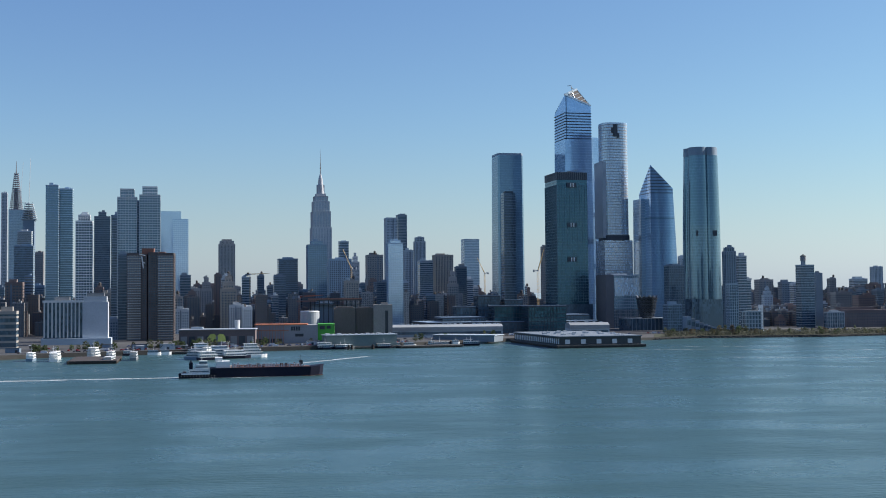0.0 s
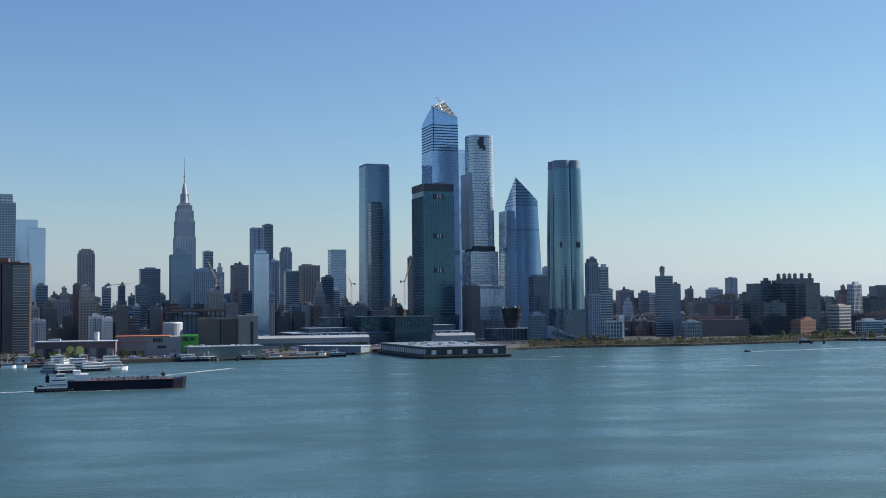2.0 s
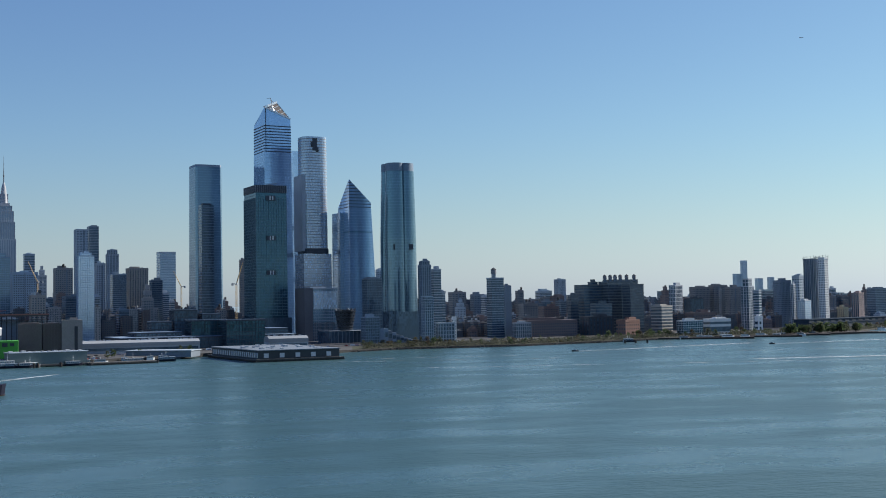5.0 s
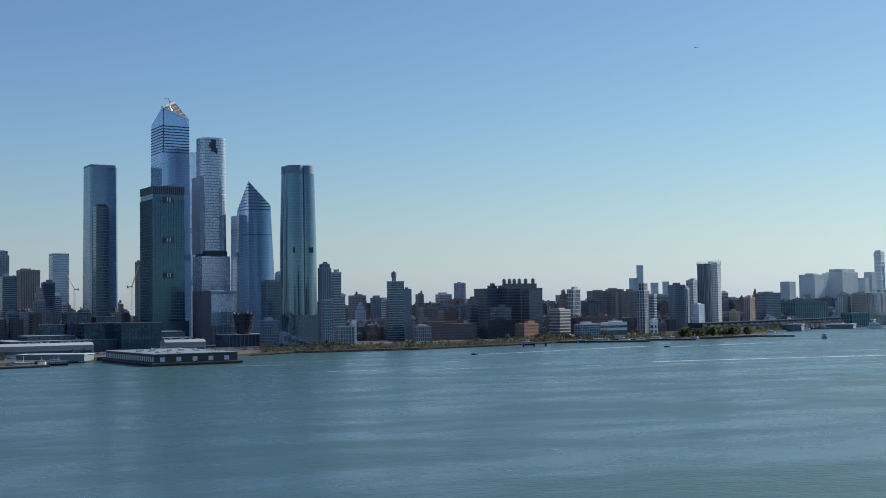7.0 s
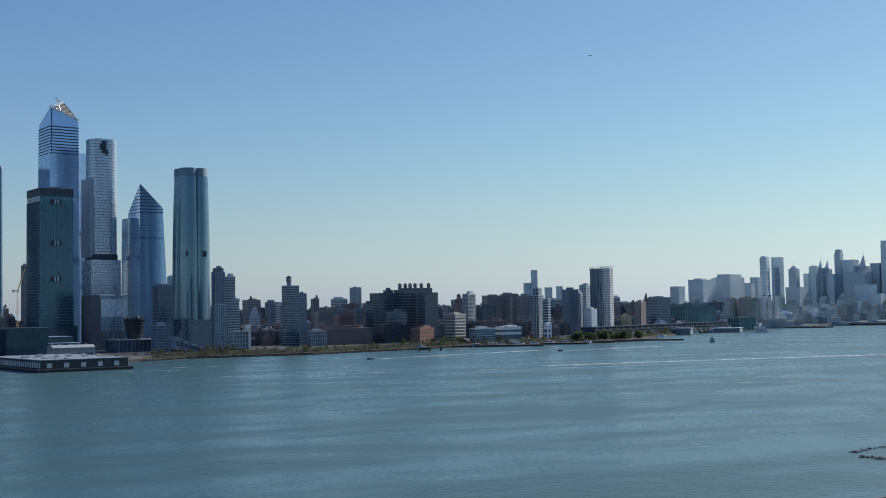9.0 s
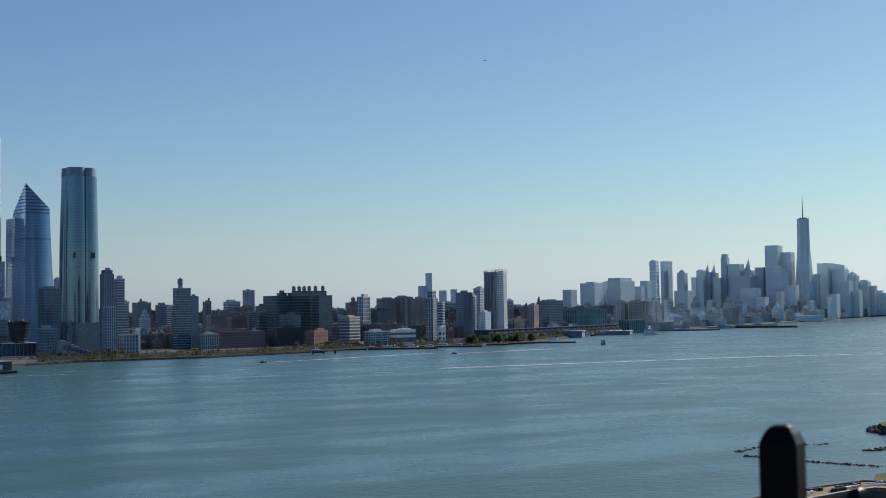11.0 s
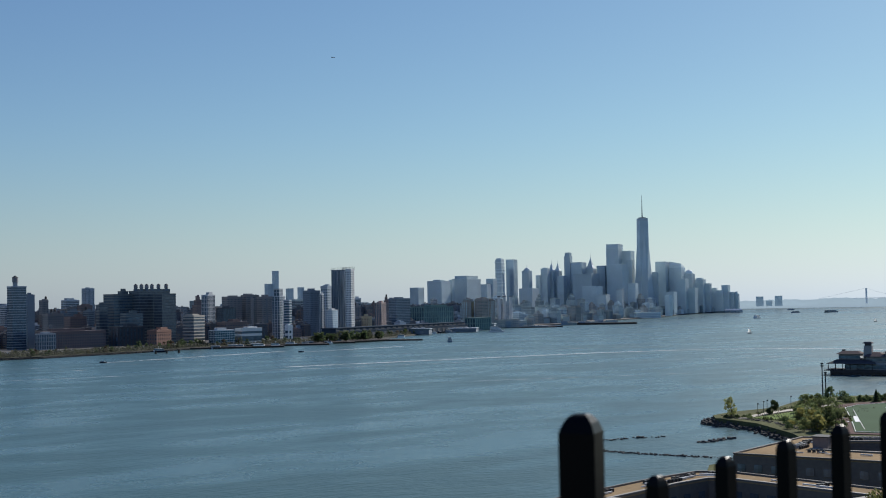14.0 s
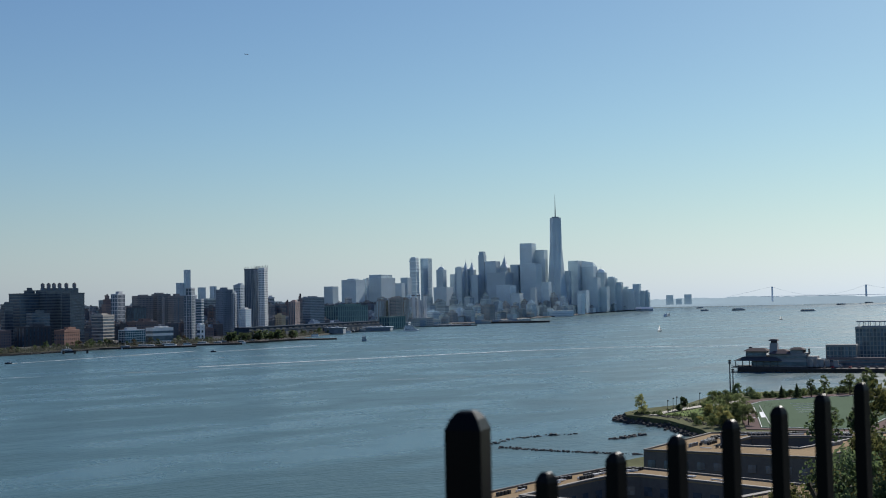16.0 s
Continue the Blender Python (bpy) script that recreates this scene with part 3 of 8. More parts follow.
# midtown south, towers on the skyline
block('office_tower', 'grey stone office tower with square shoulders', -520.6, 2869.5, 38.6, 30.8, 178.0, LIME, GL_GREY, 'rib', tiers=((0.86, 0.86, 7), (0.6, 0.6, 4)), top='none', group='midtown towers')
block('office_tower', 'dark glass office tower of midtown', -260.6, 1997.4, 32.2, 25.7, 113.3, SLATE, GL_DARK, 'band')
block('office_tower', 'grey-blue tower with a stepped roof', -207.4, 1953.2, 31.1, 24.9, 134.6, SLATE, GL_SLATE, 'curtain', tiers=((0.6, 0.6, 6),))
block('office_tower', 'pale grey slab beside a blue tower', -174.8, 2008.3, 38.1, 26.7, 112.9, PALEBLUE, GL_GREY, 'grid')
block('office_tower', 'slim dark-topped office tower of midtown', -225.3, 2700.9, 21.9, 17.5, 174.1, GREYST, GL_DARK, 'band')
block('stone_tower', 'cream stone tower with a small lantern top', -236.3, 3203.4, 21.2, 21.2, 142.2, PALE, GL_GREY, 'grid', tiers=((0.6, 0.6, 14), (0.3, 0.3, 10)), top='none')
block('office_tower', 'brown-grey prewar office block', -133.1, 2311.0, 31.1, 24.8, 129.4, BROWN, GL_DARK, 'grid', top='tank')
block('office_tower', 'grey stone half of a tall office tower', -118.5, 2714.8, 25.6, 30.7, 227.4, GREYST, GL_GREY, 'grid', top='none')
block('office_tower', 'dark glass slab of a tall office tower', -94.5, 2733.0, 21.3, 25.6, 235.0, DARKST, GL_DARK, 'band')
block('office_tower', 'pale reflective glass tower of midtown', -73.2, 1808.6, 23.0, 16.1, 130.1, PALEBLUE, GL_SKY, 'curtain', tiers=((0.7, 0.7, 4),))
block('office_tower', 'grey masonry slab on the skyline', -67.2, 2309.5, 16.4, 18.0, 137.7, GREYST, GL_GREY, 'grid')
block('office_tower', 'grey tower with rounded crown', -51.1, 2612.2, 23.3, 21.0, 168.5, GREYST, GL_GREY, 'rib', tiers=((0.8, 0.8, 9),))
block('apartment_tower', 'grey banded apartment block of midtown', -33.1, 2213.4, 25.0, 22.5, 114.9, GREYST, GL_DARK, 'band')
block('stone_tower', 'tan ribbed stone office block', -0.5, 2368.4, 36.7, 29.4, 130.1, TAN, GL_GREY, 'rib')
block('office_tower', 'dark slab-sided office tower on the skyline', 31.0, 2110.5, 19.3, 17.4, 100.5, DARKST, GL_DARK, 'band')
block('office_tower', 'grey tower with a flared base', 60.1, 2618.4, 34.2, 30.8, 172.6, GREYST, GL_STEEL, 'band', top='none')
block('office_tower', 'narrow dark stone tower edge', 202.2, 2397.1, 9.0, 9.0, 145.7, BROWN, GL_DARK, 'grid')
block('apartment_tower', 'grey tower between high-rises', 452.9, 2261.9, 10.3, 10.3, 119.9, GREYST, GL_DARK, 'grid')
block('office_tower', 'dark glass slab beside the park', -91.8, 1865.2, 30.1, 30.1, 71.9, DARKST, GL_DARK, 'band')
block('apartment_tower', 'white low apartment building', -291.4, 1682.6, 20.4, 14.2, 39.2, OFFWHITE, GL_DARK, 'grid')
block('apartment_tower', 'white-framed low apartment block of midtown', -275.3, 1673.9, 13.3, 12.0, 35.9, WHITE, GL_GREY, 'grid')
block('apartment_tower', 'red brick flats below the towers', -409.5, 2271.5, 17.2, 15.5, 89.8, BRICK, GL_DARK, 'brick')

# glass cubes of the exhibition hall
block('hall_block', 'dark glass cube of a terraced exhibition hall', 60.7, 1665.4, 31.9, 25.5, 48.9, NAVY, GL_DARK, 'curtain', top='rim', floor=4.5, bay=4.5, group='exhibition hall cubes')
block('hall_block', 'dark glass cube of a terraced exhibition hall', 84.2, 1618.5, 39.7, 31.7, 35.2, NAVY, GL_TEAL, 'curtain', top='rim', floor=4.5, bay=4.5, group='exhibition hall cubes')
block('hall_block', 'dark glass cube of a terraced exhibition hall', 132.7, 1597.6, 52.6, 42.1, 35.0, NAVY, GL_TEAL, 'curtain', top='rim', floor=4.5, bay=4.5, group='exhibition hall cubes')
block('hall_block', 'dark glass cube of a terraced exhibition hall', 28.8, 1654.0, 28.0, 22.4, 33.7, NAVY, GL_DARK, 'curtain', top='rim', floor=4.5, bay=4.5, group='exhibition hall cubes')
block('hall_block', 'dark glass cube of a terraced exhibition hall', 95.7, 1671.1, 26.5, 21.2, 43.1, NAVY, GL_DARK, 'curtain', top='rim', floor=4.5, bay=4.5, group='exhibition hall cubes')

# high-rises beside the rail yards
block('glass_building', 'blue glass mid-rise with curved corner', 316.6, 1632.4, 22.5, 18.0, 88.3, DARKST, GL_DARK, 'curtain')
block('glass_building', 'grey glass block in front of a tower', 296.1, 1543.0, 19.6, 15.7, 36.0, SLATE, GL_DARK, 'curtain')
block('apartment_tower', 'dark glass apartment tower with pale stripes', 387.3, 1612.7, 14.8, 11.8, 106.3, DARKST, GL_DARK, 'rib', tiers=((0.8, 0.8, 5),))
block('apartment_tower', 'pale banded apartment tower by the yards', 409.4, 1637.2, 12.1, 10.9, 100.9, PALE, GL_DARK, 'band')
block('apartment_tower', 'pale banded lower wing of a tower', 422.4, 1650.8, 6.4, 5.8, 68.5, PALE, GL_DARK, 'band')
block('apartment_block', 'white framed low apartment block', 402.2, 1560.2, 22.6, 13.6, 26.4, GREYST, GL_DARK, 'frame', floor=4.4, bay=5, top='none')
block('apartment_block', 'white slab end of an apartment block', 417.0, 1568.3, 5.5, 3.3, 34.1, WHITE, GL_GREY, 'grid', top='none')

# warehouses and flats along the west side
block('tower_block', 'brick tower block with pale banded face and roof tank', 526.9, 1735.3, 22.0, 15.5, 90.0, GREYST, GL_DARK, 'thin', top='none')
block('tower_block', 'grey sloped wing of a tower block', 556.7, 1770.3, 11.3, 6.8, 78.5, DARKST, GL_GREY, 'solid')
block('stone_tower', 'dark stone tower with rooftop masts', 858.5, 2360.6, 19.5, 15.6, 99.6, GREYST, GL_DARK, 'rib')
block('warehouse', 'huge dark brick warehouse with ribbon windows and corner setbacks', 719.3, 1837.5, 40.8, 28.6, 79.0, WARE, GL_DARK, 'band', floor=4.5, top='none')
block('warehouse', 'huge dark brick warehouse with ribbon windows and corner setbacks', 765.6, 1829.4, 56.9, 28.4, 83.9, WARE, GL_GREY, 'band', floor=4.5, top='none')
block('warehouse', 'ribbon-windowed wing of a dark warehouse', 774.2, 1786.1, 27.0, 21.6, 78.6, WARE, GL_GREY, 'band', floor=4.5, top='none')
block('warehouse', 'dark stepped roof storeys of a huge warehouse', 728.1, 1844.4, 13.8, 9.6, 83.9, WARE, GL_DARK, 'band', top='plant')
block('warehouse', 'dark stepped roof storeys of a huge warehouse', 782.1, 1856.4, 59.1, 17.7, 87.5, WARE, GL_DARK, 'rib', top='none')
block('warehouse', 'stepped lower wing of a huge dark warehouse', 683.3, 1819.5, 15.0, 10.5, 62.7, WARE, GL_GREY, 'band', floor=4.5)
block('warehouse', 'dark middle wing of a huge warehouse', 715.1, 1777.1, 31.7, 15.8, 48.4, WARE, GL_DARK, 'band', floor=4.5)
block('warehouse', 'red brick low riverside warehouse', 726.8, 1698.9, 36.0, 18.0, 22.9, REDBRICK, GL_GREY, 'brick', floor=5, bay=5, yaw=WEST_YAW)
block('warehouse', 'dark ribbed warehouse beside the water', 696.5, 1749.8, 47.6, 23.8, 28.3, NAVY, GL_DARK, 'rib', floor=6, bay=7)
block('office_block', 'tan concrete block with flat ribbon windows', 777.4, 1686.3, 29.0, 20.3, 43.7, PALESTONE, GL_GREY, 'band', floor=4.6, yaw=WEST_YAW)
block('apartment_tower', 'white concrete grid tower with dark panes', 928.4, 1952.9, 22.6, 13.6, 78.5, PALE, GL_DARK, 'frame', floor=7.0, bay=3.8, yaw=WEST_YAW)
block('warehouse', 'long dark brown riverside warehouse', 605.1, 1735.4, 101.8, 25.4, 24.2, MAROON, GL_DARK, 'brick', floor=4, bay=4)
block('apartment_block', 'white-fronted low block among brick warehouses', 555.8, 1697.9, 26.9, 10.7, 22.0, PALE, GL_DARK, 'frame', floor=5, bay=4)
block('apartment_slab', 'broad brown brick apartment slab', 1035.2, 2074.1, 35.4, 17.7, 76.5, BROWN, GL_DARK, 'brick')
block('apartment_slab', 'broad brown brick apartment slab', 1078.8, 2084.3, 32.9, 16.4, 79.5, BROWN, GL_DARK, 'brick')
block('apartment_slab', 'broad brown brick apartment slab', 1088.7, 2042.9, 26.9, 16.1, 75.5, BROWN, GL_DARK, 'brick')
block('stair_tower', 'pale stair tower of a brown apartment slab', 1057.4, 2034.2, 3.8, 3.8, 70.4, LIME, GL_GREY, 'solid')
block('office_block', 'dark navy glazed block behind the river sheds', 926.8, 1879.9, 27.1, 19.0, 54.7, NAVY, GL_DARK, 'curtain')
block('warehouse', 'low red-roofed warehouse behind the river sheds', 881.1, 1765.3, 45.0, 22.5, 31.4, BRICK, GL_DARK, 'brick')
block('apartment_block', 'brown brick block with dark windows', 637.5, 1911.2, 28.4, 17.1, 50.0, BROWN, GL_DARK, 'brick', top='tank')
block('apartment_block', 'dark brick block among low roofs', 687.0, 1948.5, 30.8, 18.5, 44.6, BRICK, GL_DARK, 'brick', top='tank')
block('apartment_block', 'grey stone block on the low skyline', 614.4, 2284.0, 30.4, 18.3, 75.1, BROWN, GL_DARK, 'grid', top='tank')
block('apartment_block', 'grey block on the low skyline', 651.9, 2271.3, 22.0, 17.6, 70.1, DARKST, GL_DARK, 'grid')
block('apartment_block', 'brown block on the low skyline', 777.2, 2385.0, 14.0, 11.2, 77.2, BROWN, GL_DARK, 'grid', top='tank')
block('apartment_block', 'pale block on the low skyline', 893.7, 2565.9, 32.9, 19.8, 78.5, GREYST, GL_GREY, 'band')
block('low_shed', 'pale green-glazed low river building', 806.7, 1651.3, 38.0, 15.2, 21.0, OFFWHITE, GL_TEAL, 'curtain')
block('low_shed', 'white low terminal with dark openings', 857.0, 1661.1, 40.3, 16.1, 22.6, WHITE, GL_DARK, 'band', floor=8)
block('apartment_tower', 'dark glazed half of a banded tower with dark cap', 965.8, 1763.9, 16.4, 14.8, 72.9, PALE, GL_DARK, 'frame', floor=4.2, bay=4.5, top='none', tiers=((0.7, 0.7, 12),), yaw=WEST_YAW)
block('apartment_tower', 'white-banded half of an apartment tower', 969.8, 1740.0, 8.1, 11.4, 66.0, PALE, GL_DARK, 'band', floor=4.2, top='none', yaw=WEST_YAW)
block('apartment_block', 'white cut-out base block of a banded tower', 958.4, 1716.8, 9.9, 7.9, 24.7, WHITE, GL_DARK, 'grid', floor=7, bay=7)
block('office_block', 'dark brick block near the highway', 1142.2, 1956.9, 24.9, 20.0, 85.0, DARKST, GL_DARK, 'brick')
block('apartment_tower', 'slim white-panelled tower edge', 1101.1, 1851.7, 6.2, 6.2, 76.2, OFFWHITE, GL_DARK, 'frame', yaw=WEST_YAW)
block('office_block', 'white billowing glass block by the highway', 1105.5, 1823.5, 20.7, 14.5, 48.1, OFFWHITE, GL_SKY, 'curtain', yaw=WEST_YAW)
block('building_site', 'unfinished concrete frame tower', 1216.0, 2025.2, 19.3, 15.4, 94.8, GREYST, GL_DARK, 'grid', floor=5, bay=6, yaw=WEST_YAW)
block('apartment_tower', 'dark glass half of a twisting tower', 1186.6, 1929.0, 23.2, 18.5, 122.7, DARKST, GL_DARK, 'rib', bay=5, top='none')
t = thing("facade_mullions", "slanting white mullions on a dark glass tower", "facade", 1186.6, 1929.0, LAND, GRID_YAW)
for i in range(5):
    part("mullion", Shape().bar((-9 + i * 4.4, -9.8, 2), (-4 + i * 3.0, -9.6, 122), 0.55), OFFWHITE, t)
block('apartment_tower', 'pale pre-cast grid half of a twisting tower', 1189.9, 1896.7, 13.5, 12.1, 123.7, WHITE, GL_DARK, 'grid', floor=4.2, bay=3.4, top='none', yaw=WEST_YAW)
block('office_block', 'sunlit tan brick block near the highway', 1282.1, 1982.6, 17.4, 13.9, 34.0, SUNTAN, GL_GREY, 'brick', yaw=WEST_YAW)
block('office_block', 'pinkish brick loft block near the highway', 1322.4, 1994.2, 21.2, 14.9, 60.5, PINKBRICK, GL_DARK, 'rib', yaw=WEST_YAW)
block('warehouse', 'long dark loft block near the highway', 1485.5, 2164.0, 46.1, 23.0, 70.2, DARKST, GL_DARK, 'band')
block('netted_building', 'pier building wrapped in green netting', 1648.9, 2268.5, 107.1, 42.9, 51.4, NETGREEN, GL_TEAL, 'rib', floor=12, bay=7)
block('netted_building', 'loft wrapped in straw-coloured netting', 1814.9, 2304.0, 60.4, 30.2, 58.8, NETYELLOW, GL_GREY, 'grid', floor=8, bay=8)
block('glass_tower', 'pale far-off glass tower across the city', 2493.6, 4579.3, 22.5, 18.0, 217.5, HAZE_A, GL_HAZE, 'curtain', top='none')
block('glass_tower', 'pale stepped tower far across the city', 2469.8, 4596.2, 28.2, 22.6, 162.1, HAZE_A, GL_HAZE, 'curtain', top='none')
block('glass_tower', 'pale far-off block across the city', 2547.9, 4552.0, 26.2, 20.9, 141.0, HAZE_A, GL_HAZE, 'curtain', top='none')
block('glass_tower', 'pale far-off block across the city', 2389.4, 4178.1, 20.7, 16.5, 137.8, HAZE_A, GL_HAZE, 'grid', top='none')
t = thing("rib_screen", "pale slanting ribs up the face of a twisting tower", "facade", 1186.6, 1929.0, LAND, GRID_YAW)
for i in range(7):
    part("slanted_rib", Shape().bar((-11 + 3.4 * i, -9.7, 2), (-14 + 4.4 * i - 0.25 * i * i, -9.7, 122), 0.45), PALE, t)
roof_tank(748.0, 1840.7, 88.9, k=0.98)
roof_tank(756.3, 1837.3, 88.9, k=0.98)
roof_tank(763.7, 1834.2, 88.9, k=0.98)
roof_tank(771.5, 1831.0, 88.9, k=0.98)
roof_tank(781.0, 1827.0, 88.9, k=0.98)
roof_tank(792.1, 1822.1, 88.9, k=0.98)
roof_tank(524.9, 1736.1, 94.8, 'round timber water tank on a tower block roof', 1.3)
crown_scaffold(1188.9, 1919.9, 32.9, 32.9, 127.1)

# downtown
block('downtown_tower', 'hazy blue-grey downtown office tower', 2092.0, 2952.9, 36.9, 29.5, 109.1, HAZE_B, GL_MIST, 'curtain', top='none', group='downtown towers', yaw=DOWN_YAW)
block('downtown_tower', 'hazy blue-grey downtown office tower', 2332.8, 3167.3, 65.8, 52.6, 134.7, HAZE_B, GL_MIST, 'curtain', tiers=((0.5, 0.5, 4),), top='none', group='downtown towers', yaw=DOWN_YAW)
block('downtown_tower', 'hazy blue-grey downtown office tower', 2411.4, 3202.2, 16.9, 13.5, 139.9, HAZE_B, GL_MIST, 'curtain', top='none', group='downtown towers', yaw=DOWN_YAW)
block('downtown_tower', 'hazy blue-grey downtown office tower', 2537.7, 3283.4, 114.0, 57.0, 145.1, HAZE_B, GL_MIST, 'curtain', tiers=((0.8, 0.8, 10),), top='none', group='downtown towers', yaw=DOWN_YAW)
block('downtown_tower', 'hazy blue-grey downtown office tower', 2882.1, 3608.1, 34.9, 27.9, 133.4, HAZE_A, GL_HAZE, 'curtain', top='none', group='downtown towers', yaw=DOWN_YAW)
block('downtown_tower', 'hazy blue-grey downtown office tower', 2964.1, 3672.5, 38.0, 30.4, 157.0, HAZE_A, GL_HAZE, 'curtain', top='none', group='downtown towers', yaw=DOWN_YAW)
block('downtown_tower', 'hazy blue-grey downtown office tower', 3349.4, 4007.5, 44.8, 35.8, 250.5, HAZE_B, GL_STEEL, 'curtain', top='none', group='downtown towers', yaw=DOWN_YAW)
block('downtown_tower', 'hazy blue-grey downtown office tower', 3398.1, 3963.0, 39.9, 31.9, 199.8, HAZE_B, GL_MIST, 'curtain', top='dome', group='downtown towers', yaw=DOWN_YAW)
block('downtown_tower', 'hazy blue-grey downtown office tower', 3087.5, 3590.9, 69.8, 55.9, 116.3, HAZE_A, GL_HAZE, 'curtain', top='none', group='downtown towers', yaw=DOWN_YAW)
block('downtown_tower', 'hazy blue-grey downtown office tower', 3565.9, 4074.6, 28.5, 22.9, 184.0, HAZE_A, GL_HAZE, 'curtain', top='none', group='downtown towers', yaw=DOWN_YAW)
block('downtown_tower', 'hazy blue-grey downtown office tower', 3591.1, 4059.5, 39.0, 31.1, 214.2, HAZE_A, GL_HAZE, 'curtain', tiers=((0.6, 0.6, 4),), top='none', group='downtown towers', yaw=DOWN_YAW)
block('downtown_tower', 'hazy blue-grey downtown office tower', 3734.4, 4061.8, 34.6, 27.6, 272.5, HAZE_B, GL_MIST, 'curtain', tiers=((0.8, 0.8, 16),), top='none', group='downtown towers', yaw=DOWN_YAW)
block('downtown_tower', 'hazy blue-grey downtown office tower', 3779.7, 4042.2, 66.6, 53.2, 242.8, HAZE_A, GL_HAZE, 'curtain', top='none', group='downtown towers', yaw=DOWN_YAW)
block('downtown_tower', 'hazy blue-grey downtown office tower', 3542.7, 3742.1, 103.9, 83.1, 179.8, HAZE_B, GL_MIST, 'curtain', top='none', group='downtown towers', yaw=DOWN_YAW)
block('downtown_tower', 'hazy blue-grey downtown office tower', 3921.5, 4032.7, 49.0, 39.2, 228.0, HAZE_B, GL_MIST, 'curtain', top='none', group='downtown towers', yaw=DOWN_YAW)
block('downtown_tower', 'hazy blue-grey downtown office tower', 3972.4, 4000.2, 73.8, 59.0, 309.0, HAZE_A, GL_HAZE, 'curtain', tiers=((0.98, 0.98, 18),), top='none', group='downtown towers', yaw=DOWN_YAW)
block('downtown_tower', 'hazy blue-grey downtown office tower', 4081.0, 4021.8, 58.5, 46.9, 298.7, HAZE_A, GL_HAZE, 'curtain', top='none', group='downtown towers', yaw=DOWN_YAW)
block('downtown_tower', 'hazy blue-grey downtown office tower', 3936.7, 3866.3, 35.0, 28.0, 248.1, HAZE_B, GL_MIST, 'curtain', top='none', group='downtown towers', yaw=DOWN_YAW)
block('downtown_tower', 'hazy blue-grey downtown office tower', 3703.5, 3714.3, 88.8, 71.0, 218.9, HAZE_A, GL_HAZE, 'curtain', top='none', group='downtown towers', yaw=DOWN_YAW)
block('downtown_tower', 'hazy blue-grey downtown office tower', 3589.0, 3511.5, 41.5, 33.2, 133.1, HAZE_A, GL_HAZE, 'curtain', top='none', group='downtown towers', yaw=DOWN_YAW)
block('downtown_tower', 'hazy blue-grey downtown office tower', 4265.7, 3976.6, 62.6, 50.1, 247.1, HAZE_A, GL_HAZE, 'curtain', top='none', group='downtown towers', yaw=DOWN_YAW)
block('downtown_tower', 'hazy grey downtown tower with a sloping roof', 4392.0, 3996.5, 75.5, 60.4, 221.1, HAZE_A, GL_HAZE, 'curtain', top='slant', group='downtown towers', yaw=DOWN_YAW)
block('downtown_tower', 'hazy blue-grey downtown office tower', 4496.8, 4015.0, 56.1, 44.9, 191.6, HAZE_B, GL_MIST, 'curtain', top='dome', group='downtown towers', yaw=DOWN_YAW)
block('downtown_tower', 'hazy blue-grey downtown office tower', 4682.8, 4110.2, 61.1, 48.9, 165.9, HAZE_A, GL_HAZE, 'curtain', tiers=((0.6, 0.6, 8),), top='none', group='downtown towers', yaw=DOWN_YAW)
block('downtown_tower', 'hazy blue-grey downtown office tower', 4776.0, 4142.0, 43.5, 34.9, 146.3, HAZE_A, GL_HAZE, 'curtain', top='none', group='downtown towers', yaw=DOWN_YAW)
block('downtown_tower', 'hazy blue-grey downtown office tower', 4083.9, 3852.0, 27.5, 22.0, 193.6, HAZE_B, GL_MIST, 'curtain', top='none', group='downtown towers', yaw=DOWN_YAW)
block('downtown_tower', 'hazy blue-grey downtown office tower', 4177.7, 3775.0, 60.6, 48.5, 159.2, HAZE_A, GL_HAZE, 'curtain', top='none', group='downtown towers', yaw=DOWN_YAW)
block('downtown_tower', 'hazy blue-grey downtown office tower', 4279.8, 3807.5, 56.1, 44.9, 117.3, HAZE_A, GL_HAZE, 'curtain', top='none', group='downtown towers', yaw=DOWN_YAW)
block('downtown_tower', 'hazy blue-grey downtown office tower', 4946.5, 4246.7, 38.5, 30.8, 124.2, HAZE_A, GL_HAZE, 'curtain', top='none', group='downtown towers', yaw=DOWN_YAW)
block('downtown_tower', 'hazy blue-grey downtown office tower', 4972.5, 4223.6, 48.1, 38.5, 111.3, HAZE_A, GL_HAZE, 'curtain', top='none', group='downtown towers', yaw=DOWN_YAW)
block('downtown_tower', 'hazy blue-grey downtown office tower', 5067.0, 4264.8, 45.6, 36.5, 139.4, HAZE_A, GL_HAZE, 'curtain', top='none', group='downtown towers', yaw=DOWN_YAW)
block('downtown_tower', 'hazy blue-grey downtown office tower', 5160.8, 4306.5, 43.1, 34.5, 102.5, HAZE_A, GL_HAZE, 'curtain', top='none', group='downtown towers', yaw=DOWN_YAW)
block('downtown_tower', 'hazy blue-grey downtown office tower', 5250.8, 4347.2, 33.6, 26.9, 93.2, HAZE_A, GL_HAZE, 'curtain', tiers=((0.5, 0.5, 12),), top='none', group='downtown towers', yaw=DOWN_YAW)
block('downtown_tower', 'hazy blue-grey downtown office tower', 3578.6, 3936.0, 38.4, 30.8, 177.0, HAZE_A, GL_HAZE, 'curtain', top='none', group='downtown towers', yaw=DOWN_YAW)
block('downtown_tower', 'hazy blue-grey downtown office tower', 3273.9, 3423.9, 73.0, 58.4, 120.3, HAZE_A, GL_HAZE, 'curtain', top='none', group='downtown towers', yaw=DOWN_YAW)
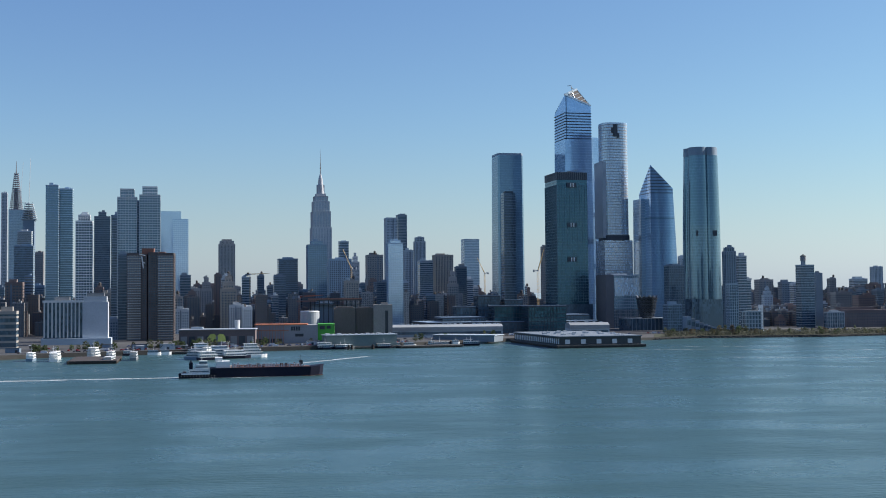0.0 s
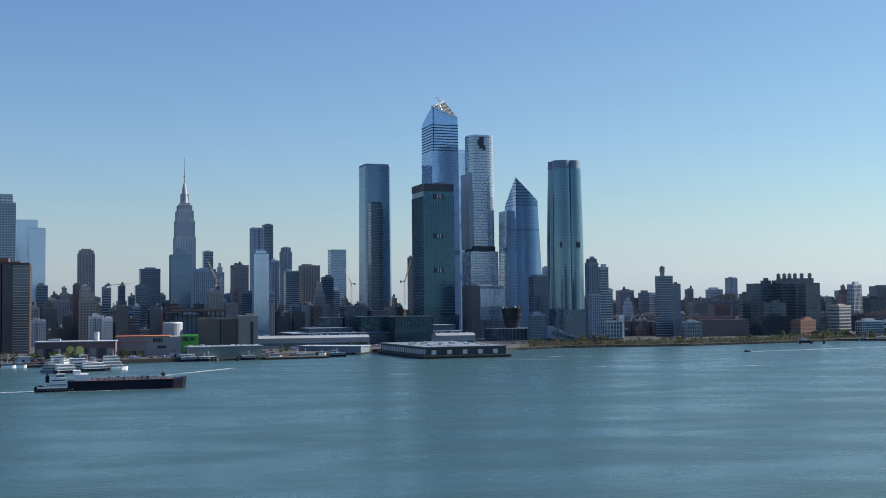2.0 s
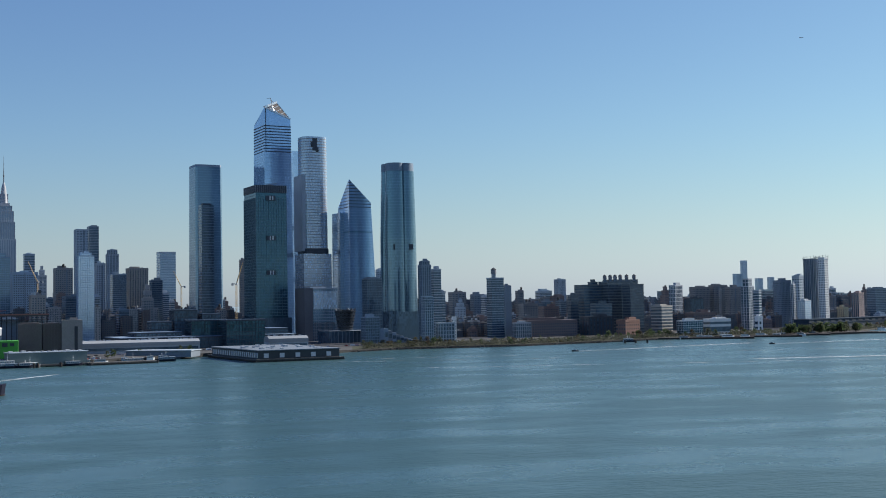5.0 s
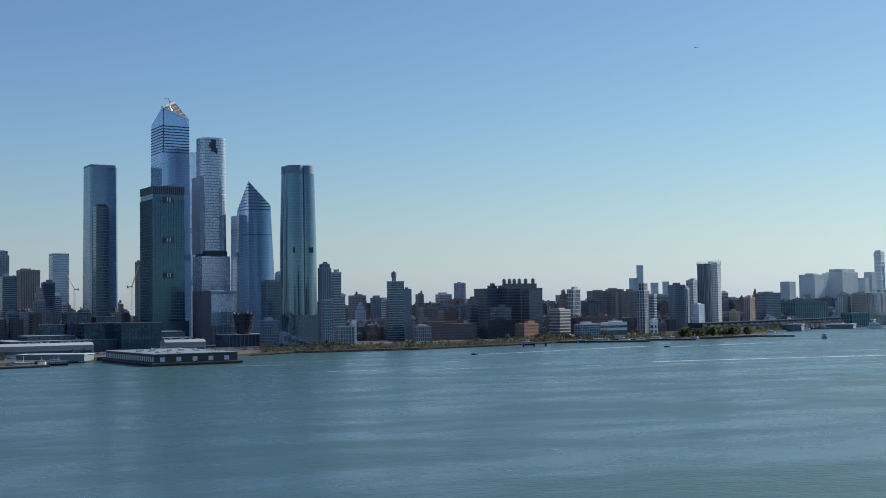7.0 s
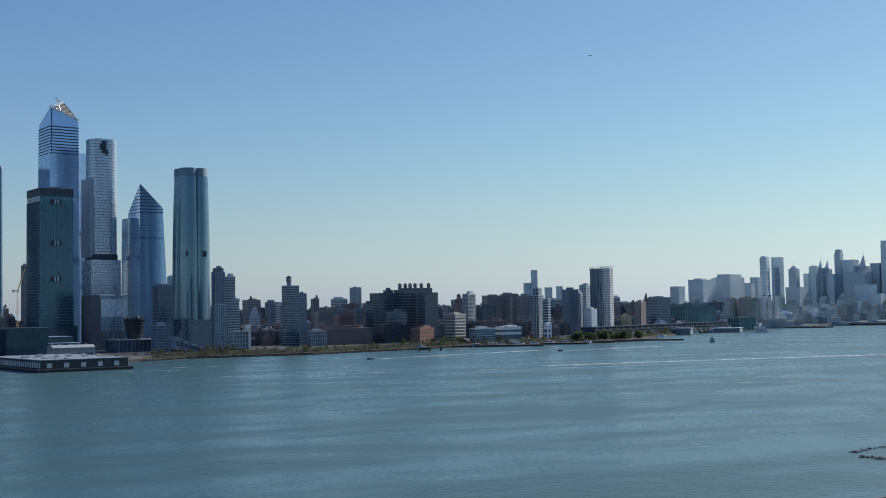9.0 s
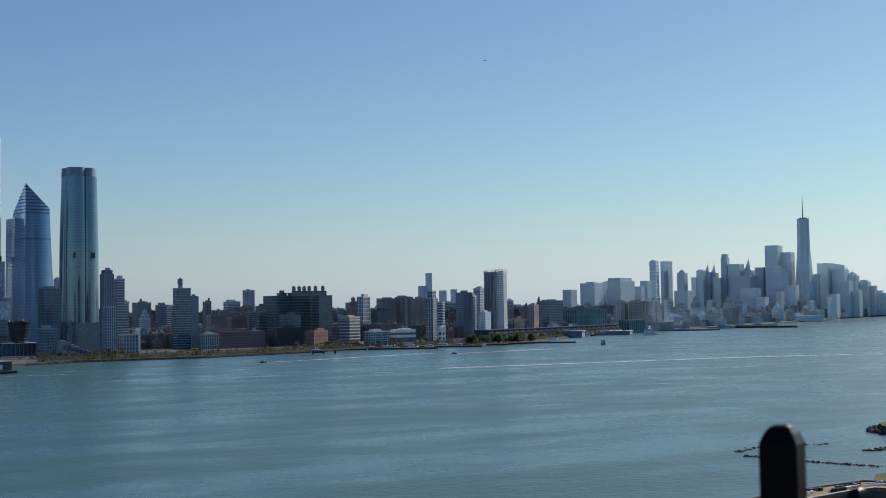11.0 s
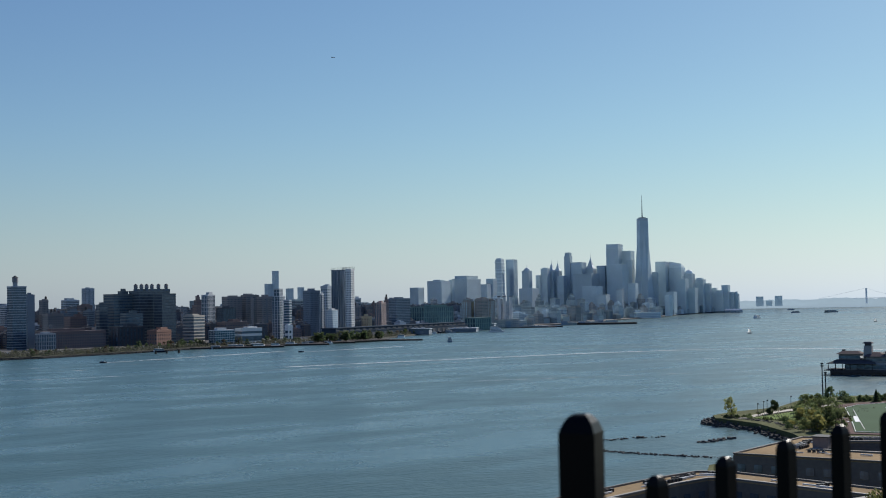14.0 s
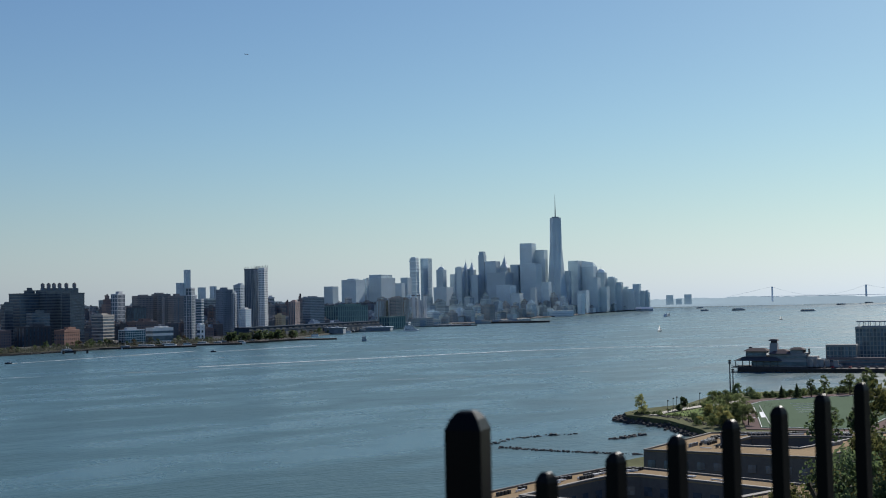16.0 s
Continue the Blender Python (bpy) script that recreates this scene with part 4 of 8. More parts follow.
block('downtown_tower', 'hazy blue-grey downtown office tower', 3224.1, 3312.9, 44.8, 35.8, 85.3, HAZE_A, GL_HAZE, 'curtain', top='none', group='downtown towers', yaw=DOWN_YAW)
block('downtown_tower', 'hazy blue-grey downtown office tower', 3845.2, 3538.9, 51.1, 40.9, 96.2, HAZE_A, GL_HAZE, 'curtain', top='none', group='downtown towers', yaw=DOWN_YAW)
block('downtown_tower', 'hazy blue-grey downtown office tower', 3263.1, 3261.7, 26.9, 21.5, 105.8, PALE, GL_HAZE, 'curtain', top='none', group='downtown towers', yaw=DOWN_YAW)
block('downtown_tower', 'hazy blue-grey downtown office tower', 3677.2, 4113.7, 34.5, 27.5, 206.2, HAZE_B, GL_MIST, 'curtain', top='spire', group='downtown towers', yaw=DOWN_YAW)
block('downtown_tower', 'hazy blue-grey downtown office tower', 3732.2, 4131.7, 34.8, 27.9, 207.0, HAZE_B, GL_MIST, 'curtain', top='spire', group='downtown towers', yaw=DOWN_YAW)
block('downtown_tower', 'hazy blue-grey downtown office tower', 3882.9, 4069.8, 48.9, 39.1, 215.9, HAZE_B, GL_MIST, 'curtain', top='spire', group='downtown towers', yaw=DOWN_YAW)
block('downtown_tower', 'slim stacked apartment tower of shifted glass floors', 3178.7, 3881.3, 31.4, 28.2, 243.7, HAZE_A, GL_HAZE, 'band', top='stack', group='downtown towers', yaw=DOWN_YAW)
block('netted_building', 'green-netted pier building at the water edge', 1690.5, 2146.5, 59.0, 29.5, 27.3, NETGREEN, GL_TEAL, 'rib', floor=12, bay=7, top='none', z=1.0)
block('loft_building', 'straw-coloured loft by the far piers', 1780.3, 2245.0, 23.7, 19.0, 67.1, TAN, GL_DARK, 'grid')
block('loft_building', 'pale concrete stacks by the far piers', 1914.5, 2323.9, 17.1, 13.7, 59.8, PALE, GL_DARK, 'rib')

# pier apartments on the near side
block('apartment_block', 'pale pier apartment block with dark window bays', 807.8, 483.7, 22.0, 10.1, 15.0, STUCCO, GL_DARK, 'frame', yaw=-68, floor=3.2, bay=2.6, top='none', z=3.0)
block('apartment_block', 'tall grey pier apartment block with dark window bays', 849.4, 476.3, 33.6, 13.4, 27.3, STUCCO, GL_DARK, 'frame', yaw=-68, floor=3.2, bay=2.6, top='none', z=3.0)
roof_canopy(850.6, 476.2, 33.1, 11.6, 35.8)
block('apartment_block', 'red-brown garage base of the pier apartments', 807.1, 464.8, 53.5, 5.3, 5.8, BRICK, GL_DARK, 'band', yaw=-68, top='none', z=3.0)

# ---- tall towers, one by one ----
def outline_lerp(a, b, f):
    return [(p[0] + (q[0] - p[0]) * f, p[1] + (q[1] - p[1]) * f) for p, q in zip(a, b)]


def grown(o, g):
    cx, cy = sum(p[0] for p in o) / len(o), sum(p[1] for p in o) / len(o)
    res = []
    for x, y in o:
        r = math.hypot(x - cx, y - cy)
        res.append((cx + (x - cx) * (1 + g / r), cy + (y - cy) * (1 + g / r)))
    return res


def shaft(parent, low, high, z0, z1, glass, trim, floor=4.2, proud=0.18, share=0.14, name="facade_frame"):
    part("curtain_wall", Shape().prism(low, z0, high, z1), glass, parent)
    s = Shape()
    n = int((z1 - z0) / floor)
    for i in range(n):
        f0, f1 = i / n, (i + share) / n
        s.prism(grown(outline_lerp(low, high, f0), proud), z0 + f0 * (z1 - z0), grown(outline_lerp(low, high, f1), proud), z0 + f1 * (z1 - z0))
    part(name, s, trim, parent, kind="stuff")


def fins(parent, w, d, z0, z1, mat, bay, size=0.3, name="mullion_grid"):
    s = Shape()
    for i in range(int(w / bay) + 1):
        x = -w / 2 + i * w / int(w / bay)
        s.box(x, -d / 2 - 0.1, z0, size, 0.35, z1 - z0)
    for i in range(int(d / bay) + 1):
        y = -d / 2 + i * d / int(d / bay)
        s.box(-w / 2 - 0.1, y, z0, 0.35, size, z1 - z0)
        s.box(w / 2 + 0.1, y, z0, 0.35, size, z1 - z0)
    part(name, s, mat, parent, kind="stuff")


LOUVRE = surf("dark_louvre", (0.05, 0.06, 0.075), 0.6)
CHROME = surf("bright_aluminium", (0.72, 0.74, 0.76), 0.3, metal=0.6, var=0.05)


def corner_cut(w, d, c):
    return [(-w / 2 + c, -d / 2), (w / 2 - c, -d / 2), (w / 2, -d / 2 + c), (w / 2, d / 2 - c), (w / 2 - c, d / 2), (-w / 2 + c, d / 2), (-w / 2, d / 2 - c), (-w / 2, -d / 2 + c)]


# plain square tower of blue-grey glass
t = thing("skyscraper", "flat-topped blue-grey glass skyscraper, slightly tapered", "skyscraper", 113.7, 2075.1, LAND, GRID_YAW)
shaft(t, corner_cut(48, 47, 3), corner_cut(45, 44, 3), 0, 292, GL_SLATE, SLATE, share=0.06)
part("crown", Shape().prism(corner_cut(45.2, 44.2, 3), 292, corner_cut(44.6, 43.6, 3), 296), SLATE, t)
t = thing("skyscraper", "dark glass tower before a paler taller one", "skyscraper", 105.5, 1908.0, LAND, GRID_YAW)
shaft(t, rect(19.5, 18), rect(19.5, 18), 0, 214, GL_DARK, SLATE, share=0.2)
part("roof_plant", Shape().box(0, 0, 214, 14, 12, 2.5), LOUVRE, t)

# the tallest: raked top, an open triangular deck
t = thing("skyscraper", "tallest blue glass skyscraper with raked top and jutting triangular deck", "skyscraper", 215.0, 1948.0, LAND, GRID_YAW)
W30, D30 = 44.0, 52.0
shaft(t, rect(W30 + 5, D30 + 4), rect(W30 + 1.4, D30 + 1.4), 0, 301, GL_BLUE, SLATE, share=0.08)
base30 = rect(W30 + 1.2, D30 + 1.2)
part("upper_glazing", Shape().prism(base30, 301, rect(W30, D30), [374, 357, 352, 350]), GL_BLUE, t)
s = Shape()
for i in range(14):
    z = 302 + i * 4.6
    if z < 348:
        s.prism(grown(base30, 0.2), z, grown(base30, 0.2), z + 1.5)
s.box(-W30 / 2 + 2, -D30 / 2 - 0.2, 0, 1.0, 0.8, 372)
part("louvre_screen", s, LOUVRE, t, "dark louvre bands between glass storeys", kind="stuff")
ax, ay, az_ = 2.0, -D30 / 2 + 10, 385.0
fl, fr, bl = (-W30 / 2, -D30 / 2, 374), (W30 / 2, -D30 / 2, 357), (-W30 / 2, D30 / 2, 351)
s = Shape()
s.v += [fl, fr, (W30 / 2, D30 / 2, 352), bl, (ax, ay, az_)]
s.f += [(0, 1, 4), (1, 2, 4), (2, 3, 4), (3, 0, 4)]
part("crown", s, surf("bronze_lattice", (0.07, 0.05, 0.045), 0.6), t, "sloping lattice crown")
s = Shape().bar(fl, (ax, ay, az_), 2.2).bar(fl, fr, 1.6).bar((ax, ay, az_), fr, 0.6)
for f in (0.2, 0.4, 0.6, 0.8):
    p = Vector(fl).lerp(Vector(fr), f)
    q = Vector((ax, ay, az_)).lerp(Vector(fr), f)
    s.bar(p, q, 0.5)
    s.bar(p, Vector(fl).lerp(Vector((ax, ay, az_)), 1 - f), 0.4)
part("crown_edge", s, CHROME, t, "bright metal edge of the crown")
s = Shape().bar((-8, -D30 / 2 + 2, 378), (-12, -D30 / 2 - 2, 389), 0.5).bar((-12, -D30 / 2 - 2, 389), (-18, -D30 / 2, 388), 0.4).bar((-12, -D30 / 2 - 2, 386), (-6, -D30 / 2, 383), 0.5)
part("maintenance_crane", s, STEEL, t)
shaft(t, rect(24, 40, W30 / 2 + 13.5, 6), rect(20, 38, W30 / 2 + 10.5, 6), 0, 307, GL_SKY, PALEBLUE, share=0.05, name="side_frame")
for z in (176, 92):
    part("plant_storey", Shape().box(W30 / 2 + 12.5 - z * 0.008, 5.8, z, 23.6, 40.2, 8), GL_STEEL, t, "darker glazed plant storey")

# teal tower with three sky-gardens, drawn as dark boxes on its face
t = thing("skyscraper", "dark teal glass tower with louvred crown and three recessed terraces", "skyscraper", 189.2, 1822.0, LAND, GRID_YAW)
W55, D55 = 50.0, 58.0
part("curtain_wall", Shape().prism(rect(W55, D55), 0, rect(W55 - 2, D55 - 2), 224), GL_TEAL, t)
s = Shape()
for i in range(50):
    s.box(0, 0, 4 + i * 4.4, W55 + 0.5 - i * 0.04, D55 + 0.5 - i * 0.04, 0.5)
for i in range(13):
    s.box(-W55 / 2 + 1 + i * (W55 - 2) / 12, -D55 / 2 + 0.55, 40, 0.3, 0.9, 176)
    s.box(-W55 / 2 + 0.55, -D55 / 2 + 1 + i * (D55 - 2) / 12, 40, 0.9, 0.3, 176)
part("facade_frame", s, surf("teal_mullion", (0.20, 0.29, 0.32), 0.5), t, kind="stuff")
part("crown", Shape().box(0, 0, 223.5, W55 - 1.4, D55 - 1.4, 11.5), LOUVRE, t, "dark louvred crown")
fins(t, W55 - 1.2, D55 - 1.2, 224, 235, STEEL, 3.0, 0.4, "louvre_grid")
# the boxes stand proud; their dark colour gives the terraces' shade
for z in (212, 152, 100):
    s = Shape().box(-1, -D55 / 2 + 0.6, z, 15, 3.2, 7.0)
    g = part("terrace", s, LOUVRE, t, "dark box for the shade of a recessed terrace")
    part("beam", Shape().box(-2.5, -D55 / 2 - 1.2, z + 0.4, 1.7, 0.6, 6.2).box(1.6, -D55 / 2 - 1.2, z + 0.4, 1.7, 0.6, 6.2), WHITE, g)
part("podium", Shape().box(0, -2, 0, W55 + 8, D55 + 6, 36), GL_DARK, t)
part("roof_rig", Shape().box(4, -10, 235, 12, 2, 3).bar((-10, -12, 236), (14, -14, 240), 0.5), STEEL, t)

# pale rounded tower, the notch in its top drawn as dark boxes
t = thing("skyscraper", "pale silver rounded skyscraper with notched crown above a stone shaft", "skyscraper", 268.5, 1866.0, LAND, GRID_YAW)
o35 = [(21 * math.copysign(abs(math.cos(a)) ** 0.55, math.cos(a)), 19 * math.copysign(abs(math.sin(a)) ** 0.55, math.sin(a))) for a in [2 * math.pi * (i + 0.5) / 32 for i in range(32)]]
SILVER = glazing("silver_glass", (0.50, 0.59, 0.70), metal=0.5, rough=0.2)
shaft(t, o35, [(x * 0.97, y * 0.97) for x, y in o35], 142, 318, SILVER, LIME, share=0.28)
shaft(t, rect(47, 40), rect(46, 39), 0, 134, SILVER, LIME, 3.9, share=0.28, name="lower_frame")
part("refuge_floor", Shape().prism([(x * 1.06, y * 1.04) for x, y in o35], 133.5, [(x * 1.06, y * 1.04) for x, y in o35], 142), LOUVRE, t)
part("side_slab", Shape().box(-17, 3, 138, 13, 36, 119), surf("grey_side_stone", (0.36, 0.39, 0.43), 0.7), t)
# solid dark boxes on the face, in place of an open notch
s = Shape().box(-3, -19.2, 296, 6.5, 3, 19).box(-7.5, -19, 302, 3, 3, 7).box(1.5, -19, 294, 3, 3, 7)
part("crown_notch", s, LOUVRE, t, "dark boxes in place of an open crown notch")
t = block("office_block", "grey stone podium block with glazed upper storeys", 262.0, 1790.0, 52, 40, 78, PALE, GL_SLATE, "curtain", 4.2, 3.5)
part("stone_flank", Shape().box(-20.5, -0.3, 0, 13, 41, 79.5), surf("taupe_stone", (0.16, 0.15, 0.155), 0.75), t, "taupe stone flank")
part("upper_glazing", Shape().box(6, -20.2, 48, 38, 0.8, 26), SILVER, t, "reflective glazed upper storeys")
s = Shape()
for i in range(20):
    s.box(-12 + i * 1.95, -20.4, 2, 0.5, 0.8, 26)
part("fin_screen", s, LIME, t, kind="stuff")

# wedge-topped blue tower
t = thing("skyscraper", "blue glass tower with a sharp raked peak", "skyscraper", 332.5, 1851.0, LAND, GRID_YAW)
W10, D10 = 37.0, 45.0
shaft(t, rect(W10 + 11, D10 + 6, 4, 0), rect(W10, D10), 0, 205, GL_BLUE, SLATE, share=0.06)
part("peak", Shape().prism(rect(W10, D10), 205, rect(W10 - 0.4, D10 - 0.4), [249, 213, 205.5, 208]), GL_BLUE, t)
s = Shape()
for i in range(9):
    z = 205 + i * 4.8
    fx, fy = min(1.0, (249 - z - 1.4) / 36), min(1.0, (249 - z - 1.4) / 41)
    o = [(-W10 / 2 - 0.2, -D10 / 2 - 0.2), (-W10 / 2 + W10 * fx, -D10 / 2 - 0.2), (-W10 / 2 + 0.15, -D10 / 2 + D10 * fy), (-W10 / 2 - 0.2, -D10 / 2 + D10 * fy)]
    s.prism(o, z, o, z + 1.4)
part("plant_storey", Shape().box(0, 0, 166, W10 + 2.6, D10 + 2.2, 1.6), GL_SLATE, t)
part("louvre_screen", s, LOUVRE, t, kind="stuff")
t = thing("skyscraper", "dark glass slab joined to a raked blue tower", "skyscraper", 314.5, 1862.0, LAND, GRID_YAW)
shaft(t, rect(23, 34), rect(21, 32), 0, 198, GL_STEEL, DARKST, share=0.2)

# four-lobed tower, square below
t = thing("skyscraper", "grey-blue glass tower of four rounded lobes above a dark podium", "skyscraper", 380.5, 1750.0, LAND, GRID_YAW)


def lobes(r, k, n=64):
    o = []
    for i in range(n):
        a = 2 * math.pi * i / n
        q = r * (1 + k * abs(math.sin(2 * a)) ** 0.6 - k * 0.5)
        o.append((q * math.cos(a), q * math.sin(a)))
    return o


shaft(t, lobes(25.5, 0.22), lobes(24.5, 0.24), 42, 150, GL_LOBE, GL_SLATE, share=0.14)
shaft(t, lobes(24.5, 0.24), lobes(21.8, 0.30), 150, 252, GL_LOBE, GL_SLATE, share=0.14, name="upper_frame")
part("crown", Shape().prism(lobes(21.9, 0.30), 252, lobes(21.5, 0.31), 264), SLATE, t, "dark louvred crown ring")
s = Shape()
for a in (-128, -68):
    q = 26.5
    s.box(q * math.cos(radians(a)) * 0.93, q * math.sin(radians(a)) * 0.93, 134, 6, 6, 8)
part("plant_storey", s, LOUVRE, t, kind="stuff")
part("podium", Shape().prism(rect(62, 52), 0, rect(54, 48), 43), GL_DARK, t, "dark sloping glass podium")
# a woven bowl of copper stairs on a raised plaza
t = thing("plaza_podium", "raised plaza deck on dark glazed walls", "podium", 285.5, 1674.0, LAND, GRID_YAW)
part("wall", Shape().box(0, 0, 0, 66, 44, 16.4), GL_DARK, t)
part("deck", Shape().box(0, 0, 16.4, 68, 46, 0.6), DARKST, t)
for i in range(12):
    part("pier", Shape().box(-31 + i * 5.6, -22.2, 0, 0.8, 0.8, 16.4), DARKST, t)
COPPERDARK = surf("dark_copper", (0.10, 0.115, 0.14), 0.38, metal=0.7)
t = thing("lattice_sculpture", "bowl-shaped lattice of dark copper stairs", "sculpture", 285.5, 1674.0, LAND + 17.0)
s = Shape()
for i in range(7):
    r0, r1 = 9.5 + 0.75 * i, 10.25 + 0.75 * i
    for j in range(14):
        a, b = 2 * math.pi * (j + 0.5 * (i % 2)) / 14, 2 * math.pi * (j + 0.5 + 0.5 * (i % 2)) / 14
        p = (r0 * math.cos(a), r0 * math.sin(a), 2 + i * 4.2)
        q = (r1 * math.cos(b), r1 * math.sin(b), 2 + i * 4.2 + 4.2)
        s.bar(p, q, 0.5)
        c = 2 * b - a
        s.bar(q, (r0 * math.cos(c), r0 * math.sin(c), 2 + i * 4.2), 0.5)
    part("landing_ring", Shape().prism(ring(r0 + 1.2, 16), 1 + i * 4.2, ring(r0 + 1.6, 16), 2.6 + i * 4.2), COPPERDARK, t)
# added dark solid, its colour giving the bowl a shaded inside
part("core", Shape().cyl(0, 0, 0, 7, 11, 29, 14), DARKIRON, t, "dark solid added for the shade inside the lattice")
part("stairs", s, COPPERDARK, t)

# stepped stone tower with a mast
t = thing("landmark_tower", "stepped grey limestone skyscraper with a tapering mast", "skyscraper", -325.0, 3172.0, LAND, GRID_YAW)
ESBM = surf("weathered_limestone", (0.42, 0.43, 0.45), 0.75)
for w, d, z0, z1 in ((60, 62, 0, 110), (52, 56, 110, 232), (48, 52, 232, 275), (43, 44, 275, 302), (36, 37, 302, 316)):
    facade(t, w, d, z0, z1, ESBM, GL_STEEL, 4.0, 4.4, "rib")
s = Shape().box(0, 0, 316, 26, 26, 8).cyl(0, 0, 324, 9.5, 7.5, 22, 12)
for i in range(4):
    a = i * math.pi / 2
    s.box(8.5 * math.cos(a), 8.5 * math.sin(a), 324, 4, 4, 24)
s.cyl(0, 0, 346, 7.5, 5.2, 20, 12).cyl(0, 0, 366, 5.2, 1.6, 12, 12)
part("lantern", s, ESBM, t)
part("mast", Shape().cyl(0, 0, 378, 1.4, 0.9, 30, 8).cyl(0, 0, 408, 0.7, 0.25, 36, 8).cyl(0, 0, 392, 2.0, 2.0, 3, 8), STEEL, t)

# bevelled downtown tower with a spire
t = thing("landmark_tower", "tall hazy blue tower with slanting facets and a spire", "skyscraper", 3963.0, 3809.0, LAND, 20)
lowo = [(x * 35, y * 35) for x, y in ((-1, -1), (0, -1), (1, -1), (1, 0), (1, 1), (0, 1), (-1, 1), (-1, 0))]
higho = [(x * 35, y * 35) for x, y in ((-0.5, -0.5), (0, -1), (0.5, -0.5), (1, 0), (0.5, 0.5), (0, 1), (-0.5, 0.5), (-1, 0))]
part("podium", Shape().prism(lowo, 0, lowo, 57), PALEBLUE, t)
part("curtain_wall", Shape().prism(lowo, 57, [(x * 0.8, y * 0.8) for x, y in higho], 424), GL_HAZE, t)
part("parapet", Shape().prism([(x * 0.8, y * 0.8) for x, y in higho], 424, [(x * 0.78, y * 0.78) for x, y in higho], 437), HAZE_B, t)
part("spire", Shape().cyl(0, 0, 437, 17, 17, 4, 16).cyl(0, 0, 441, 3.0, 2.2, 34, 8).cyl(0, 0, 475, 2.0, 0.5, 70, 8), STEEL, t)

# brown riverside slab: two lit wings, darker recessed bays between
x, y = polar_xy(-13.75, 1466)
t = thing("apartment_tower", "brown brick riverside apartment slab of wings and dark recesses", "building", x, y, LAND, GRID_YAW - 6)
SILL = surf("pale_window_sill", (0.46, 0.42, 0.39), 0.7)
REDBROWN = surf("red_brown_brick", (0.11, 0.092, 0.09), 0.85)
for cx, w, cy, hh in ((-19, 17, 0, 103), (17.5, 19, 0, 103), (-7.5, 6, 2.5, 102), (3.0, 12, 1.0, 104)):
    facade(t, w, 22, 0, hh, REDBROWN, GL_STEEL if abs(cx) > 10 else GL_DARK, 2.95, 3.0, "grid", cx, cy)
s = Shape()
for i in range(34):
    for cx, w in ((-19, 17), (17.5, 19)):
        s.box(cx, -11.2, 3 + i * 2.95, w - 1, 0.5, 0.35)
part("window_sills", s, SILL, t, kind="stuff")
part("roof_plant", Shape().box(-4, 2, 103, 14, 10, 7).box(12, 2, 103, 8, 8, 3), surf("orange_brick", (0.24, 0.11, 0.08), 0.8), t, "orange brick lift house")
part("scaffold", Shape().bar((-10, -11.4, 100), (-8, -11.4, 86), 0.9).bar((-13, -11.4, 103), (-6, -11.4, 101), 0.8).bar((-10, -11.4, 94), (-6, -11.4, 92), 0.8), WHITE, t)

# spire rising floor by floor behind the west side towers
x, y = polar_xy(-19.72, 2960)
t = thing("building_site", "half-built tapering spire of open steel floors", "building site", x, y, LAND, GRID_YAW)
s = Shape()
for i in range(21):
    zz = 250 + i * 4.6
    w = 30 - 1.05 * i
    s.box(0, 0, zz, w, w, 1.0)
    for dx in (-0.45, -0.15, 0.15, 0.45):
        s.box(dx * w, -0.45 * w, zz, 0.7, 0.7, 4.6).box(dx * w, 0.45 * w, zz, 0.7, 0.7, 4.6)
part("steel_frame", s, surf("primer_red_steel", (0.26, 0.22, 0.24), 0.7), t)
part("core", Shape().box(0, 0, 0, 28, 28, 250).box(0, 0, 250, 9, 9, 60), PALEBLUE, t)
part("spire", Shape().cyl(0, 0, 344, 1.5, 0.4, 30, 8), STEEL, t)
x, y = polar_xy(-19.15, 2890)
t = thing("crown_frame", "ragged open crown of a tower being built", "building site", x, y, LAND, GRID_YAW)
part("core", Shape().box(0, 0, 0, 24, 24, 232), SLATE, t)
s = Shape()
for i in range(8):
    s.box(0, 0, 232 + i * 5, 34 - i * 2.5, 30, 0.9)
    for dx in (-0.45, 0, 0.45):
        s.box(dx * (34 - i * 2.5), -14, 232 + i * 5, 0.8, 0.8, 5)
part("steel_frame", s, PALE, t)

# ---- the mass of lower buildings ----
PLOTS = [(o.matrix_world.translation.x, o.matrix_world.translation.y) for o in scene.objects if o.parent is None and o.name.split(".")[0] in
         ("skyscraper", "office_tower", "apartment_tower", "landmark_tower", "stone_tower", "warehouse", "office_block", "netted_building", "tower_block", "exhibition_hall")]
rnd = random.Random(21)
LOW_WALLS = ((BRICK, "brick", "red brick"), (BROWN, "brick", "brown brick"), (BROWN, "grid", "brown masonry"), (DARKST, "band", "dark"), (DARKST, "brick", "dark brick"), (GREYST, "grid", "grey masonry"), (TAN, "grid", "tan brick"), (PALE, "band", "pale banded"))
WALLS = ((BRICK, "brick", "red brick"), (BROWN, "brick", "brown brick"), (GREYST, "grid", "grey masonry"), (DARKST, "band", "dark"), (TAN, "grid", "tan brick"), (PALE, "band", "pale banded"),
         (GREYST, "band", "grey banded"), (LIME, "grid", "limestone"), (BRICK, "grid", "rust-red brick"), (SLATE, "band", "slate-blue"))

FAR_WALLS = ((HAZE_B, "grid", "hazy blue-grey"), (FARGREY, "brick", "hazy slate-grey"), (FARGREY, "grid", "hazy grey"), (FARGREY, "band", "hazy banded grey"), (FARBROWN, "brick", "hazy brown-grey"))


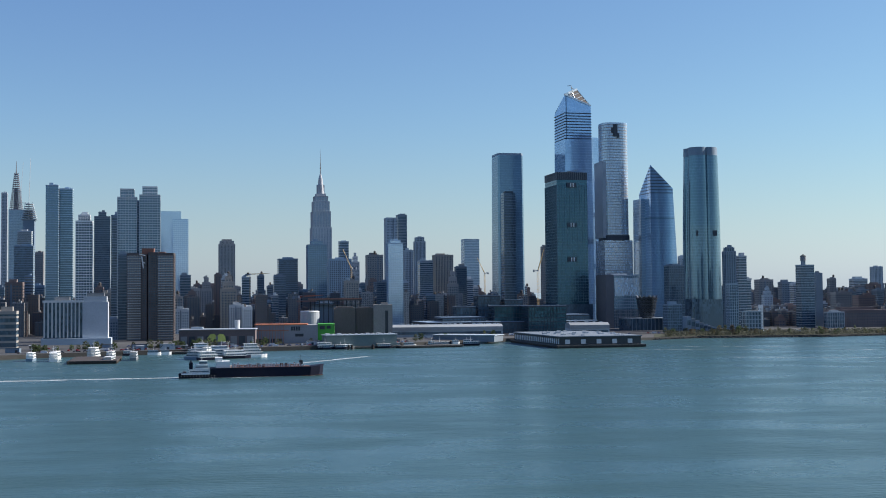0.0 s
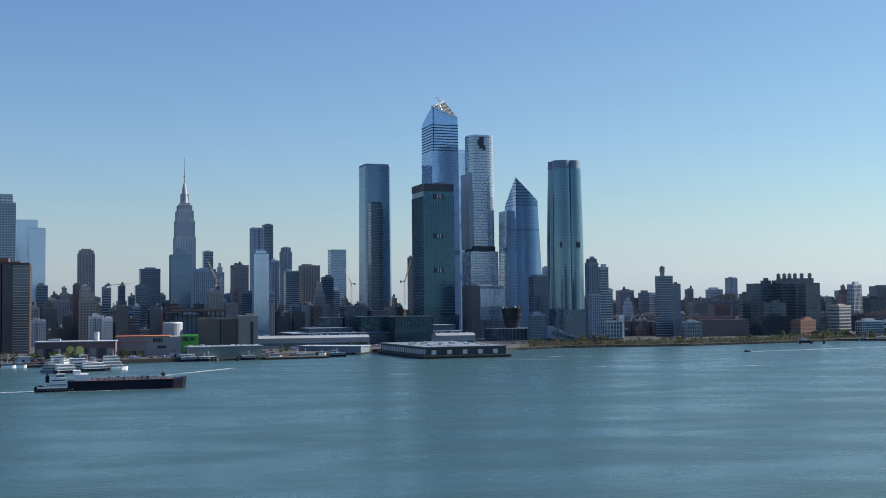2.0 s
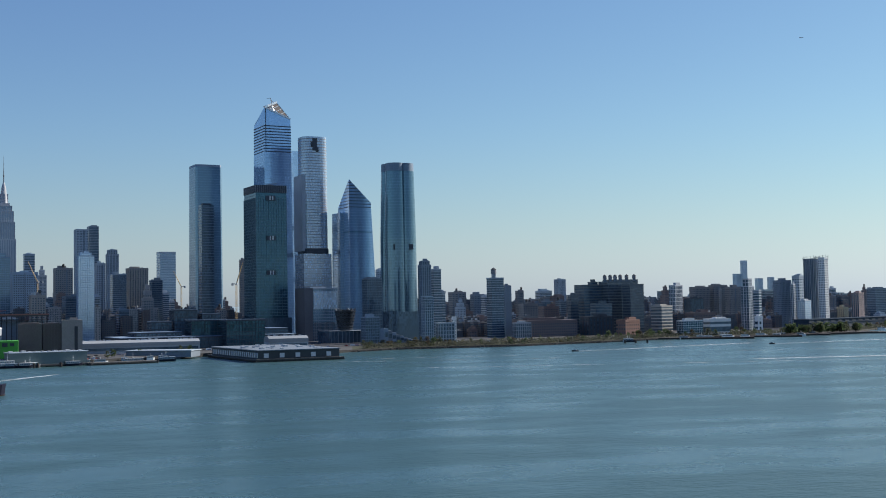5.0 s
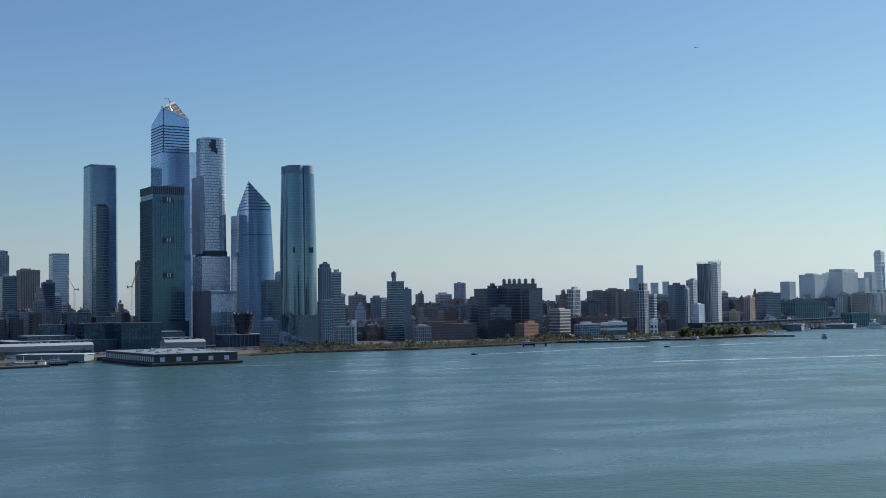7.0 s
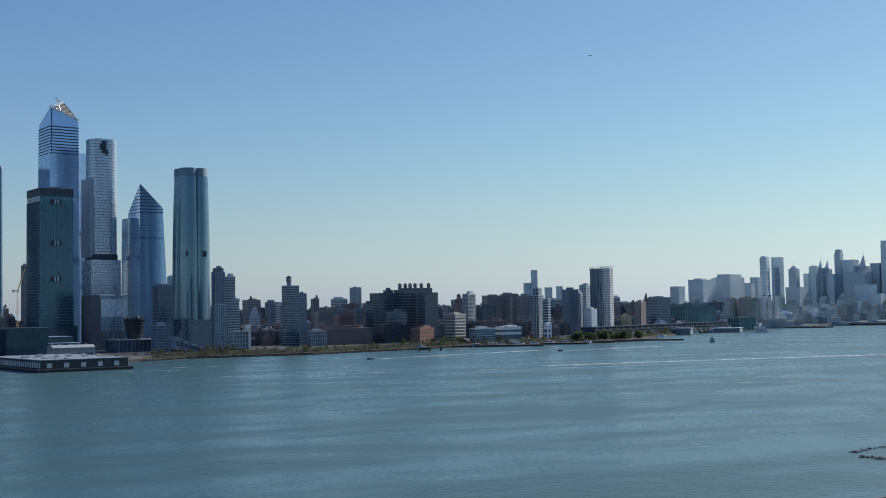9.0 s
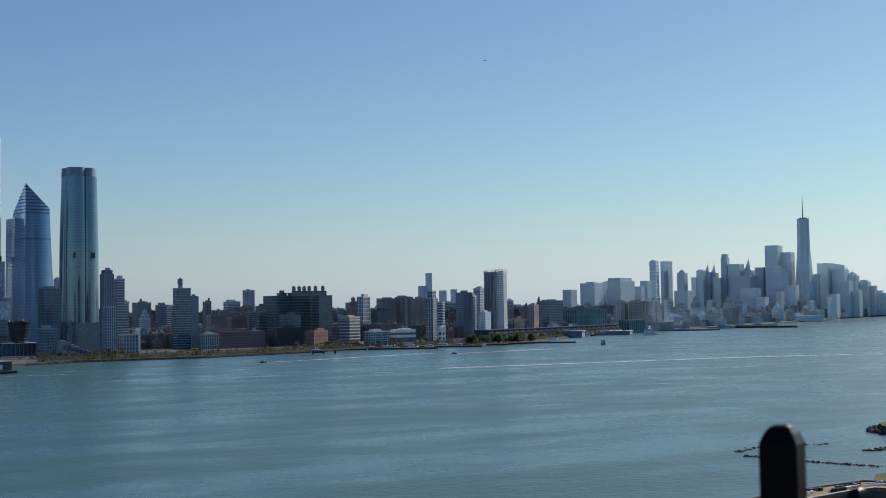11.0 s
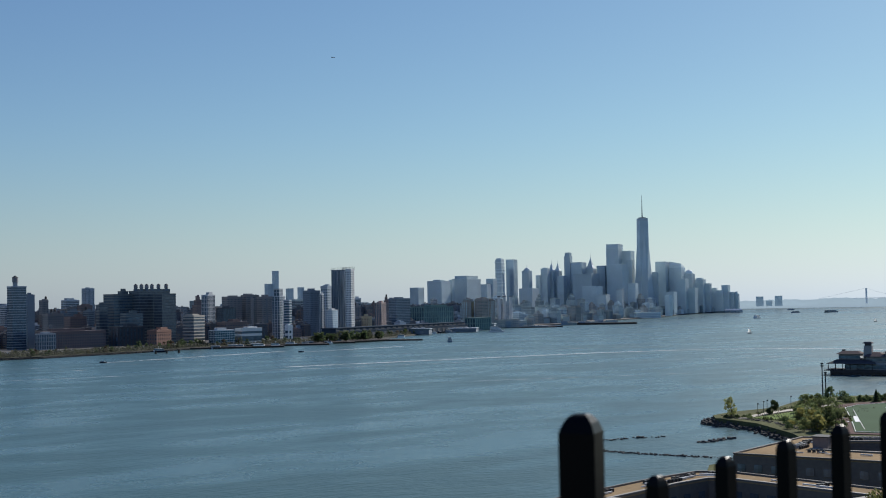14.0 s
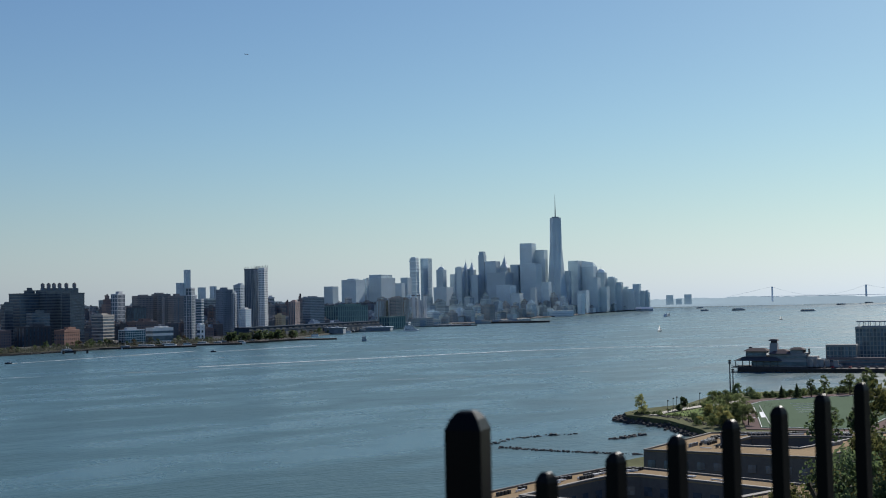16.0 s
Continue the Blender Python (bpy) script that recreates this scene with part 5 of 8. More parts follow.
def fill(count, a0, a1, near, far, h0, h1, wide, group, words, walls=WALLS, gap=19, panes=()):
    made = tries = 0
    while made < count and tries < count * 40:
        tries += 1
        a = rnd.uniform(a0, a1)
        base = shore(a)
        q = base + near + (far - near) * rnd.random() ** 1.15
        x, y = q * math.sin(radians(a)), q * math.cos(radians(a))
        s = drawn_in(q) / q
        if any(abs(x * s - px) < gap and abs(y * s - py) < gap for px, py in PLOTS):
            continue
        PLOTS.append((x * s, y * s))
        wall_m, style, word = rnd.choice(walls)
        h = h0 + (h1 - h0) * rnd.random() ** 1.8 * (0.35 + 0.65 * min(1, (q - base) / 700))
        steps = ()
        if style != "band" and rnd.random() < 0.45:
            steps = ((0.72, 0.72, h * 0.14), (0.42, 0.42, h * 0.10))[:rnd.choice((1, 2))]
            h *= 0.84
        block({"brick": "brick_building", "grid": "masonry_building", "band": "banded_building"}[style], word + " " + words, x, y, rnd.uniform(0.7, 1.5) * wide, rnd.uniform(0.7, 1.4) * wide, h, wall_m, rnd.choice(panes or (GL_DARK, GL_DARK, GL_GREY)), style,
              rnd.uniform(3.2, 4.2), rnd.uniform(3.2, 5.0), group=group, top="plant" if walls is FAR_WALLS else rnd.choice(("plant", "tank", "plant")), seed=made, tiers=steps)
        made += 1


fill(120, -21, 4, 540, 1500, 24, 86, 16, "midtown blocks", "city building in the dense midtown mass")
fill(110, 11, 26, 330, 1300, 14, 46, 15, "west side blocks", "city building in the low west side mass", LOW_WALLS)
fill(110, 26, 39, 340, 1500, 14, 40, 16, "village blocks", "low city building beyond the river front", LOW_WALLS)
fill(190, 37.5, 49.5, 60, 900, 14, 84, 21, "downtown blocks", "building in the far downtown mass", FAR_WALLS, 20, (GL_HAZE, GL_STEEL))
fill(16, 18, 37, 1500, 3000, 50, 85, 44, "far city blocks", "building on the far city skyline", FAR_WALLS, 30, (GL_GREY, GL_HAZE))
fill(84, 11, 38, 600, 1400, 50, 76, 14, "skyline blocks", "block on the low skyline behind the west side", LOW_WALLS, 20)
fill(80, -16, 4, 600, 1500, 48, 90, 13, "midtown skyline blocks", "block on the dense midtown skyline", WALLS, 19)


# rows of small houses between the bigger blocks, too small and many to tell one by one
def island_walls(name, cols, rough=0.85):
    m, n, k, p = shader(name)
    geo = n.new("ShaderNodeNewGeometry")
    ramp = n.new("ShaderNodeValToRGB")
    ramp.color_ramp.interpolation = "CONSTANT"
    while len(ramp.color_ramp.elements) < len(cols):
        ramp.color_ramp.elements.new(0.5)
    for i, c in enumerate(cols):
        ramp.color_ramp.elements[i].position = i / len(cols)
        ramp.color_ramp.elements[i].color = (*c, 1)
    k.new(geo.outputs["Random Per Island"], ramp.inputs[0])
    c = n.new("ShaderNodeTexCoord").outputs["Object"]
    k.new(mixed(n, k, ramped(n, k, grain(n, k, c, 0.5, 5), 0.35, 0.9), ramp.outputs[0], (0.09, 0.09, 0.09)), p.inputs["Base Color"])
    p.inputs["Roughness"].default_value = rough
    return m


HOUSES = island_walls("mixed_house_walls", ((0.155, 0.115, 0.105), (0.14, 0.125, 0.12), (0.19, 0.19, 0.19), (0.10, 0.105, 0.115), (0.26, 0.235, 0.21), (0.15, 0.135, 0.13), (0.42, 0.42, 0.41), (0.12, 0.125, 0.135), (0.09, 0.095, 0.11)))


def houses(label, count, a0, a1, near, far, h0, h1, size, seed):
    r = random.Random(seed)
    walls, panes, roofs = Shape(), Shape(), Shape()
    ca, sa = math.cos(radians(GRID_YAW)), math.sin(radians(GRID_YAW))
    for _ in range(count):
        a = r.uniform(a0, a1)
        q = shore(a) + near + (far - near) * r.random()
        sc = drawn_in(q) / q
        x, y = q * math.sin(radians(a)), q * math.cos(radians(a))
        if any(abs(x * sc - px) < 11 and abs(y * sc - py) < 11 for px, py in PLOTS):
            continue
        w, d, h = r.uniform(0.6, 1.5) * size, r.uniform(0.6, 1.3) * size, r.uniform(h0, h1)
        one, dark, pale = Shape(), Shape(), Shape()
        one.box(0, 0, 0, w, d, h)
        if r.random() < 0.6:
            pale.box(0, 0, h + 0.05, w - 0.8, d - 0.8, 0.25)
        # pale huts: the brightness of sunlit hut faces put into the colour
        if r.random() < 0.3:
            pale.box(r.uniform(-0.35, 0.35) * w, r.uniform(-0.45, -0.1) * d, h, r.uniform(1.6, 4.5), r.uniform(1.6, 3.0), r.uniform(1.2, 3.2))
        one.box(r.uniform(-0.2, 0.2) * w, r.uniform(-0.2, 0.2) * d, h, r.uniform(2, 4.5), r.uniform(2, 4.5), r.uniform(2, 3.5))
        if r.random() < 0.3:
            one.cyl(r.uniform(-0.3, 0.3) * w, 0, h + 2.5, 1.6, 1.5, 3.0, 7)
        nf = int(h / 3.4)
        nb = max(2, int(w / 3.2))
        for i in range(nf):
            for j in range(nb):
                dark.box(-w / 2 + (j + 0.5) * w / nb, -d / 2, i * 3.4 + 1.2, 1.3, 0.3, 1.6)
            dark.box(-w / 2, 0, i * 3.4 + 1.2, 0.3, d * 0.7, 1.5)
        for src, dst in ((one, walls), (dark, panes), (pale, roofs)):
            k = len(dst.v)
            for vx, vy, vz in src.v:
                p = Vector((x + ca * vx - sa * vy, y + sa * vx + ca * vy, LAND + vz))
                dst.v.append(tuple(EYE + sc * (p - EYE)))
            dst.f += [tuple(i + k for i in f) for f in src.f]
    ob = tagged(part("house_rows", walls, HOUSES), label, "houses", kind="stuff")
    part("window_panes", panes, GL_DARK, ob, kind="stuff")
    part("flat_roofs", roofs, SILVERROOF, ob, "pale coated flat roofs and pale huts", kind="stuff")


houses("rows of small brick and stone houses in the west side", 900, 10.5, 26, 330, 1100, 8, 30, 12, 1)
houses("rows of small brick and stone houses in the village", 900, 25, 40, 340, 1400, 8, 30, 13, 2)
houses("rows of small midtown buildings behind the river front", 600, -21, 5, 540, 1300, 14, 58, 13, 3)
houses("mass of dark mid-rise blocks closing the west side skyline", 240, 11, 26, 900, 1500, 40, 64, 20, 4)
houses("mass of dark mid-rise blocks closing the village skyline", 240, 26, 39, 900, 1700, 38, 60, 22, 5)

# ---- river front: piers, sheds, sites ----
def plan(ax, ay, bx, by):
    """Middle, length and yaw of a line in plan."""
    return (ax + bx) / 2, (ay + by) / 2, math.hypot(bx - ax, by - ay), math.degrees(math.atan2(by - ay, bx - ax))


def pilings(parent, w, d, z0=-2.0, z1=2.2, step=7.0):
    s = Shape()
    for i in range(int(w / step) + 1):
        s.cyl(-w / 2 + i * step, -d / 2 + 0.4, z0, 0.5, 0.5, z1 - z0, 6)
    for i in range(int(d / step) + 1):
        s.cyl(w / 2 - 0.4, -d / 2 + i * step, z0, 0.5, 0.5, z1 - z0, 6)
        s.cyl(-w / 2 + 0.4, -d / 2 + i * step, z0, 0.5, 0.5, z1 - z0, 6)
    part("pilings", s, TIMBER, parent, kind="stuff")


def pier(name, label, x, y, w, d, yaw, deck=2.4, mat=QUAY):
    ob = thing(name, label, "pier", x, y, 0, yaw)
    part("deck", Shape().box(0, 0, deck - 1.2, w, d, 1.2), mat, ob)
    part("fender", Shape().box(0, 0, 0.3, w - 1.0, d - 1.0, deck - 1.5), TIMBER, ob)
    pilings(ob, w, d, -2, deck)
    return ob


# the long shed pier
ob = pier("pier", "long pier with a low dark shed of repeated bays", 143.0, 1308.0, 96, 172, 13, 3.0)
s = Shape().box(0, 0, 3.0, 88, 164, 8.2)
shed = part("shed", s, surf("grey_green_shed_wall", (0.06, 0.07, 0.075), 0.7), ob, "grey-green metal shed wall")
s = Shape().box(0, 0, 11.2, 90, 166, 0.9)
part("shed_roof", s, DARKST, shed)
s = Shape()
for i in range(5):
    s.box(-36 + i * 17, -82.2, 4.2, 5, 0.5, 4.5)
for i in range(24):
    s.box(-44.2, -78 + i * 6.7, 4.2, 0.5, 3.0, 5.2)
part("bay_panelling", s, OFFWHITE, shed, "pale bay panels", kind="stuff")
s = Shape()
for i in range(26):
    s.box(rnd.uniform(-38, 38), rnd.uniform(-75, 75), 12.0, rnd.uniform(1.5, 5), rnd.uniform(1.5, 5), rnd.uniform(0.8, 2.2))
part("roof_plant", s, OFFWHITE, shed, kind="stuff")
t = thing("pier_shed", "low dark shed beside the long pier", "shed", 28.0, 1376.0, 2.0, -24)
part("wall", Shape().box(0, 0, 0, 76, 28, 7), DARKST, t)
part("roof", Shape().box(0, 0, 7, 78, 30, 0.8), GREYST, t)
# long white terminal roofs behind it
for x, y, w, d, h in ((-1.0, 1478.0, 146, 26, 15), (178.0, 1480.0, 50, 24, 16)):
    t = thing("transit_shed", "long low shed with a curved white roof", "shed", x, y, LAND, 8)
    part("wall", Shape().box(0, 0, 0, w, d, h * 0.55), GREYST, t)
    part("window_band", Shape().box(0, -d / 2 - 0.1, h * 0.22, w - 4, 0.4, h * 0.2), GL_DARK, t)
    s = Shape()
    prof = [(-d / 2 - 1, h * 0.55), (-d / 2 - 1, h * 0.82), (-d / 4, h), (d / 4, h), (d / 2 + 1, h * 0.82), (d / 2 + 1, h * 0.55)]
    for xx in (-w / 2, w / 2):
        s.v += [(xx, yy, zz) for yy, zz in prof]
    for i in range(6):
        s.f.append((i, (i + 1) % 6, 6 + (i + 1) % 6, 6 + i))
    s.f += [(5, 4, 3, 2, 1, 0), (6, 7, 8, 9, 10, 11)]
    part("roof", s, surf("pale_grey_sheet_roof", (0.29, 0.31, 0.32), 0.85, spec=0.1), t, "pale curved roof")
    s = Shape()
    for i in range(int(w / 4)):
        s.box(rnd.uniform(-0.48, 0.48) * w, rnd.uniform(-0.2, 0.2) * d, h - 0.1, rnd.uniform(1, 4), rnd.uniform(1, 3), rnd.uniform(0.5, 1.8))
    part("roof_plant", s, GREYST, t, kind="stuff")
# terraced dark glass exhibition hall
t = thing("exhibition_hall", "wide dark glass exhibition hall stepping up in terraces", "hall", 92.0, 1630.0, LAND, GRID_YAW)
for w, d, z0, z1, cx, cy in ((236, 100, 0, 14, -8, 6), (90, 70, 14, 22, 60, 12), (60, 50, 14, 20, -70, 8)):
    facade(t, w, d, z0, z1, NAVY, GL_DARK, 4.5, 4.5, "curtain", cx, cy)
    part("roof", Shape().box(cx, cy, z1 + 1.1, w - 1, d - 1, 0.6), SLATE, t)
# buildings of the site on the water's edge, west side
t = thing("power_plant", "windowless brown concrete blocks of a plant", "plant", -93.0, 1392.0, LAND, 5)
CONC = surf("brown_ribbed_concrete", (0.155, 0.135, 0.122), 0.85)
GBC = surf("grey_brown_concrete", (0.27, 0.25, 0.23), 0.85)
part("block", Shape().box(-22.5, 0, 0, 24.5, 30, 37.5).box(-22.5, 0, 37.5, 20, 24, 1.2), CONC, t)
part("block", Shape().box(0.8, 1, 0, 19.5, 30, 37.2).box(0.8, 1, 37.2, 15, 24, 1.0), CONC, t)
part("block", Shape().box(21.8, 0, 0, 22, 32, 41).box(24, 0, 41, 8, 10, 2.5), GBC, t, "paler grey-brown block")
part("slot", Shape().box(26, -16.1, 6, 3.4, 0.4, 28), DARKROOF, t, "dark tall slot")
s = Shape()
for i in range(14):
    s.box(-34 + i * 3.4, -15.1, 2, 0.5, 0.4, 34)
part("ribs", s, CONC, t, kind="stuff")
t = thing("storage_tank", "squat pale storage tank house", "tank", -154.0, 1375.0, LAND, 0)
part("shell", Shape().cyl(0, 0, 0, 11, 11, 33, 24), PALE, t)
part("cap", Shape().cyl(0, 0, 33, 11.3, 10.5, 1.4, 24), OFFWHITE, t)
t = thing("steel_frame", "half-built deck on dark columns with rust-red edges", "building site", -131.0, 1445.0, LAND, 5)
# solid slate block added to stand for the shaded interior below the deck
part("core", Shape().box(0, 3, 0, 54, 22, 40), SLATE, t)
part("deck", Shape().box(0, 0, 45.6, 64, 30, 1.6).box(2, 0, 41, 60, 28, 0.8), QUAY, t)
s = Shape().box(0, -15.1, 47.2, 64, 0.5, 1.3).box(-32, 0, 47.2, 0.5, 30, 1.3).box(-34, -15.2, 45, 24, 0.5, 1.0)
part("edge_board", s, surf("rust_steel", (0.30, 0.15, 0.11), 0.8), t)
s = Shape()
for i in range(12):
    for yy in (-14, 14):
        s.box(-30 + i * 5.45, yy, 0, 0.9, 0.9, 46)
for i in range(26):
    s.box(rnd.uniform(-30, 30), rnd.uniform(-12, 10), 47.2, rnd.uniform(0.4, 2.5), rnd.uniform(0.4, 2), rnd.uniform(0.6, 2.6))
part("column_grid", s, DARKIRON, t, kind="stuff")
t = thing("building_site", "half-built concrete hall with orange edge boards", "building site", -173.0, 1320.0, LAND, 5)
part("hall", Shape().box(0, 0, 0, 68, 40, 20), surf("raw_concrete", (0.27, 0.275, 0.28), 0.85), t)
part("edge_board", Shape().box(-6, 0, 20, 57, 41, 0.9).box(-16, -8, 14, 37, 25.2, 0.6), ORANGE, t)
s = Shape()
for i in range(11):
    s.box(-33 + i * 3.0, -20.2, 0, 0.6, 0.6, 23)
for i in range(7):
    s.box(-33 + i * 8, 6, 20, 0.4, 0.4, rnd.uniform(2, 5))
part("site_posts", s, surf("salmon_primer", (0.42, 0.22, 0.17), 0.8), t, kind="stuff")
# dark sheets on the wall, their colour standing for shade in its openings
s = Shape()
for i in range(4):
    s.box(6 + i * 2.6, -20.1, 14, 2.0, 0.4, 4.4).box(-28 + i * 7, -20.1, 1, 5, 0.5, 4.4)
s.box(14, -20.1, 7.5, 9, 0.4, 3)
part("dark_panelling", s, DARKROOF, t, kind="stuff")
part("hoarding", Shape().box(43, -4, 3, 18, 30, 18), GREEN, t, "vivid green hoarding")
part("vent", Shape().box(39, -19.2, 15, 5.4, 0.8, 4).box(46, -19.2, 15.6, 4, 0.8, 3.2).box(46, -19.2, 8, 1.2, 0.8, 2.2), DARKROOF, t, "dark opening")
t = thing("site_boom_lift", "small amber machine at work on the site", "machine", -214.0, 1330.0, LAND, 0)
part("chassis", Shape().box(0, 0, 0.6, 8, 3, 3), YELLOW, t)
part("boom", Shape().bar((0, 0, 3), (7, 0, 18), 0.5).bar((7, 0, 18), (13, 0, 16), 0.4), YELLOW, t)
t = thing("terminal_shed", "long grey-green ferry terminal wall", "terminal", -92.0, 1262.0, 0, 18)
part("wall", Shape().box(3, 0, 2.5, 76, 22, 11.5), surf("sea_green_metal", (0.13, 0.18, 0.18), 0.6), t)
part("roof", Shape().box(3, 0, 14, 78, 24, 0.7), GREYST, t)
for i in range(12):
    part("skylight", Shape().box(-32 + i * 6.2, -2, 14.7, rnd.uniform(2, 4.6), 6, rnd.uniform(0.5, 1.6)), OFFWHITE, t)
part("deck", Shape().box(0, -9, 1.0, 94, 14, 1.4), QUAY, t)
pilings(t, 96, 30, -2, 2.4, 6)
# slab block with vertical fins, near the boat basin
t = thing("finned_building", "white building of tall vertical fins beside a plain stair tower", "building", -408.0, 1330.0, LAND, GRID_YAW)
part("core", Shape().box(-14, 0, 6, 42, 26, 42), GL_DARK, t)
s = Shape()
for i in range(11):
    s.box(-34 + i * 4.1, -13.2, 8, 1.5, 1.4, 39)
part("fins", s, OFFWHITE, t, kind="stuff")
part("parapet", Shape().box(-14, 0, 46.5, 44, 28, 2.4), OFFWHITE, t)
part("stair_tower", Shape().box(20, -3, 0, 27, 24, 47).box(20, -3, 47, 24, 22, 6), PALE, t)
part("podium", Shape().box(0, -4, 0, 74, 32, 7), GREYST, t)
part("roof_plant", Shape().box(20, -3, 53, 18, 14, 4).box(-16, 0, 49, 16, 12, 4), STEEL, t)
# long low dark hall with yellow circle sign
t = thing("river_hall", "long dark brown hall with pale roof edge behind the quay", "hall", -237.0, 1256.0, LAND, 6)
part("hall", Shape().box(0, 0, 0, 78, 32, 17), MAROON, t)
part("roof", Shape().box(0, 0, 17, 80, 34, 0.8), PALE, t, "pale flat roof")
part("roof_plant", Shape().box(-22, 2, 17.8, 12, 8, 2.2), GREYST, t)
part("vent_pipe", Shape().cyl(20, -4, 17.8, 2.6, 2.6, 9, 12), OFFWHITE, t, "white vent stack")
for i in range(9):
    part("wall_panel", Shape().box(-34 + i * 8.5, -16.1, 1.5, 6.4, 0.4, 9), (BROWN, DARKROOF)[i % 2], t)
s = Shape().prism([(-4.4, -3.6), (4.4, -3.6), (3.4, 0.5), (4.2, 2.6), (2.2, 4.4), (-1.8, 4.0), (-3.8, 1.4)], 0, [(-4.4, -3.6), (4.4, -3.6), (3.4, 0.5), (4.2, 2.6), (2.2, 4.4), (-1.8, 4.0), (-3.8, 1.4)], 0.4)
g = part("wall_sign", s, surf("lime_sign", (0.66, 0.64, 0.15), 0.7), t, "lime-yellow painted wall sign")
g.matrix_local = Matrix.Translation((-5.2, -16.3, 8.6)) @ Matrix.Rotation(radians(90), 4, "X")
g = part("wall_sign", g.data, None, t, "lime-yellow painted wall sign")
g.matrix_local = Matrix.Translation((4.6, -16.4, 8.6)) @ Matrix.Rotation(radians(90), 4, "X") @ Matrix.Diagonal((-1, 1, 1, 1))
pier("pier", "wooden pier along the basin", -230.0, 1180.0, 96, 40, 6)
pier("pier", "stubby dock beside the moored ferries", -303.0, 1040.0, 40, 82, 12, 2.6, TIMBER)
pier("pier", "low timber mooring pier by the terminal", -15.0, 1268.0, 70, 16, 20)
pier("pier", "flat pier reaching out from the park", 470.0, 1500.0, 90, 26, 5)
pier("pier", "flat concrete pier off the highway", 1060.0, 1690.0, 180, 24, -30)
pier("pier", "long recreation pier off the highway", 1105.0, 1650.0, 120, 22, -34)
for az, q, w, d, h in ((35.4, 2560, 250, 40, 7), (37.2, 2800, 180, 40, 12), (33.2, 2380, 230, 30, 11)):
    t = thing("pier_shed", "long dark pier shed with a flat roof", "pier shed", q * math.sin(radians(az)), q * math.cos(radians(az)), 0, -46)
    part("wall", Shape().box(0, 0, 1, w, d, h), DARKST, t)
    part("roof", Shape().box(0, 0, h + 1, w + 3, d + 3, 1.2), GREYST, t)
    for i in range(int(w / 11)):
        part("bay_door", Shape().box(-w / 2 + 6 + i * 11, -d / 2 - 0.1, 1.6, 7, 0.6, h * 0.6), DARKST, t)
        part("roof_vent", Shape().box(-w / 2 + 6 + i * 11, (i % 3 - 1) * 9, h + 2.2, 3 + i % 4, 3, 1 + 0.7 * (i % 3)), PALE, t)

for az, q in ((23.0, 1610), (23.5, 1615), (24.05, 1622), (-4.55, 1235), (-4.4, 1236), (-3.4, 1240)):
    t = thing("mooring_dolphin", "dark clump of timber mooring piles in the river", "mooring", *polar_xy(az, q), 0, 0, "mooring dolphins")
    s = Shape()
    for i in range(7):
        s.cyl(1.0 * math.cos(i), 1.0 * math.sin(i), -2, 0.5, 0.4, 6 + 0.4 * (i % 3), 6)
    part("piles", s, TIMBER, t, kind="stuff")
for az, q, w, d, yw in ((26.5, 1760, 150, 16, -24), (29.2, 1830, 120, 20, -30), (31.4, 1900, 60, 18, -32)):
    pier("pier", "low dark finger pier on timber piles", *polar_xy(az, q), w, d, yw, 2.6, TIMBER)

# long two-storey pier building behind the park pier
ax_, ay_ = polar_xy(31.1, 2090)
bx_, by_ = polar_xy(37.4, 2640)
x, y, L, yaw = plan(ax_, ay_, bx_, by_)
PIERBLUE = surf("blue_black_pier_cladding", (0.045, 0.065, 0.09), 0.95, spec=0.05)
t = thing("pier_building", "long dark two-storey pier building with pale parapet lines", "pier building", x, y, 0, yaw)
part("lower_storey", Shape().box(0, 0, 2, L, 34, 12), PIERBLUE, t)
part("upper_storey", Shape().box(0, 3, 14, L - 6, 27, 6), PIERBLUE, t)
part("terrace_parapet", Shape().box(0, 0, 14, L + 1, 35, 0.5), PIERBLUE, t, "dark terrace parapet")
part("roof", Shape().box(0, 3, 20, L - 4, 30, 1.0), PIERBLUE, t)
for i in range(24):
    part("bay_opening", Shape().box(-L / 2 + 12 + i * (L - 24) / 23, -17.1, 3.5, 13, 0.5, 7.5), LOUVRE, t)
    part("window_band", Shape().box(-L / 2 + 12 + i * (L - 24) / 23, -10.6, 15.4, 15, 0.5, 3.2), LOUVRE, t)
# timber pier with a grove on it
x, y, L, yaw = plan(*polar_xy(30.2, 1868), *polar_xy(33.9, 2010))
pier("pier", "timber pier with a grove of trees", x, y, L, 40, yaw, 3.0, TIMBER)
# curved base beside the lobed tower, and a low tower of balcony frames
t = thing("podium_wing", "low slate-grey curved wing beside a glass tower", "building", 336.0, 1570.0, LAND, GRID_YAW)
for i in range(8):
    hh = 18 * (1 - i / 9) ** 1.5 + 3
    part("bay", Shape().box(-18 + i * 6, -2 + 0.12 * i * i, 0, 5.9, 14, hh), (SLATE, DARKST)[i % 2], t)
    part("window_band", Shape().box(-18 + i * 6, -9.1 + 0.12 * i * i, hh * 0.45, 4.6, 0.4, hh * 0.3), GL_DARK, t)
block("apartment_tower", "slim tower of grey balcony frames over dark glass", 373.0, 1540.0, 12.5, 11, 62, GREYST, GL_DARK, "frame", 3.6, 3.1, top="none")

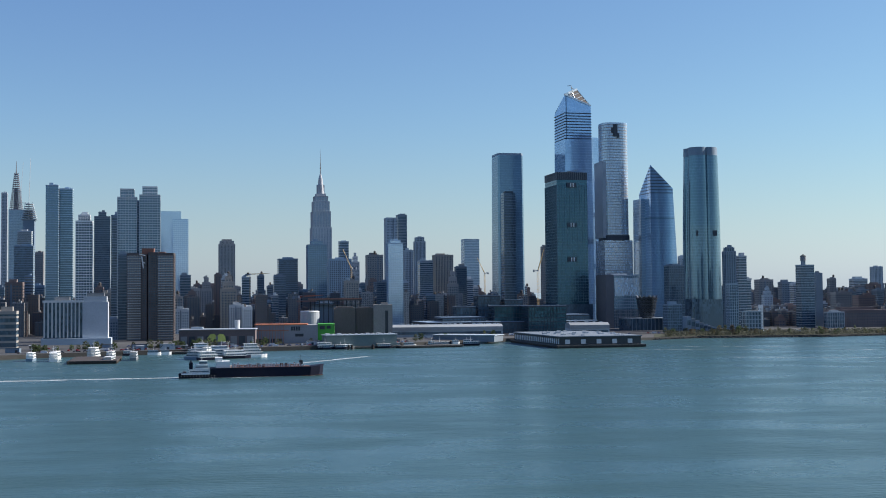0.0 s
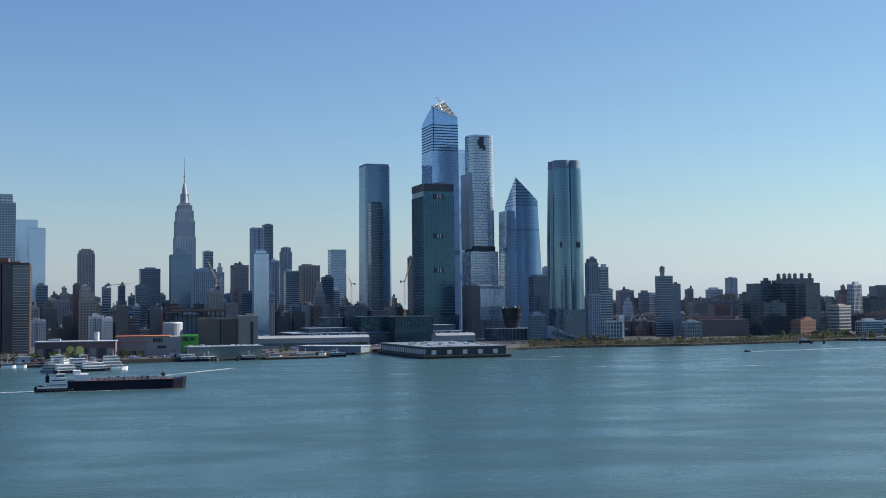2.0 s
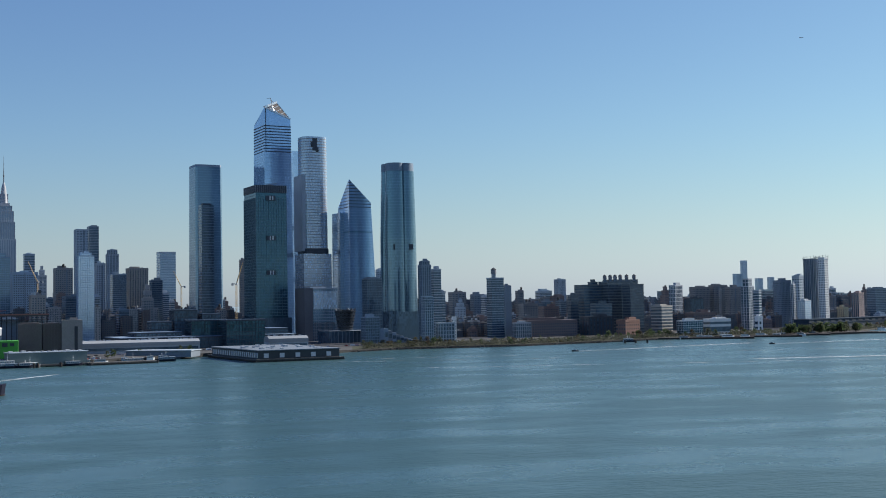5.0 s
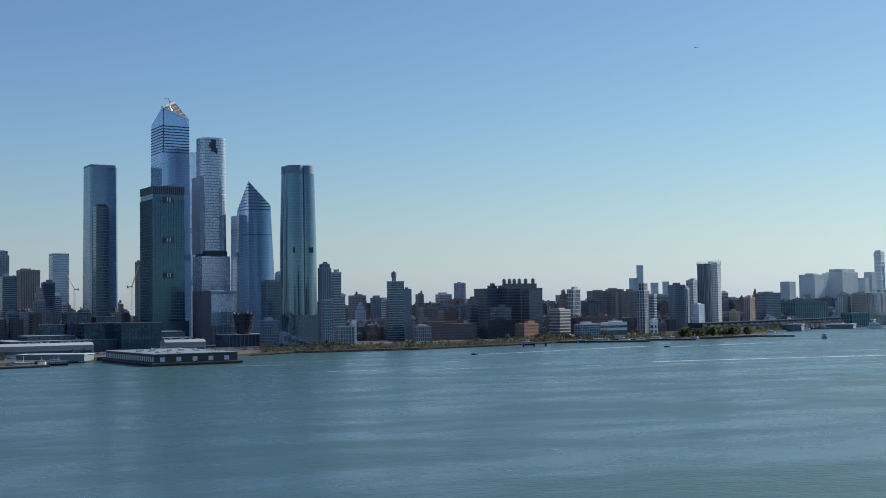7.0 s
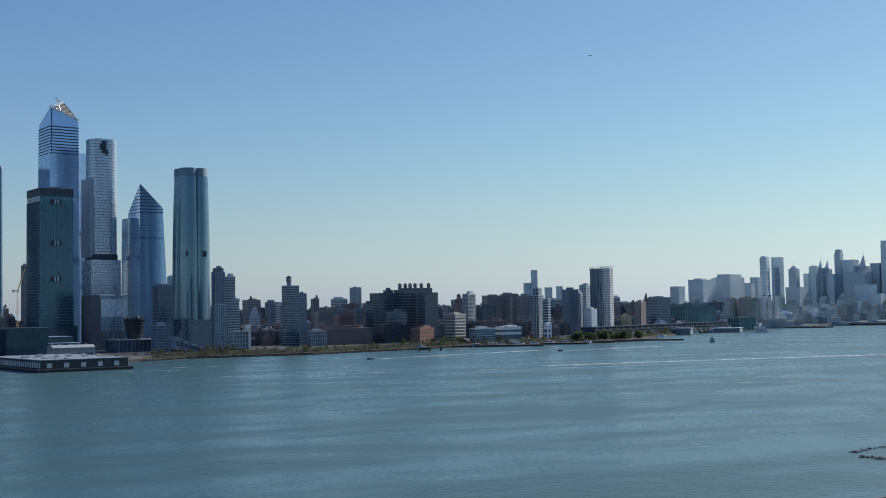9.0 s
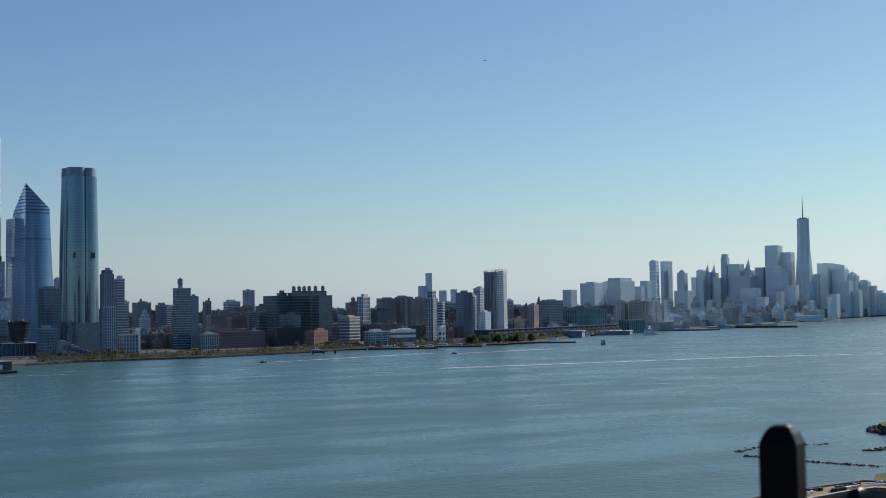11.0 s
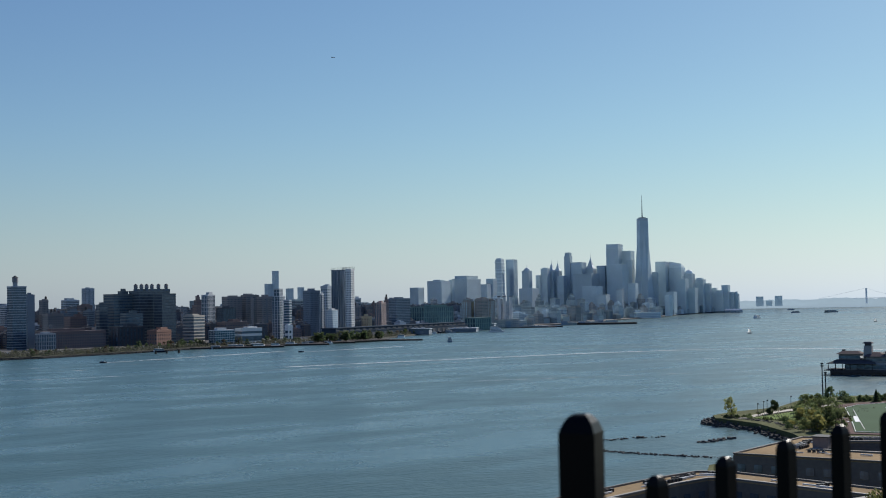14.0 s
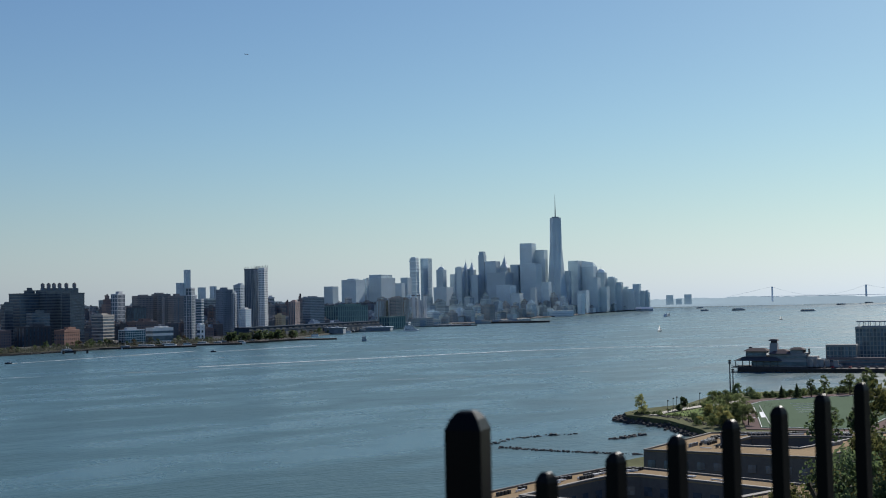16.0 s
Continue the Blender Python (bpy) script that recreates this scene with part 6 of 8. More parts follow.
# ---- tower cranes ----
def crane(x, y, z, h, reach, yaw, mat, luff=35, label="lattice tower crane on a building site"):
    t = thing("tower_crane", label, "crane", x, y, z, yaw)
    s = Shape()
    for dx in (-1, 1):
        for dy in (-1, 1):
            s.bar((dx, dy, 0), (dx, dy, h), 0.16)
    for i in range(int(h / 4)):
        s.bar((-1, -1, 4 * i), (1, -1, 4 * i + 4), 0.1).bar((1, 1, 4 * i), (-1, 1, 4 * i + 4), 0.1)
    part("mast", s, mat, t)
    e = (reach * math.cos(radians(luff)), 0, h + reach * math.sin(radians(luff)))
    s = Shape().bar((0, -0.8, h), e, 0.4).bar((0, 0.8, h), e, 0.4).bar((0, 0, h + 1.6), e, 0.3)
    part("jib", s, mat, t)
    part("counter_jib", Shape().bar((0, 0, h), (-reach * 0.25, 0, h + 1), 0.9).box(-reach * 0.22, 0, h - 2, 3, 2, 3), DARKST, t)
    part("cab", Shape().box(0, -1.6, h - 1, 2, 2, 2.4), OFFWHITE, t)




for az, q, z, h, reach, yaw, mat, luff in ((-19.52, 2935, 4, 300, 70, 20, OFFWHITE, 86), (-19.18, 2890, 4, 270, 104, 30, OFFWHITE, 88),
                                          (-4.4, 1930, 4, 96, 36, 150, YELLOW, 62), (-6.9, 1480, 0, 54, 30, 10, ORANGE, 5), (-9.2, 1900, 4, 86, 30, 10, YELLOW, 4),
                                          (4.55, 1760, 4, 86, 34, 40, YELLOW, 68), (2.0, 2250, 4, 92, 34, 150, YELLOW, 62), (29.9, 2500, 4, 58, 34, 20, STEEL, 66)):
    crane(*polar_xy(az, q), z, h, reach, yaw, mat, luff)

# ---- trees ----
def crown_shape(r, h, count, leaf, seed, cone=False):
    """A crown of small leaf clumps on several uneven boughs, with gaps between them."""
    g = random.Random(seed)
    s = Shape()
    boughs = []
    for _ in range(34):
        a = g.uniform(0, 2 * math.pi)
        zz = g.uniform(0.1, 0.95)
        rr = r * (1 - zz if cone else 0.8 * math.sqrt(max(0.05, 1 - (2 * zz - 0.95) ** 2))) * g.uniform(0.35, 1.0)
        boughs.append((rr * math.cos(a), rr * math.sin(a), zz * h, g.uniform(0.14, 0.30) * r * ((1.1 - zz) if cone else 1)))
    for _ in range(count):
        if cone:
            zz, a = 1 - g.random() ** 0.6, g.uniform(0, 2 * math.pi)
            rr = r * (1 - zz) * (0.75 + 0.25 * math.sin(zz * 40)) * g.random() ** 0.35
            c = Vector((rr * math.cos(a), rr * math.sin(a), zz * h))
        else:
            bx, by, bz, br = g.choice(boughs)
            c = Vector((bx, by, bz)) + Vector((g.gauss(0, 1), g.gauss(0, 1), g.gauss(0, 0.8))).normalized() * br * g.random() ** 0.5
        u = Vector((g.gauss(0, 1), g.gauss(0, 1), g.gauss(0, 1))).normalized()
        v = u.orthogonal().normalized()
        w = u.cross(v)
        q = leaf * g.uniform(0.6, 1.4)
        k = len(s.v)
        s.v += [tuple(c + v * q), tuple(c + w * q * 0.7 + u * q * 0.3), tuple(c - v * q), tuple(c - w * q * 0.7 + u * q * 0.25)]
        s.f.append((k, k + 1, k + 2, k + 3))
    return s


def tree(name, label, x, y, z, height, spread, mat, count=260, leaf=0.8, seed=1, cone=False, group=""):
    t = thing(name, label, "tree", x, y, z, seed * 37 % 360, group)
    stem = Shape().cyl(0, 0, 0, 0.03 * height, 0.012 * height, height * 0.75, 7)
    g = random.Random(seed)
    for _ in range(6):
        a, zz = g.uniform(0, 6.28), g.uniform(0.3, 0.6) * height
        stem.bar((0, 0, zz), (spread * 0.6 * math.cos(a), spread * 0.6 * math.sin(a), zz + height * 0.22), 0.008 * height)
    part("trunk", stem, BARK, t)
    lift = 0.05 if cone else 0.07
    crown = part("crown", crown_shape(spread, height * (1 - lift), count, leaf, seed, cone), mat, t)
    crown.matrix_local = Matrix.Translation((0, 0, height * lift))
    return t


# park trees along the far shore, in autumn colour
KINDS = [tree("tree", lab, *polar_xy(13 + i * 0.3, 1560), LAND, 10, 4.6, m, 230, 0.75, 3 + i, group="shore park trees") for i, (lab, m) in enumerate((
    ("yellow autumn tree in the shore park", LEAF_GOLD), ("green tree in the shore park", LEAF_OLIVE), ("orange autumn tree in the shore park", LEAF_ORANGE), ("dark green tree in the shore park", LEAF_DARK), ("green tree in the shore park", LEAF_OLIVE)))]
g = random.Random(5)
for i in range(150):
    a = g.uniform(10.5, 35.5)
    inland = g.uniform(8, 75)
    q = shore(a) + inland
    src = g.choice(KINDS if a < 20 else KINDS[3:] + KINDS[3:4] * 3 + KINDS[1:3])
    x, y = polar_xy(a, q)
    copy_thing(src, Matrix.Translation((x, y, bank_z(a, inland))) @ Matrix.Rotation(g.uniform(0, 6.28), 4, "Z") @ Matrix.Scale(g.uniform(0.4, 0.85) if a < 22 else g.uniform(0.6, 1.15), 4))
for i in range(62):
    a = g.uniform(-21, 3) if i % 2 else g.uniform(-18, -8.5)
    x, y = polar_xy(a, shore(a) + g.uniform(10, 60))
    copy_thing(g.choice((KINDS[1], KINDS[3], KINDS[3])), Matrix.Translation((x, y, LAND)) @ Matrix.Rotation(g.uniform(0, 6.28), 4, "Z") @ Matrix.Scale(g.uniform(0.5, 1.0), 4))
for i in range(46):
    a = g.uniform(30.4, 33.7)
    f = (a - 30.2) / 3.7
    x, y = polar_xy(a, 1868 + 142 * f + g.uniform(-14, 14))
    c = copy_thing(g.choice((KINDS[3], KINDS[1], KINDS[3])), Matrix.Translation((x, y, 3.0)) @ Matrix.Rotation(g.uniform(0, 6.28), 4, "Z") @ Matrix.Scale(g.uniform(1.1, 1.7), 4))
    tagged(c, "dark green tree in the grove on the pier", group="pier grove")
hedge = Shape()
for i in range(26000):
    a = g.uniform(10.5, 35.0)
    inland = g.uniform(6, 70) + 8 * noise.noise((a * 3, 0, 0))
    x, y = polar_xy(a, shore(a) + inland)
    c = Vector((x, y, bank_z(a, inland) + g.random() ** 1.6 * 4.6))
    u = Vector((g.gauss(0, 1), g.gauss(0, 1), g.gauss(0, 1))).normalized()
    v = u.orthogonal().normalized()
    w = u.cross(v)
    q = g.uniform(0.4, 1.05)
    k = len(hedge.v)
    hedge.v += [tuple(c + v * q), tuple(c + w * q * 0.8), tuple(c - v * q), tuple(c - w * q * 0.8)]
    hedge.f.append((k, k + 1, k + 2, k + 3))
tagged(part("shrubbery", hedge, LEAF_SHORE), "low mixed shrubbery along the shore park", "shrubs", kind="stuff")
# shore park lawn and highway strip
sheet("park_lawn", [10 + 0.5 * i for i in range(52)], lambda a: [shore(a) + 4, shore(a) + 61, shore(a) + 80], lambda a, i, q: bank_z(a, (4, 61, 80)[i]) + 0.1, surf("tawny_park_lawn", (0.085, 0.09, 0.066), 1.0, spec=0.05, var=0.3), "tawny lawn strip between river wall and highway", "lawn")
sheet("road", [-20 + 0.5 * i for i in range(112)], lambda a: [shore(a) + 84, shore(a) + 112], lambda a, i, q: LAND + 0.12, surf("asphalt", (0.05, 0.05, 0.052), 0.9), "riverside highway of dark asphalt", "road")
CAR_COLOURS = [surf("car_paint", c, 0.35, var=0.02) for c in ((0.6, 0.6, 0.6), (0.05, 0.05, 0.06), (0.3, 0.02, 0.02), (0.1, 0.14, 0.25))]


def car_shape(L=4.6, van=False):
    s = Shape()
    h = 2.4 if van else 1.45
    s.box(0, 0, 0.35, L, 1.8, 0.55)
    s.prism(rect(L * (0.9 if van else 0.62), 1.7), 0.9, rect(L * (0.84 if van else 0.42), 1.45), h)
    return s


CARS = []
for i in range(4):
    x, y = polar_xy(10 + i, shore(10 + i) + 96)
    c = thing("car", "car on the riverside highway", "car", x, y, LAND + 0.12, 10, "highway traffic")
    b = part("body", car_shape(4.6 + 2 * (i == 0), i == 0), CAR_COLOURS[i], c)
    for wx in (-1.4, 1.4):
        for wy in (-0.85, 0.85):
            wh = part("wheel", Shape().bar((wx, wy - 0.12, 0.33), (wx, wy + 0.12, 0.33), 0.34, 10), DARKROOF, c)
    CARS.append(c)
for i in range(70):
    a = g.uniform(-19, 33)
    x, y = polar_xy(a, shore(a) + g.choice((90, 94, 101, 106)))
    copy_thing(g.choice(CARS), Matrix.Translation((x, y, LAND + 0.12)) @ Matrix.Rotation(radians(8 - (a > 18) * 38), 4, "Z"))
# parked cars, vans and huts along the midtown quay
for i in range(95):
    a = g.uniform(-20.5, -1.5)
    x, y = polar_xy(a, shore(a) + g.choice((9, 15, 24, 30, 42)) + g.uniform(-1, 1))
    c = copy_thing(g.choice(CARS), Matrix.Translation((x, y, LAND)) @ Matrix.Rotation(radians(g.choice((8, 98)) + g.uniform(-6, 6)), 4, "Z"))
    tagged(c, "car parked on the river quay", group="cars parked on the quay")
for i in range(22):
    a = g.uniform(-20.5, -2)
    x, y = polar_xy(a, shore(a) + g.uniform(12, 70))
    t = thing("quay_hut", g.choice(("small flat-roofed hut on the quay", "low service shed on the quay")), "shed", x, y, LAND, g.uniform(0, 20), "quay huts")
    w, d, h = g.uniform(6, 18), g.uniform(4, 8), g.uniform(3, 6)
    part("wall", Shape().box(0, 0, 0, w, d, h), g.choice((OFFWHITE, BROWN, GREYST, BRICK, SLATE)), t)
    part("roof", Shape().box(0, 0, h, w + 0.8, d + 0.8, 0.3), g.choice((DARKROOF, OFFWHITE)), t)
    part("door", Shape().box(w * g.uniform(-0.3, 0.3), -d / 2 - 0.05, 0, 2.4, 0.2, 2.6), DARKROOF, t)

# ---- boats and wakes ----
def hull_shape(L, B, H, bow=0.25, stern=0.9, draft=1.0):
    """Pointed at +x."""
    s = Shape()
    o = [(-L / 2, -B / 2 * stern), (L / 2 - L * bow, -B / 2), (L / 2 - L * bow * 0.3, -B * 0.3), (L / 2, 0), (L / 2 - L * bow * 0.3, B * 0.3), (L / 2 - L * bow, B / 2), (-L / 2, B / 2 * stern)]
    lo = [(x * 0.97, y * 0.86) for x, y in o]
    zs = [H, H, H * 1.12, H * 1.22, H * 1.12, H, H]
    s.prism(lo, -draft, o, zs)
    return s


x, y, L, yaw = plan(-161.5, 823.5, -84.5, 838.6)
t = thing("tank_barge", "black tank barge with rust-red deck and white deckhouse aft", "barge", x, y, 0, yaw)
part("hull", hull_shape(L, 17, 6.5, 0.12, 1.0, 2), HULL, t)
part("deck", Shape().box(-3, 0, 6.35, L - 14, 15, 0.35), RUST, t)
s = Shape()
for i in range(3):
    s.bar((-L / 2 + 6, -3 + 3 * i, 7.6), (L / 2 - 16, -3 + 3 * i, 7.6), 0.3, 6)
for i in range(18):
    s.box(-L / 2 + 8 + i * (L - 22) / 18, g.uniform(-5, 5), 6.6, g.uniform(0.6, 2), g.uniform(0.6, 2), g.uniform(0.8, 2.6))
part("deck_piping", s, RUST, t, kind="stuff")
s = Shape()
for i in range(30):
    s.box(-L / 2 + 14 + i * (L - 26) / 30, g.uniform(-7, -2), 6.7, g.uniform(0.4, 1.6), g.uniform(0.4, 1.2), g.uniform(0.6, 3.0))
part("deck_fittings", s, OFFWHITE, t, "pale hatches and winches", kind="stuff")
s = Shape()
for i in range(24):
    s.bar((-L / 2 + 4 + i * (L - 12) / 24, -7.6, 6.4), (-L / 2 + 4 + i * (L - 12) / 24, -7.6, 7.7), 0.07)
s.bar((-L / 2 + 4, -7.6, 7.7), (L / 2 - 10, -7.6, 7.7), 0.08)
part("rail", s, OFFWHITE, t, kind="stuff")
part("deckhouse", Shape().box(-L / 2 + 9, 0, 6.5, 9, 13, 4.5).box(-L / 2 + 6, 0, 11, 5, 10, 2.5), WHITE, t)
part("mast", Shape().cyl(L / 2 - 16, 0, 6.5, 0.3, 0.15, 8, 6).box(L / 2 - 16, 0, 8, 2.5, 2.5, 2.5), DARKIRON, t)
part("boot_stripe", hull_shape(L * 0.995, 16.2, 0.5, 0.12, 1.0, 0.4), RUST, t)

t = thing("tugboat", "black and white tugboat lashed to the barge's quarter", "tugboat", x - 45, y - 13, 0, yaw)
part("hull", hull_shape(27, 9, 3.0, 0.3, 0.8), HULL, t)
part("bulwark", Shape().prism(rect(25, 8.9, -0.5, 0), 3.0, rect(25, 8.9, -0.5, 0), 3.5), HULL, t)
part("bulwark_stripe", Shape().box(-2, -4.6, 2.5, 19, 0.25, 0.9), WHITE, t)
part("deckhouse", Shape().box(0.5, 0, 3, 14, 6.4, 2.9).box(2, 0, 6.1, 9, 5.6, 2.6).box(3, 0, 8.9, 5, 4.4, 2.5).box(3, 0, 11.4, 5.6, 5, 0.25), WHITE, t)
part("deck_edge", Shape().box(0.5, 0, 5.9, 15, 7.2, 0.22).box(2, 0, 8.7, 10, 6.4, 0.22), OFFWHITE, t)
part("window_band", Shape().box(3, 0, 9.7, 5.2, 4.6, 1.1).box(2, 0, 7.1, 8.4, 5.8, 0.8).box(0.5, 0, 4.2, 12.6, 6.6, 0.7), GL_DARK, t)
s = Shape()
for sy in (-1.8, 1.8):
    s.box(-5.2, sy, 5.9, 2.4, 1.6, 4.6).cyl(-5.2, sy, 10.5, 0.5, 0.45, 1.4, 8)
part("funnel", s, HULL, t, "black funnels")
part("mast", Shape().cyl(2, 0, 11.6, 0.2, 0.1, 7, 6).box(2, 0, 15, 0.4, 3.2, 0.25).box(2, 0, 13.4, 1.6, 0.3, 0.3), OFFWHITE, t)
s = Shape()
for i in range(12):
    s.cyl(-11.5 + i * 2.0, -4.5, 0.9, 0.55, 0.55, 1.2, 8)
part("tyre_fenders", s, DARKROOF, t, kind="stuff")
s = Shape().box(-9.5, 0, 3, 2.6, 2.6, 1.6).box(9.6, 0, 3.2, 2, 2.4, 1.4)
part("winch", s, RUST, t)
s = Shape()
for i in range(16):
    s.bar((-12 + i * 0.95, -4.1, 3.5), (-12 + i * 0.95, -4.1, 4.5), 0.05)
s.bar((-12, -4.1, 4.5), (2.5, -4.1, 4.5), 0.06).bar((-4, -3.2, 6.9), (8, -3.2, 6.9), 0.06)
part("rail", s, OFFWHITE, t, kind="stuff")


def vessel(name, label, x, y, L, B, decks, yaw, hull=WHITE, house=WHITE, dark=GL_DARK, mast=6):
    t = thing(name, label, "boat", x, y, 0, yaw)
    part("hull", hull_shape(L, B, 2.4, 0.25, 0.85), hull, t)
    s, w = Shape(), Shape()
    for i in range(decks):
        f = 0.76 - 0.09 * i
        bb, mid, zz = B * (0.84 - 0.05 * i), -L * (0.06 + 0.025 * i), 2.3 + i * 2.6
        s.prism(rect(L * f, bb, mid, 0), zz, rect(L * f * 0.93, bb * 0.97, mid - L * 0.02, 0), zz + 2.3)
        s.box(mid - L * 0.03, 0, zz + 2.3, L * f * 1.06, bb * 1.06, 0.22)
        w.box(mid - L * 0.01, 0, zz + 0.7, L * f * 0.95, bb + 0.12, 1.15)
        for j in range(int(L * f / 2.2)):
            s.box(mid - L * f / 2 + 1.5 + j * 2.2, 0, zz + 0.7, 0.3, bb + 0.2, 1.1)
    part("deckhouse", s, house, t)
    part("window_band", w, dark, t)
    if mast:
        part("mast", Shape().cyl(-L * 0.05, 0, 2.3 + decks * 2.7, 0.25, 0.1, mast, 6).box(-L * 0.05, 0, 2.3 + decks * 2.7 + mast * 0.5, 0.5, 3, 0.3), OFFWHITE, t)
    return t


vessel("motor_yacht", "tall white motor yacht at the river front", -173.0, 1090.0, 24, 7, 4, 20)
vessel("harbour_ferry", "white excursion boat with several decks", -196.0, 1095.0, 30, 8, 2, 12, STEEL, OFFWHITE)
vessel("harbour_ferry", "white excursion boat moored beside the yacht", -222.0, 1062.0, 24, 7, 2, 150, SLATE, OFFWHITE)
vessel("harbour_ferry", "grey and white excursion boat in the boat basin", -206.0, 1050.0, 22, 7, 2, 30, HULL, OFFWHITE)
vessel("harbour_ferry", "white ferry moored by a stubby dock", -344.0, 1052.0, 27, 8, 2, 110)
vessel("harbour_ferry", "grey-white ferry moored by a stubby dock", -275.0, 1060.0, 24, 7, 2, 100, STEEL, OFFWHITE)
vessel("harbour_ferry", "low ferry at the outer end of the dock", -288.0, 1030.0, 26, 8, 1, 95, STEEL, OFFWHITE)
vessel("harbour_ferry", "white ferry along the dock", -322.0, 1100.0, 30, 9, 3, 95)
vessel("harbour_ferry", "small excursion boat moored at the quay", -236.0, 1172.0, 22, 7, 3, 10, HULL)
vessel("harbour_ferry", "white ferry beside the green terminal", -122.0, 1236.0, 20, 6, 2, 20, HULL)
vessel("harbour_ferry", "low ferry beside the green terminal", -102.0, 1243.0, 20, 6, 1, 20, STEEL)
vessel("harbour_ferry", "low ferry with an awning beside the terminal", -62.0, 1256.0, 18, 6, 1, 18, HULL, OFFWHITE)
vessel("workboat", "dark workboat by the mooring pier", -6.0, 1290.0, 26, 7, 1, 200, HULL, OFFWHITE)
vessel("workboat", "dark low workboat by the long pier", 28.0, 1300.0, 22, 6, 1, 190, HULL, GREYST)
for x, y, L, d, yw, hl in ((-214, 1082, 20, 3, 80, SLATE), (-186, 1074, 26, 2, 25, HULL), (-205, 1108, 24, 3, 10, WHITE),
                           (-352, 1085, 20, 2, 90, WHITE), (-300, 1078, 22, 2, 95, HULL), (-366, 1060, 24, 2, 100, SLATE)):
    vessel("motor_yacht", "white motor yacht crowded in the boat basin", x, y, L, L * 0.29, d, yw, hl, WHITE, mast=5)
h_ = random.Random(44)
for i in range(22):
    a = h_.uniform(-16, 2.5) if i % 2 else h_.uniform(-5.5, 2.5)
    vessel("launch", h_.choice(("small moored launch along the quay", "low dark moored workboat along the quay")), *polar_xy(a, shore(a) - h_.uniform(5, 14)), h_.uniform(8, 15), h_.uniform(2.8, 4), 1, h_.uniform(0, 25), h_.choice((HULL, HULL, WHITE, SLATE)), h_.choice((OFFWHITE, GREYST)), mast=3)
for i in range(16):
    a = h_.uniform(22.5, 38)
    vessel("launch", "small white launch moored by the west side piers", *polar_xy(a, shore(a) - h_.uniform(6, 50)), h_.uniform(10, 20), h_.uniform(3, 5), 1, h_.uniform(-50, 10), h_.choice((HULL, WHITE, WHITE)), OFFWHITE, mast=4)
for az, q, L, d, lab in ((36.6, 2520, 50, 2, "white dinner boat at the far piers"), (37.3, 2600, 60, 2, "white dinner boat at the far piers"), (38.5, 2850, 44, 3, "white motor yacht at the far piers"), (37.9, 2700, 50, 2, "grey ferry at the far piers"),
                         (39.8, 2960, 60, 2, "dark ferry at the far piers"), (41.6, 2950, 70, 1, "dark moored vessel at a far pier")):
    vessel("harbour_ferry", lab, *polar_xy(az, q), L, 12, d, -40, HULL if "dark" in lab else SLATE, OFFWHITE)
for x, y, L, d, lab in ((1112.3, 1483.4, 12, 1, "small dark launch on the river"), (4068, 2572, 110, 1, "dark barge far down the bay"), (4537, 3223, 120, 2, "grey tanker anchored far down the bay"),
                        (4448, 3348, 70, 1, "low grey ferry in the bay"), (5814, 4409, 80, 1, "hazy barge in the bay"), (7200, 4300, 130, 1, "hazy cargo ship in the bay"), (8600, 4900, 130, 1, "hazy cargo ship in the bay")):
    vessel("ship", lab, x, y, L * 0.7, L * 0.2, d + 1, -8, SLATE, OFFWHITE)
vessel("harbour_ferry", "white ferry under way far down the river", 3075, 2467, 46, 13, 3, 200, WHITE, WHITE)
vessel("motor_yacht", "tiered white motor yacht at the far piers", 1576, 1938, 34, 8, 4, -30)
vessel("moored_vessel", "long dark red vessel with a white bridge house", 1922, 2204, 92, 16, 1, -42, surf("dark_red_hull", (0.10, 0.055, 0.055), 0.7), OFFWHITE)
SAIL = leaves("white_sailcloth", (0.80, 0.80, 0.78), (0.82, 0.82, 0.80))
for x, y, k in ((1639.9, 1331.9, 0.72), (2544.6, 1687.1, 0.70)):
    t = thing("sailboat", "small sailing boat with a white sail", "sailboat", x, y, 0, -42)
    part("hull", hull_shape(11 * k, 3.2 * k, 1.2, 0.4, 0.6), HULL, t)
    part("mast", Shape().cyl(0.5, 0, 1, 0.12, 0.08, 14 * k, 6), STEEL, t)
    s = Shape()
    for name, foot, head in (("mainsail", -4.6, 14.4), ("jib", 5.2, 11.6)):
        s = Shape()
        lean = 0.4 if foot < 0 else 0.9
        s.v += [(lean, 0.05, 2), (foot * k, 0.3, 2), (lean, 0.05, head * k), (lean, -0.05, 2), (foot * k, 0.2, 2), (lean, -0.05, head * k)]
        s.f += [(0, 1, 2), (5, 4, 3), (0, 3, 4, 1), (1, 4, 5, 2), (2, 5, 3, 0)]
        part(name, s, SAIL, t)


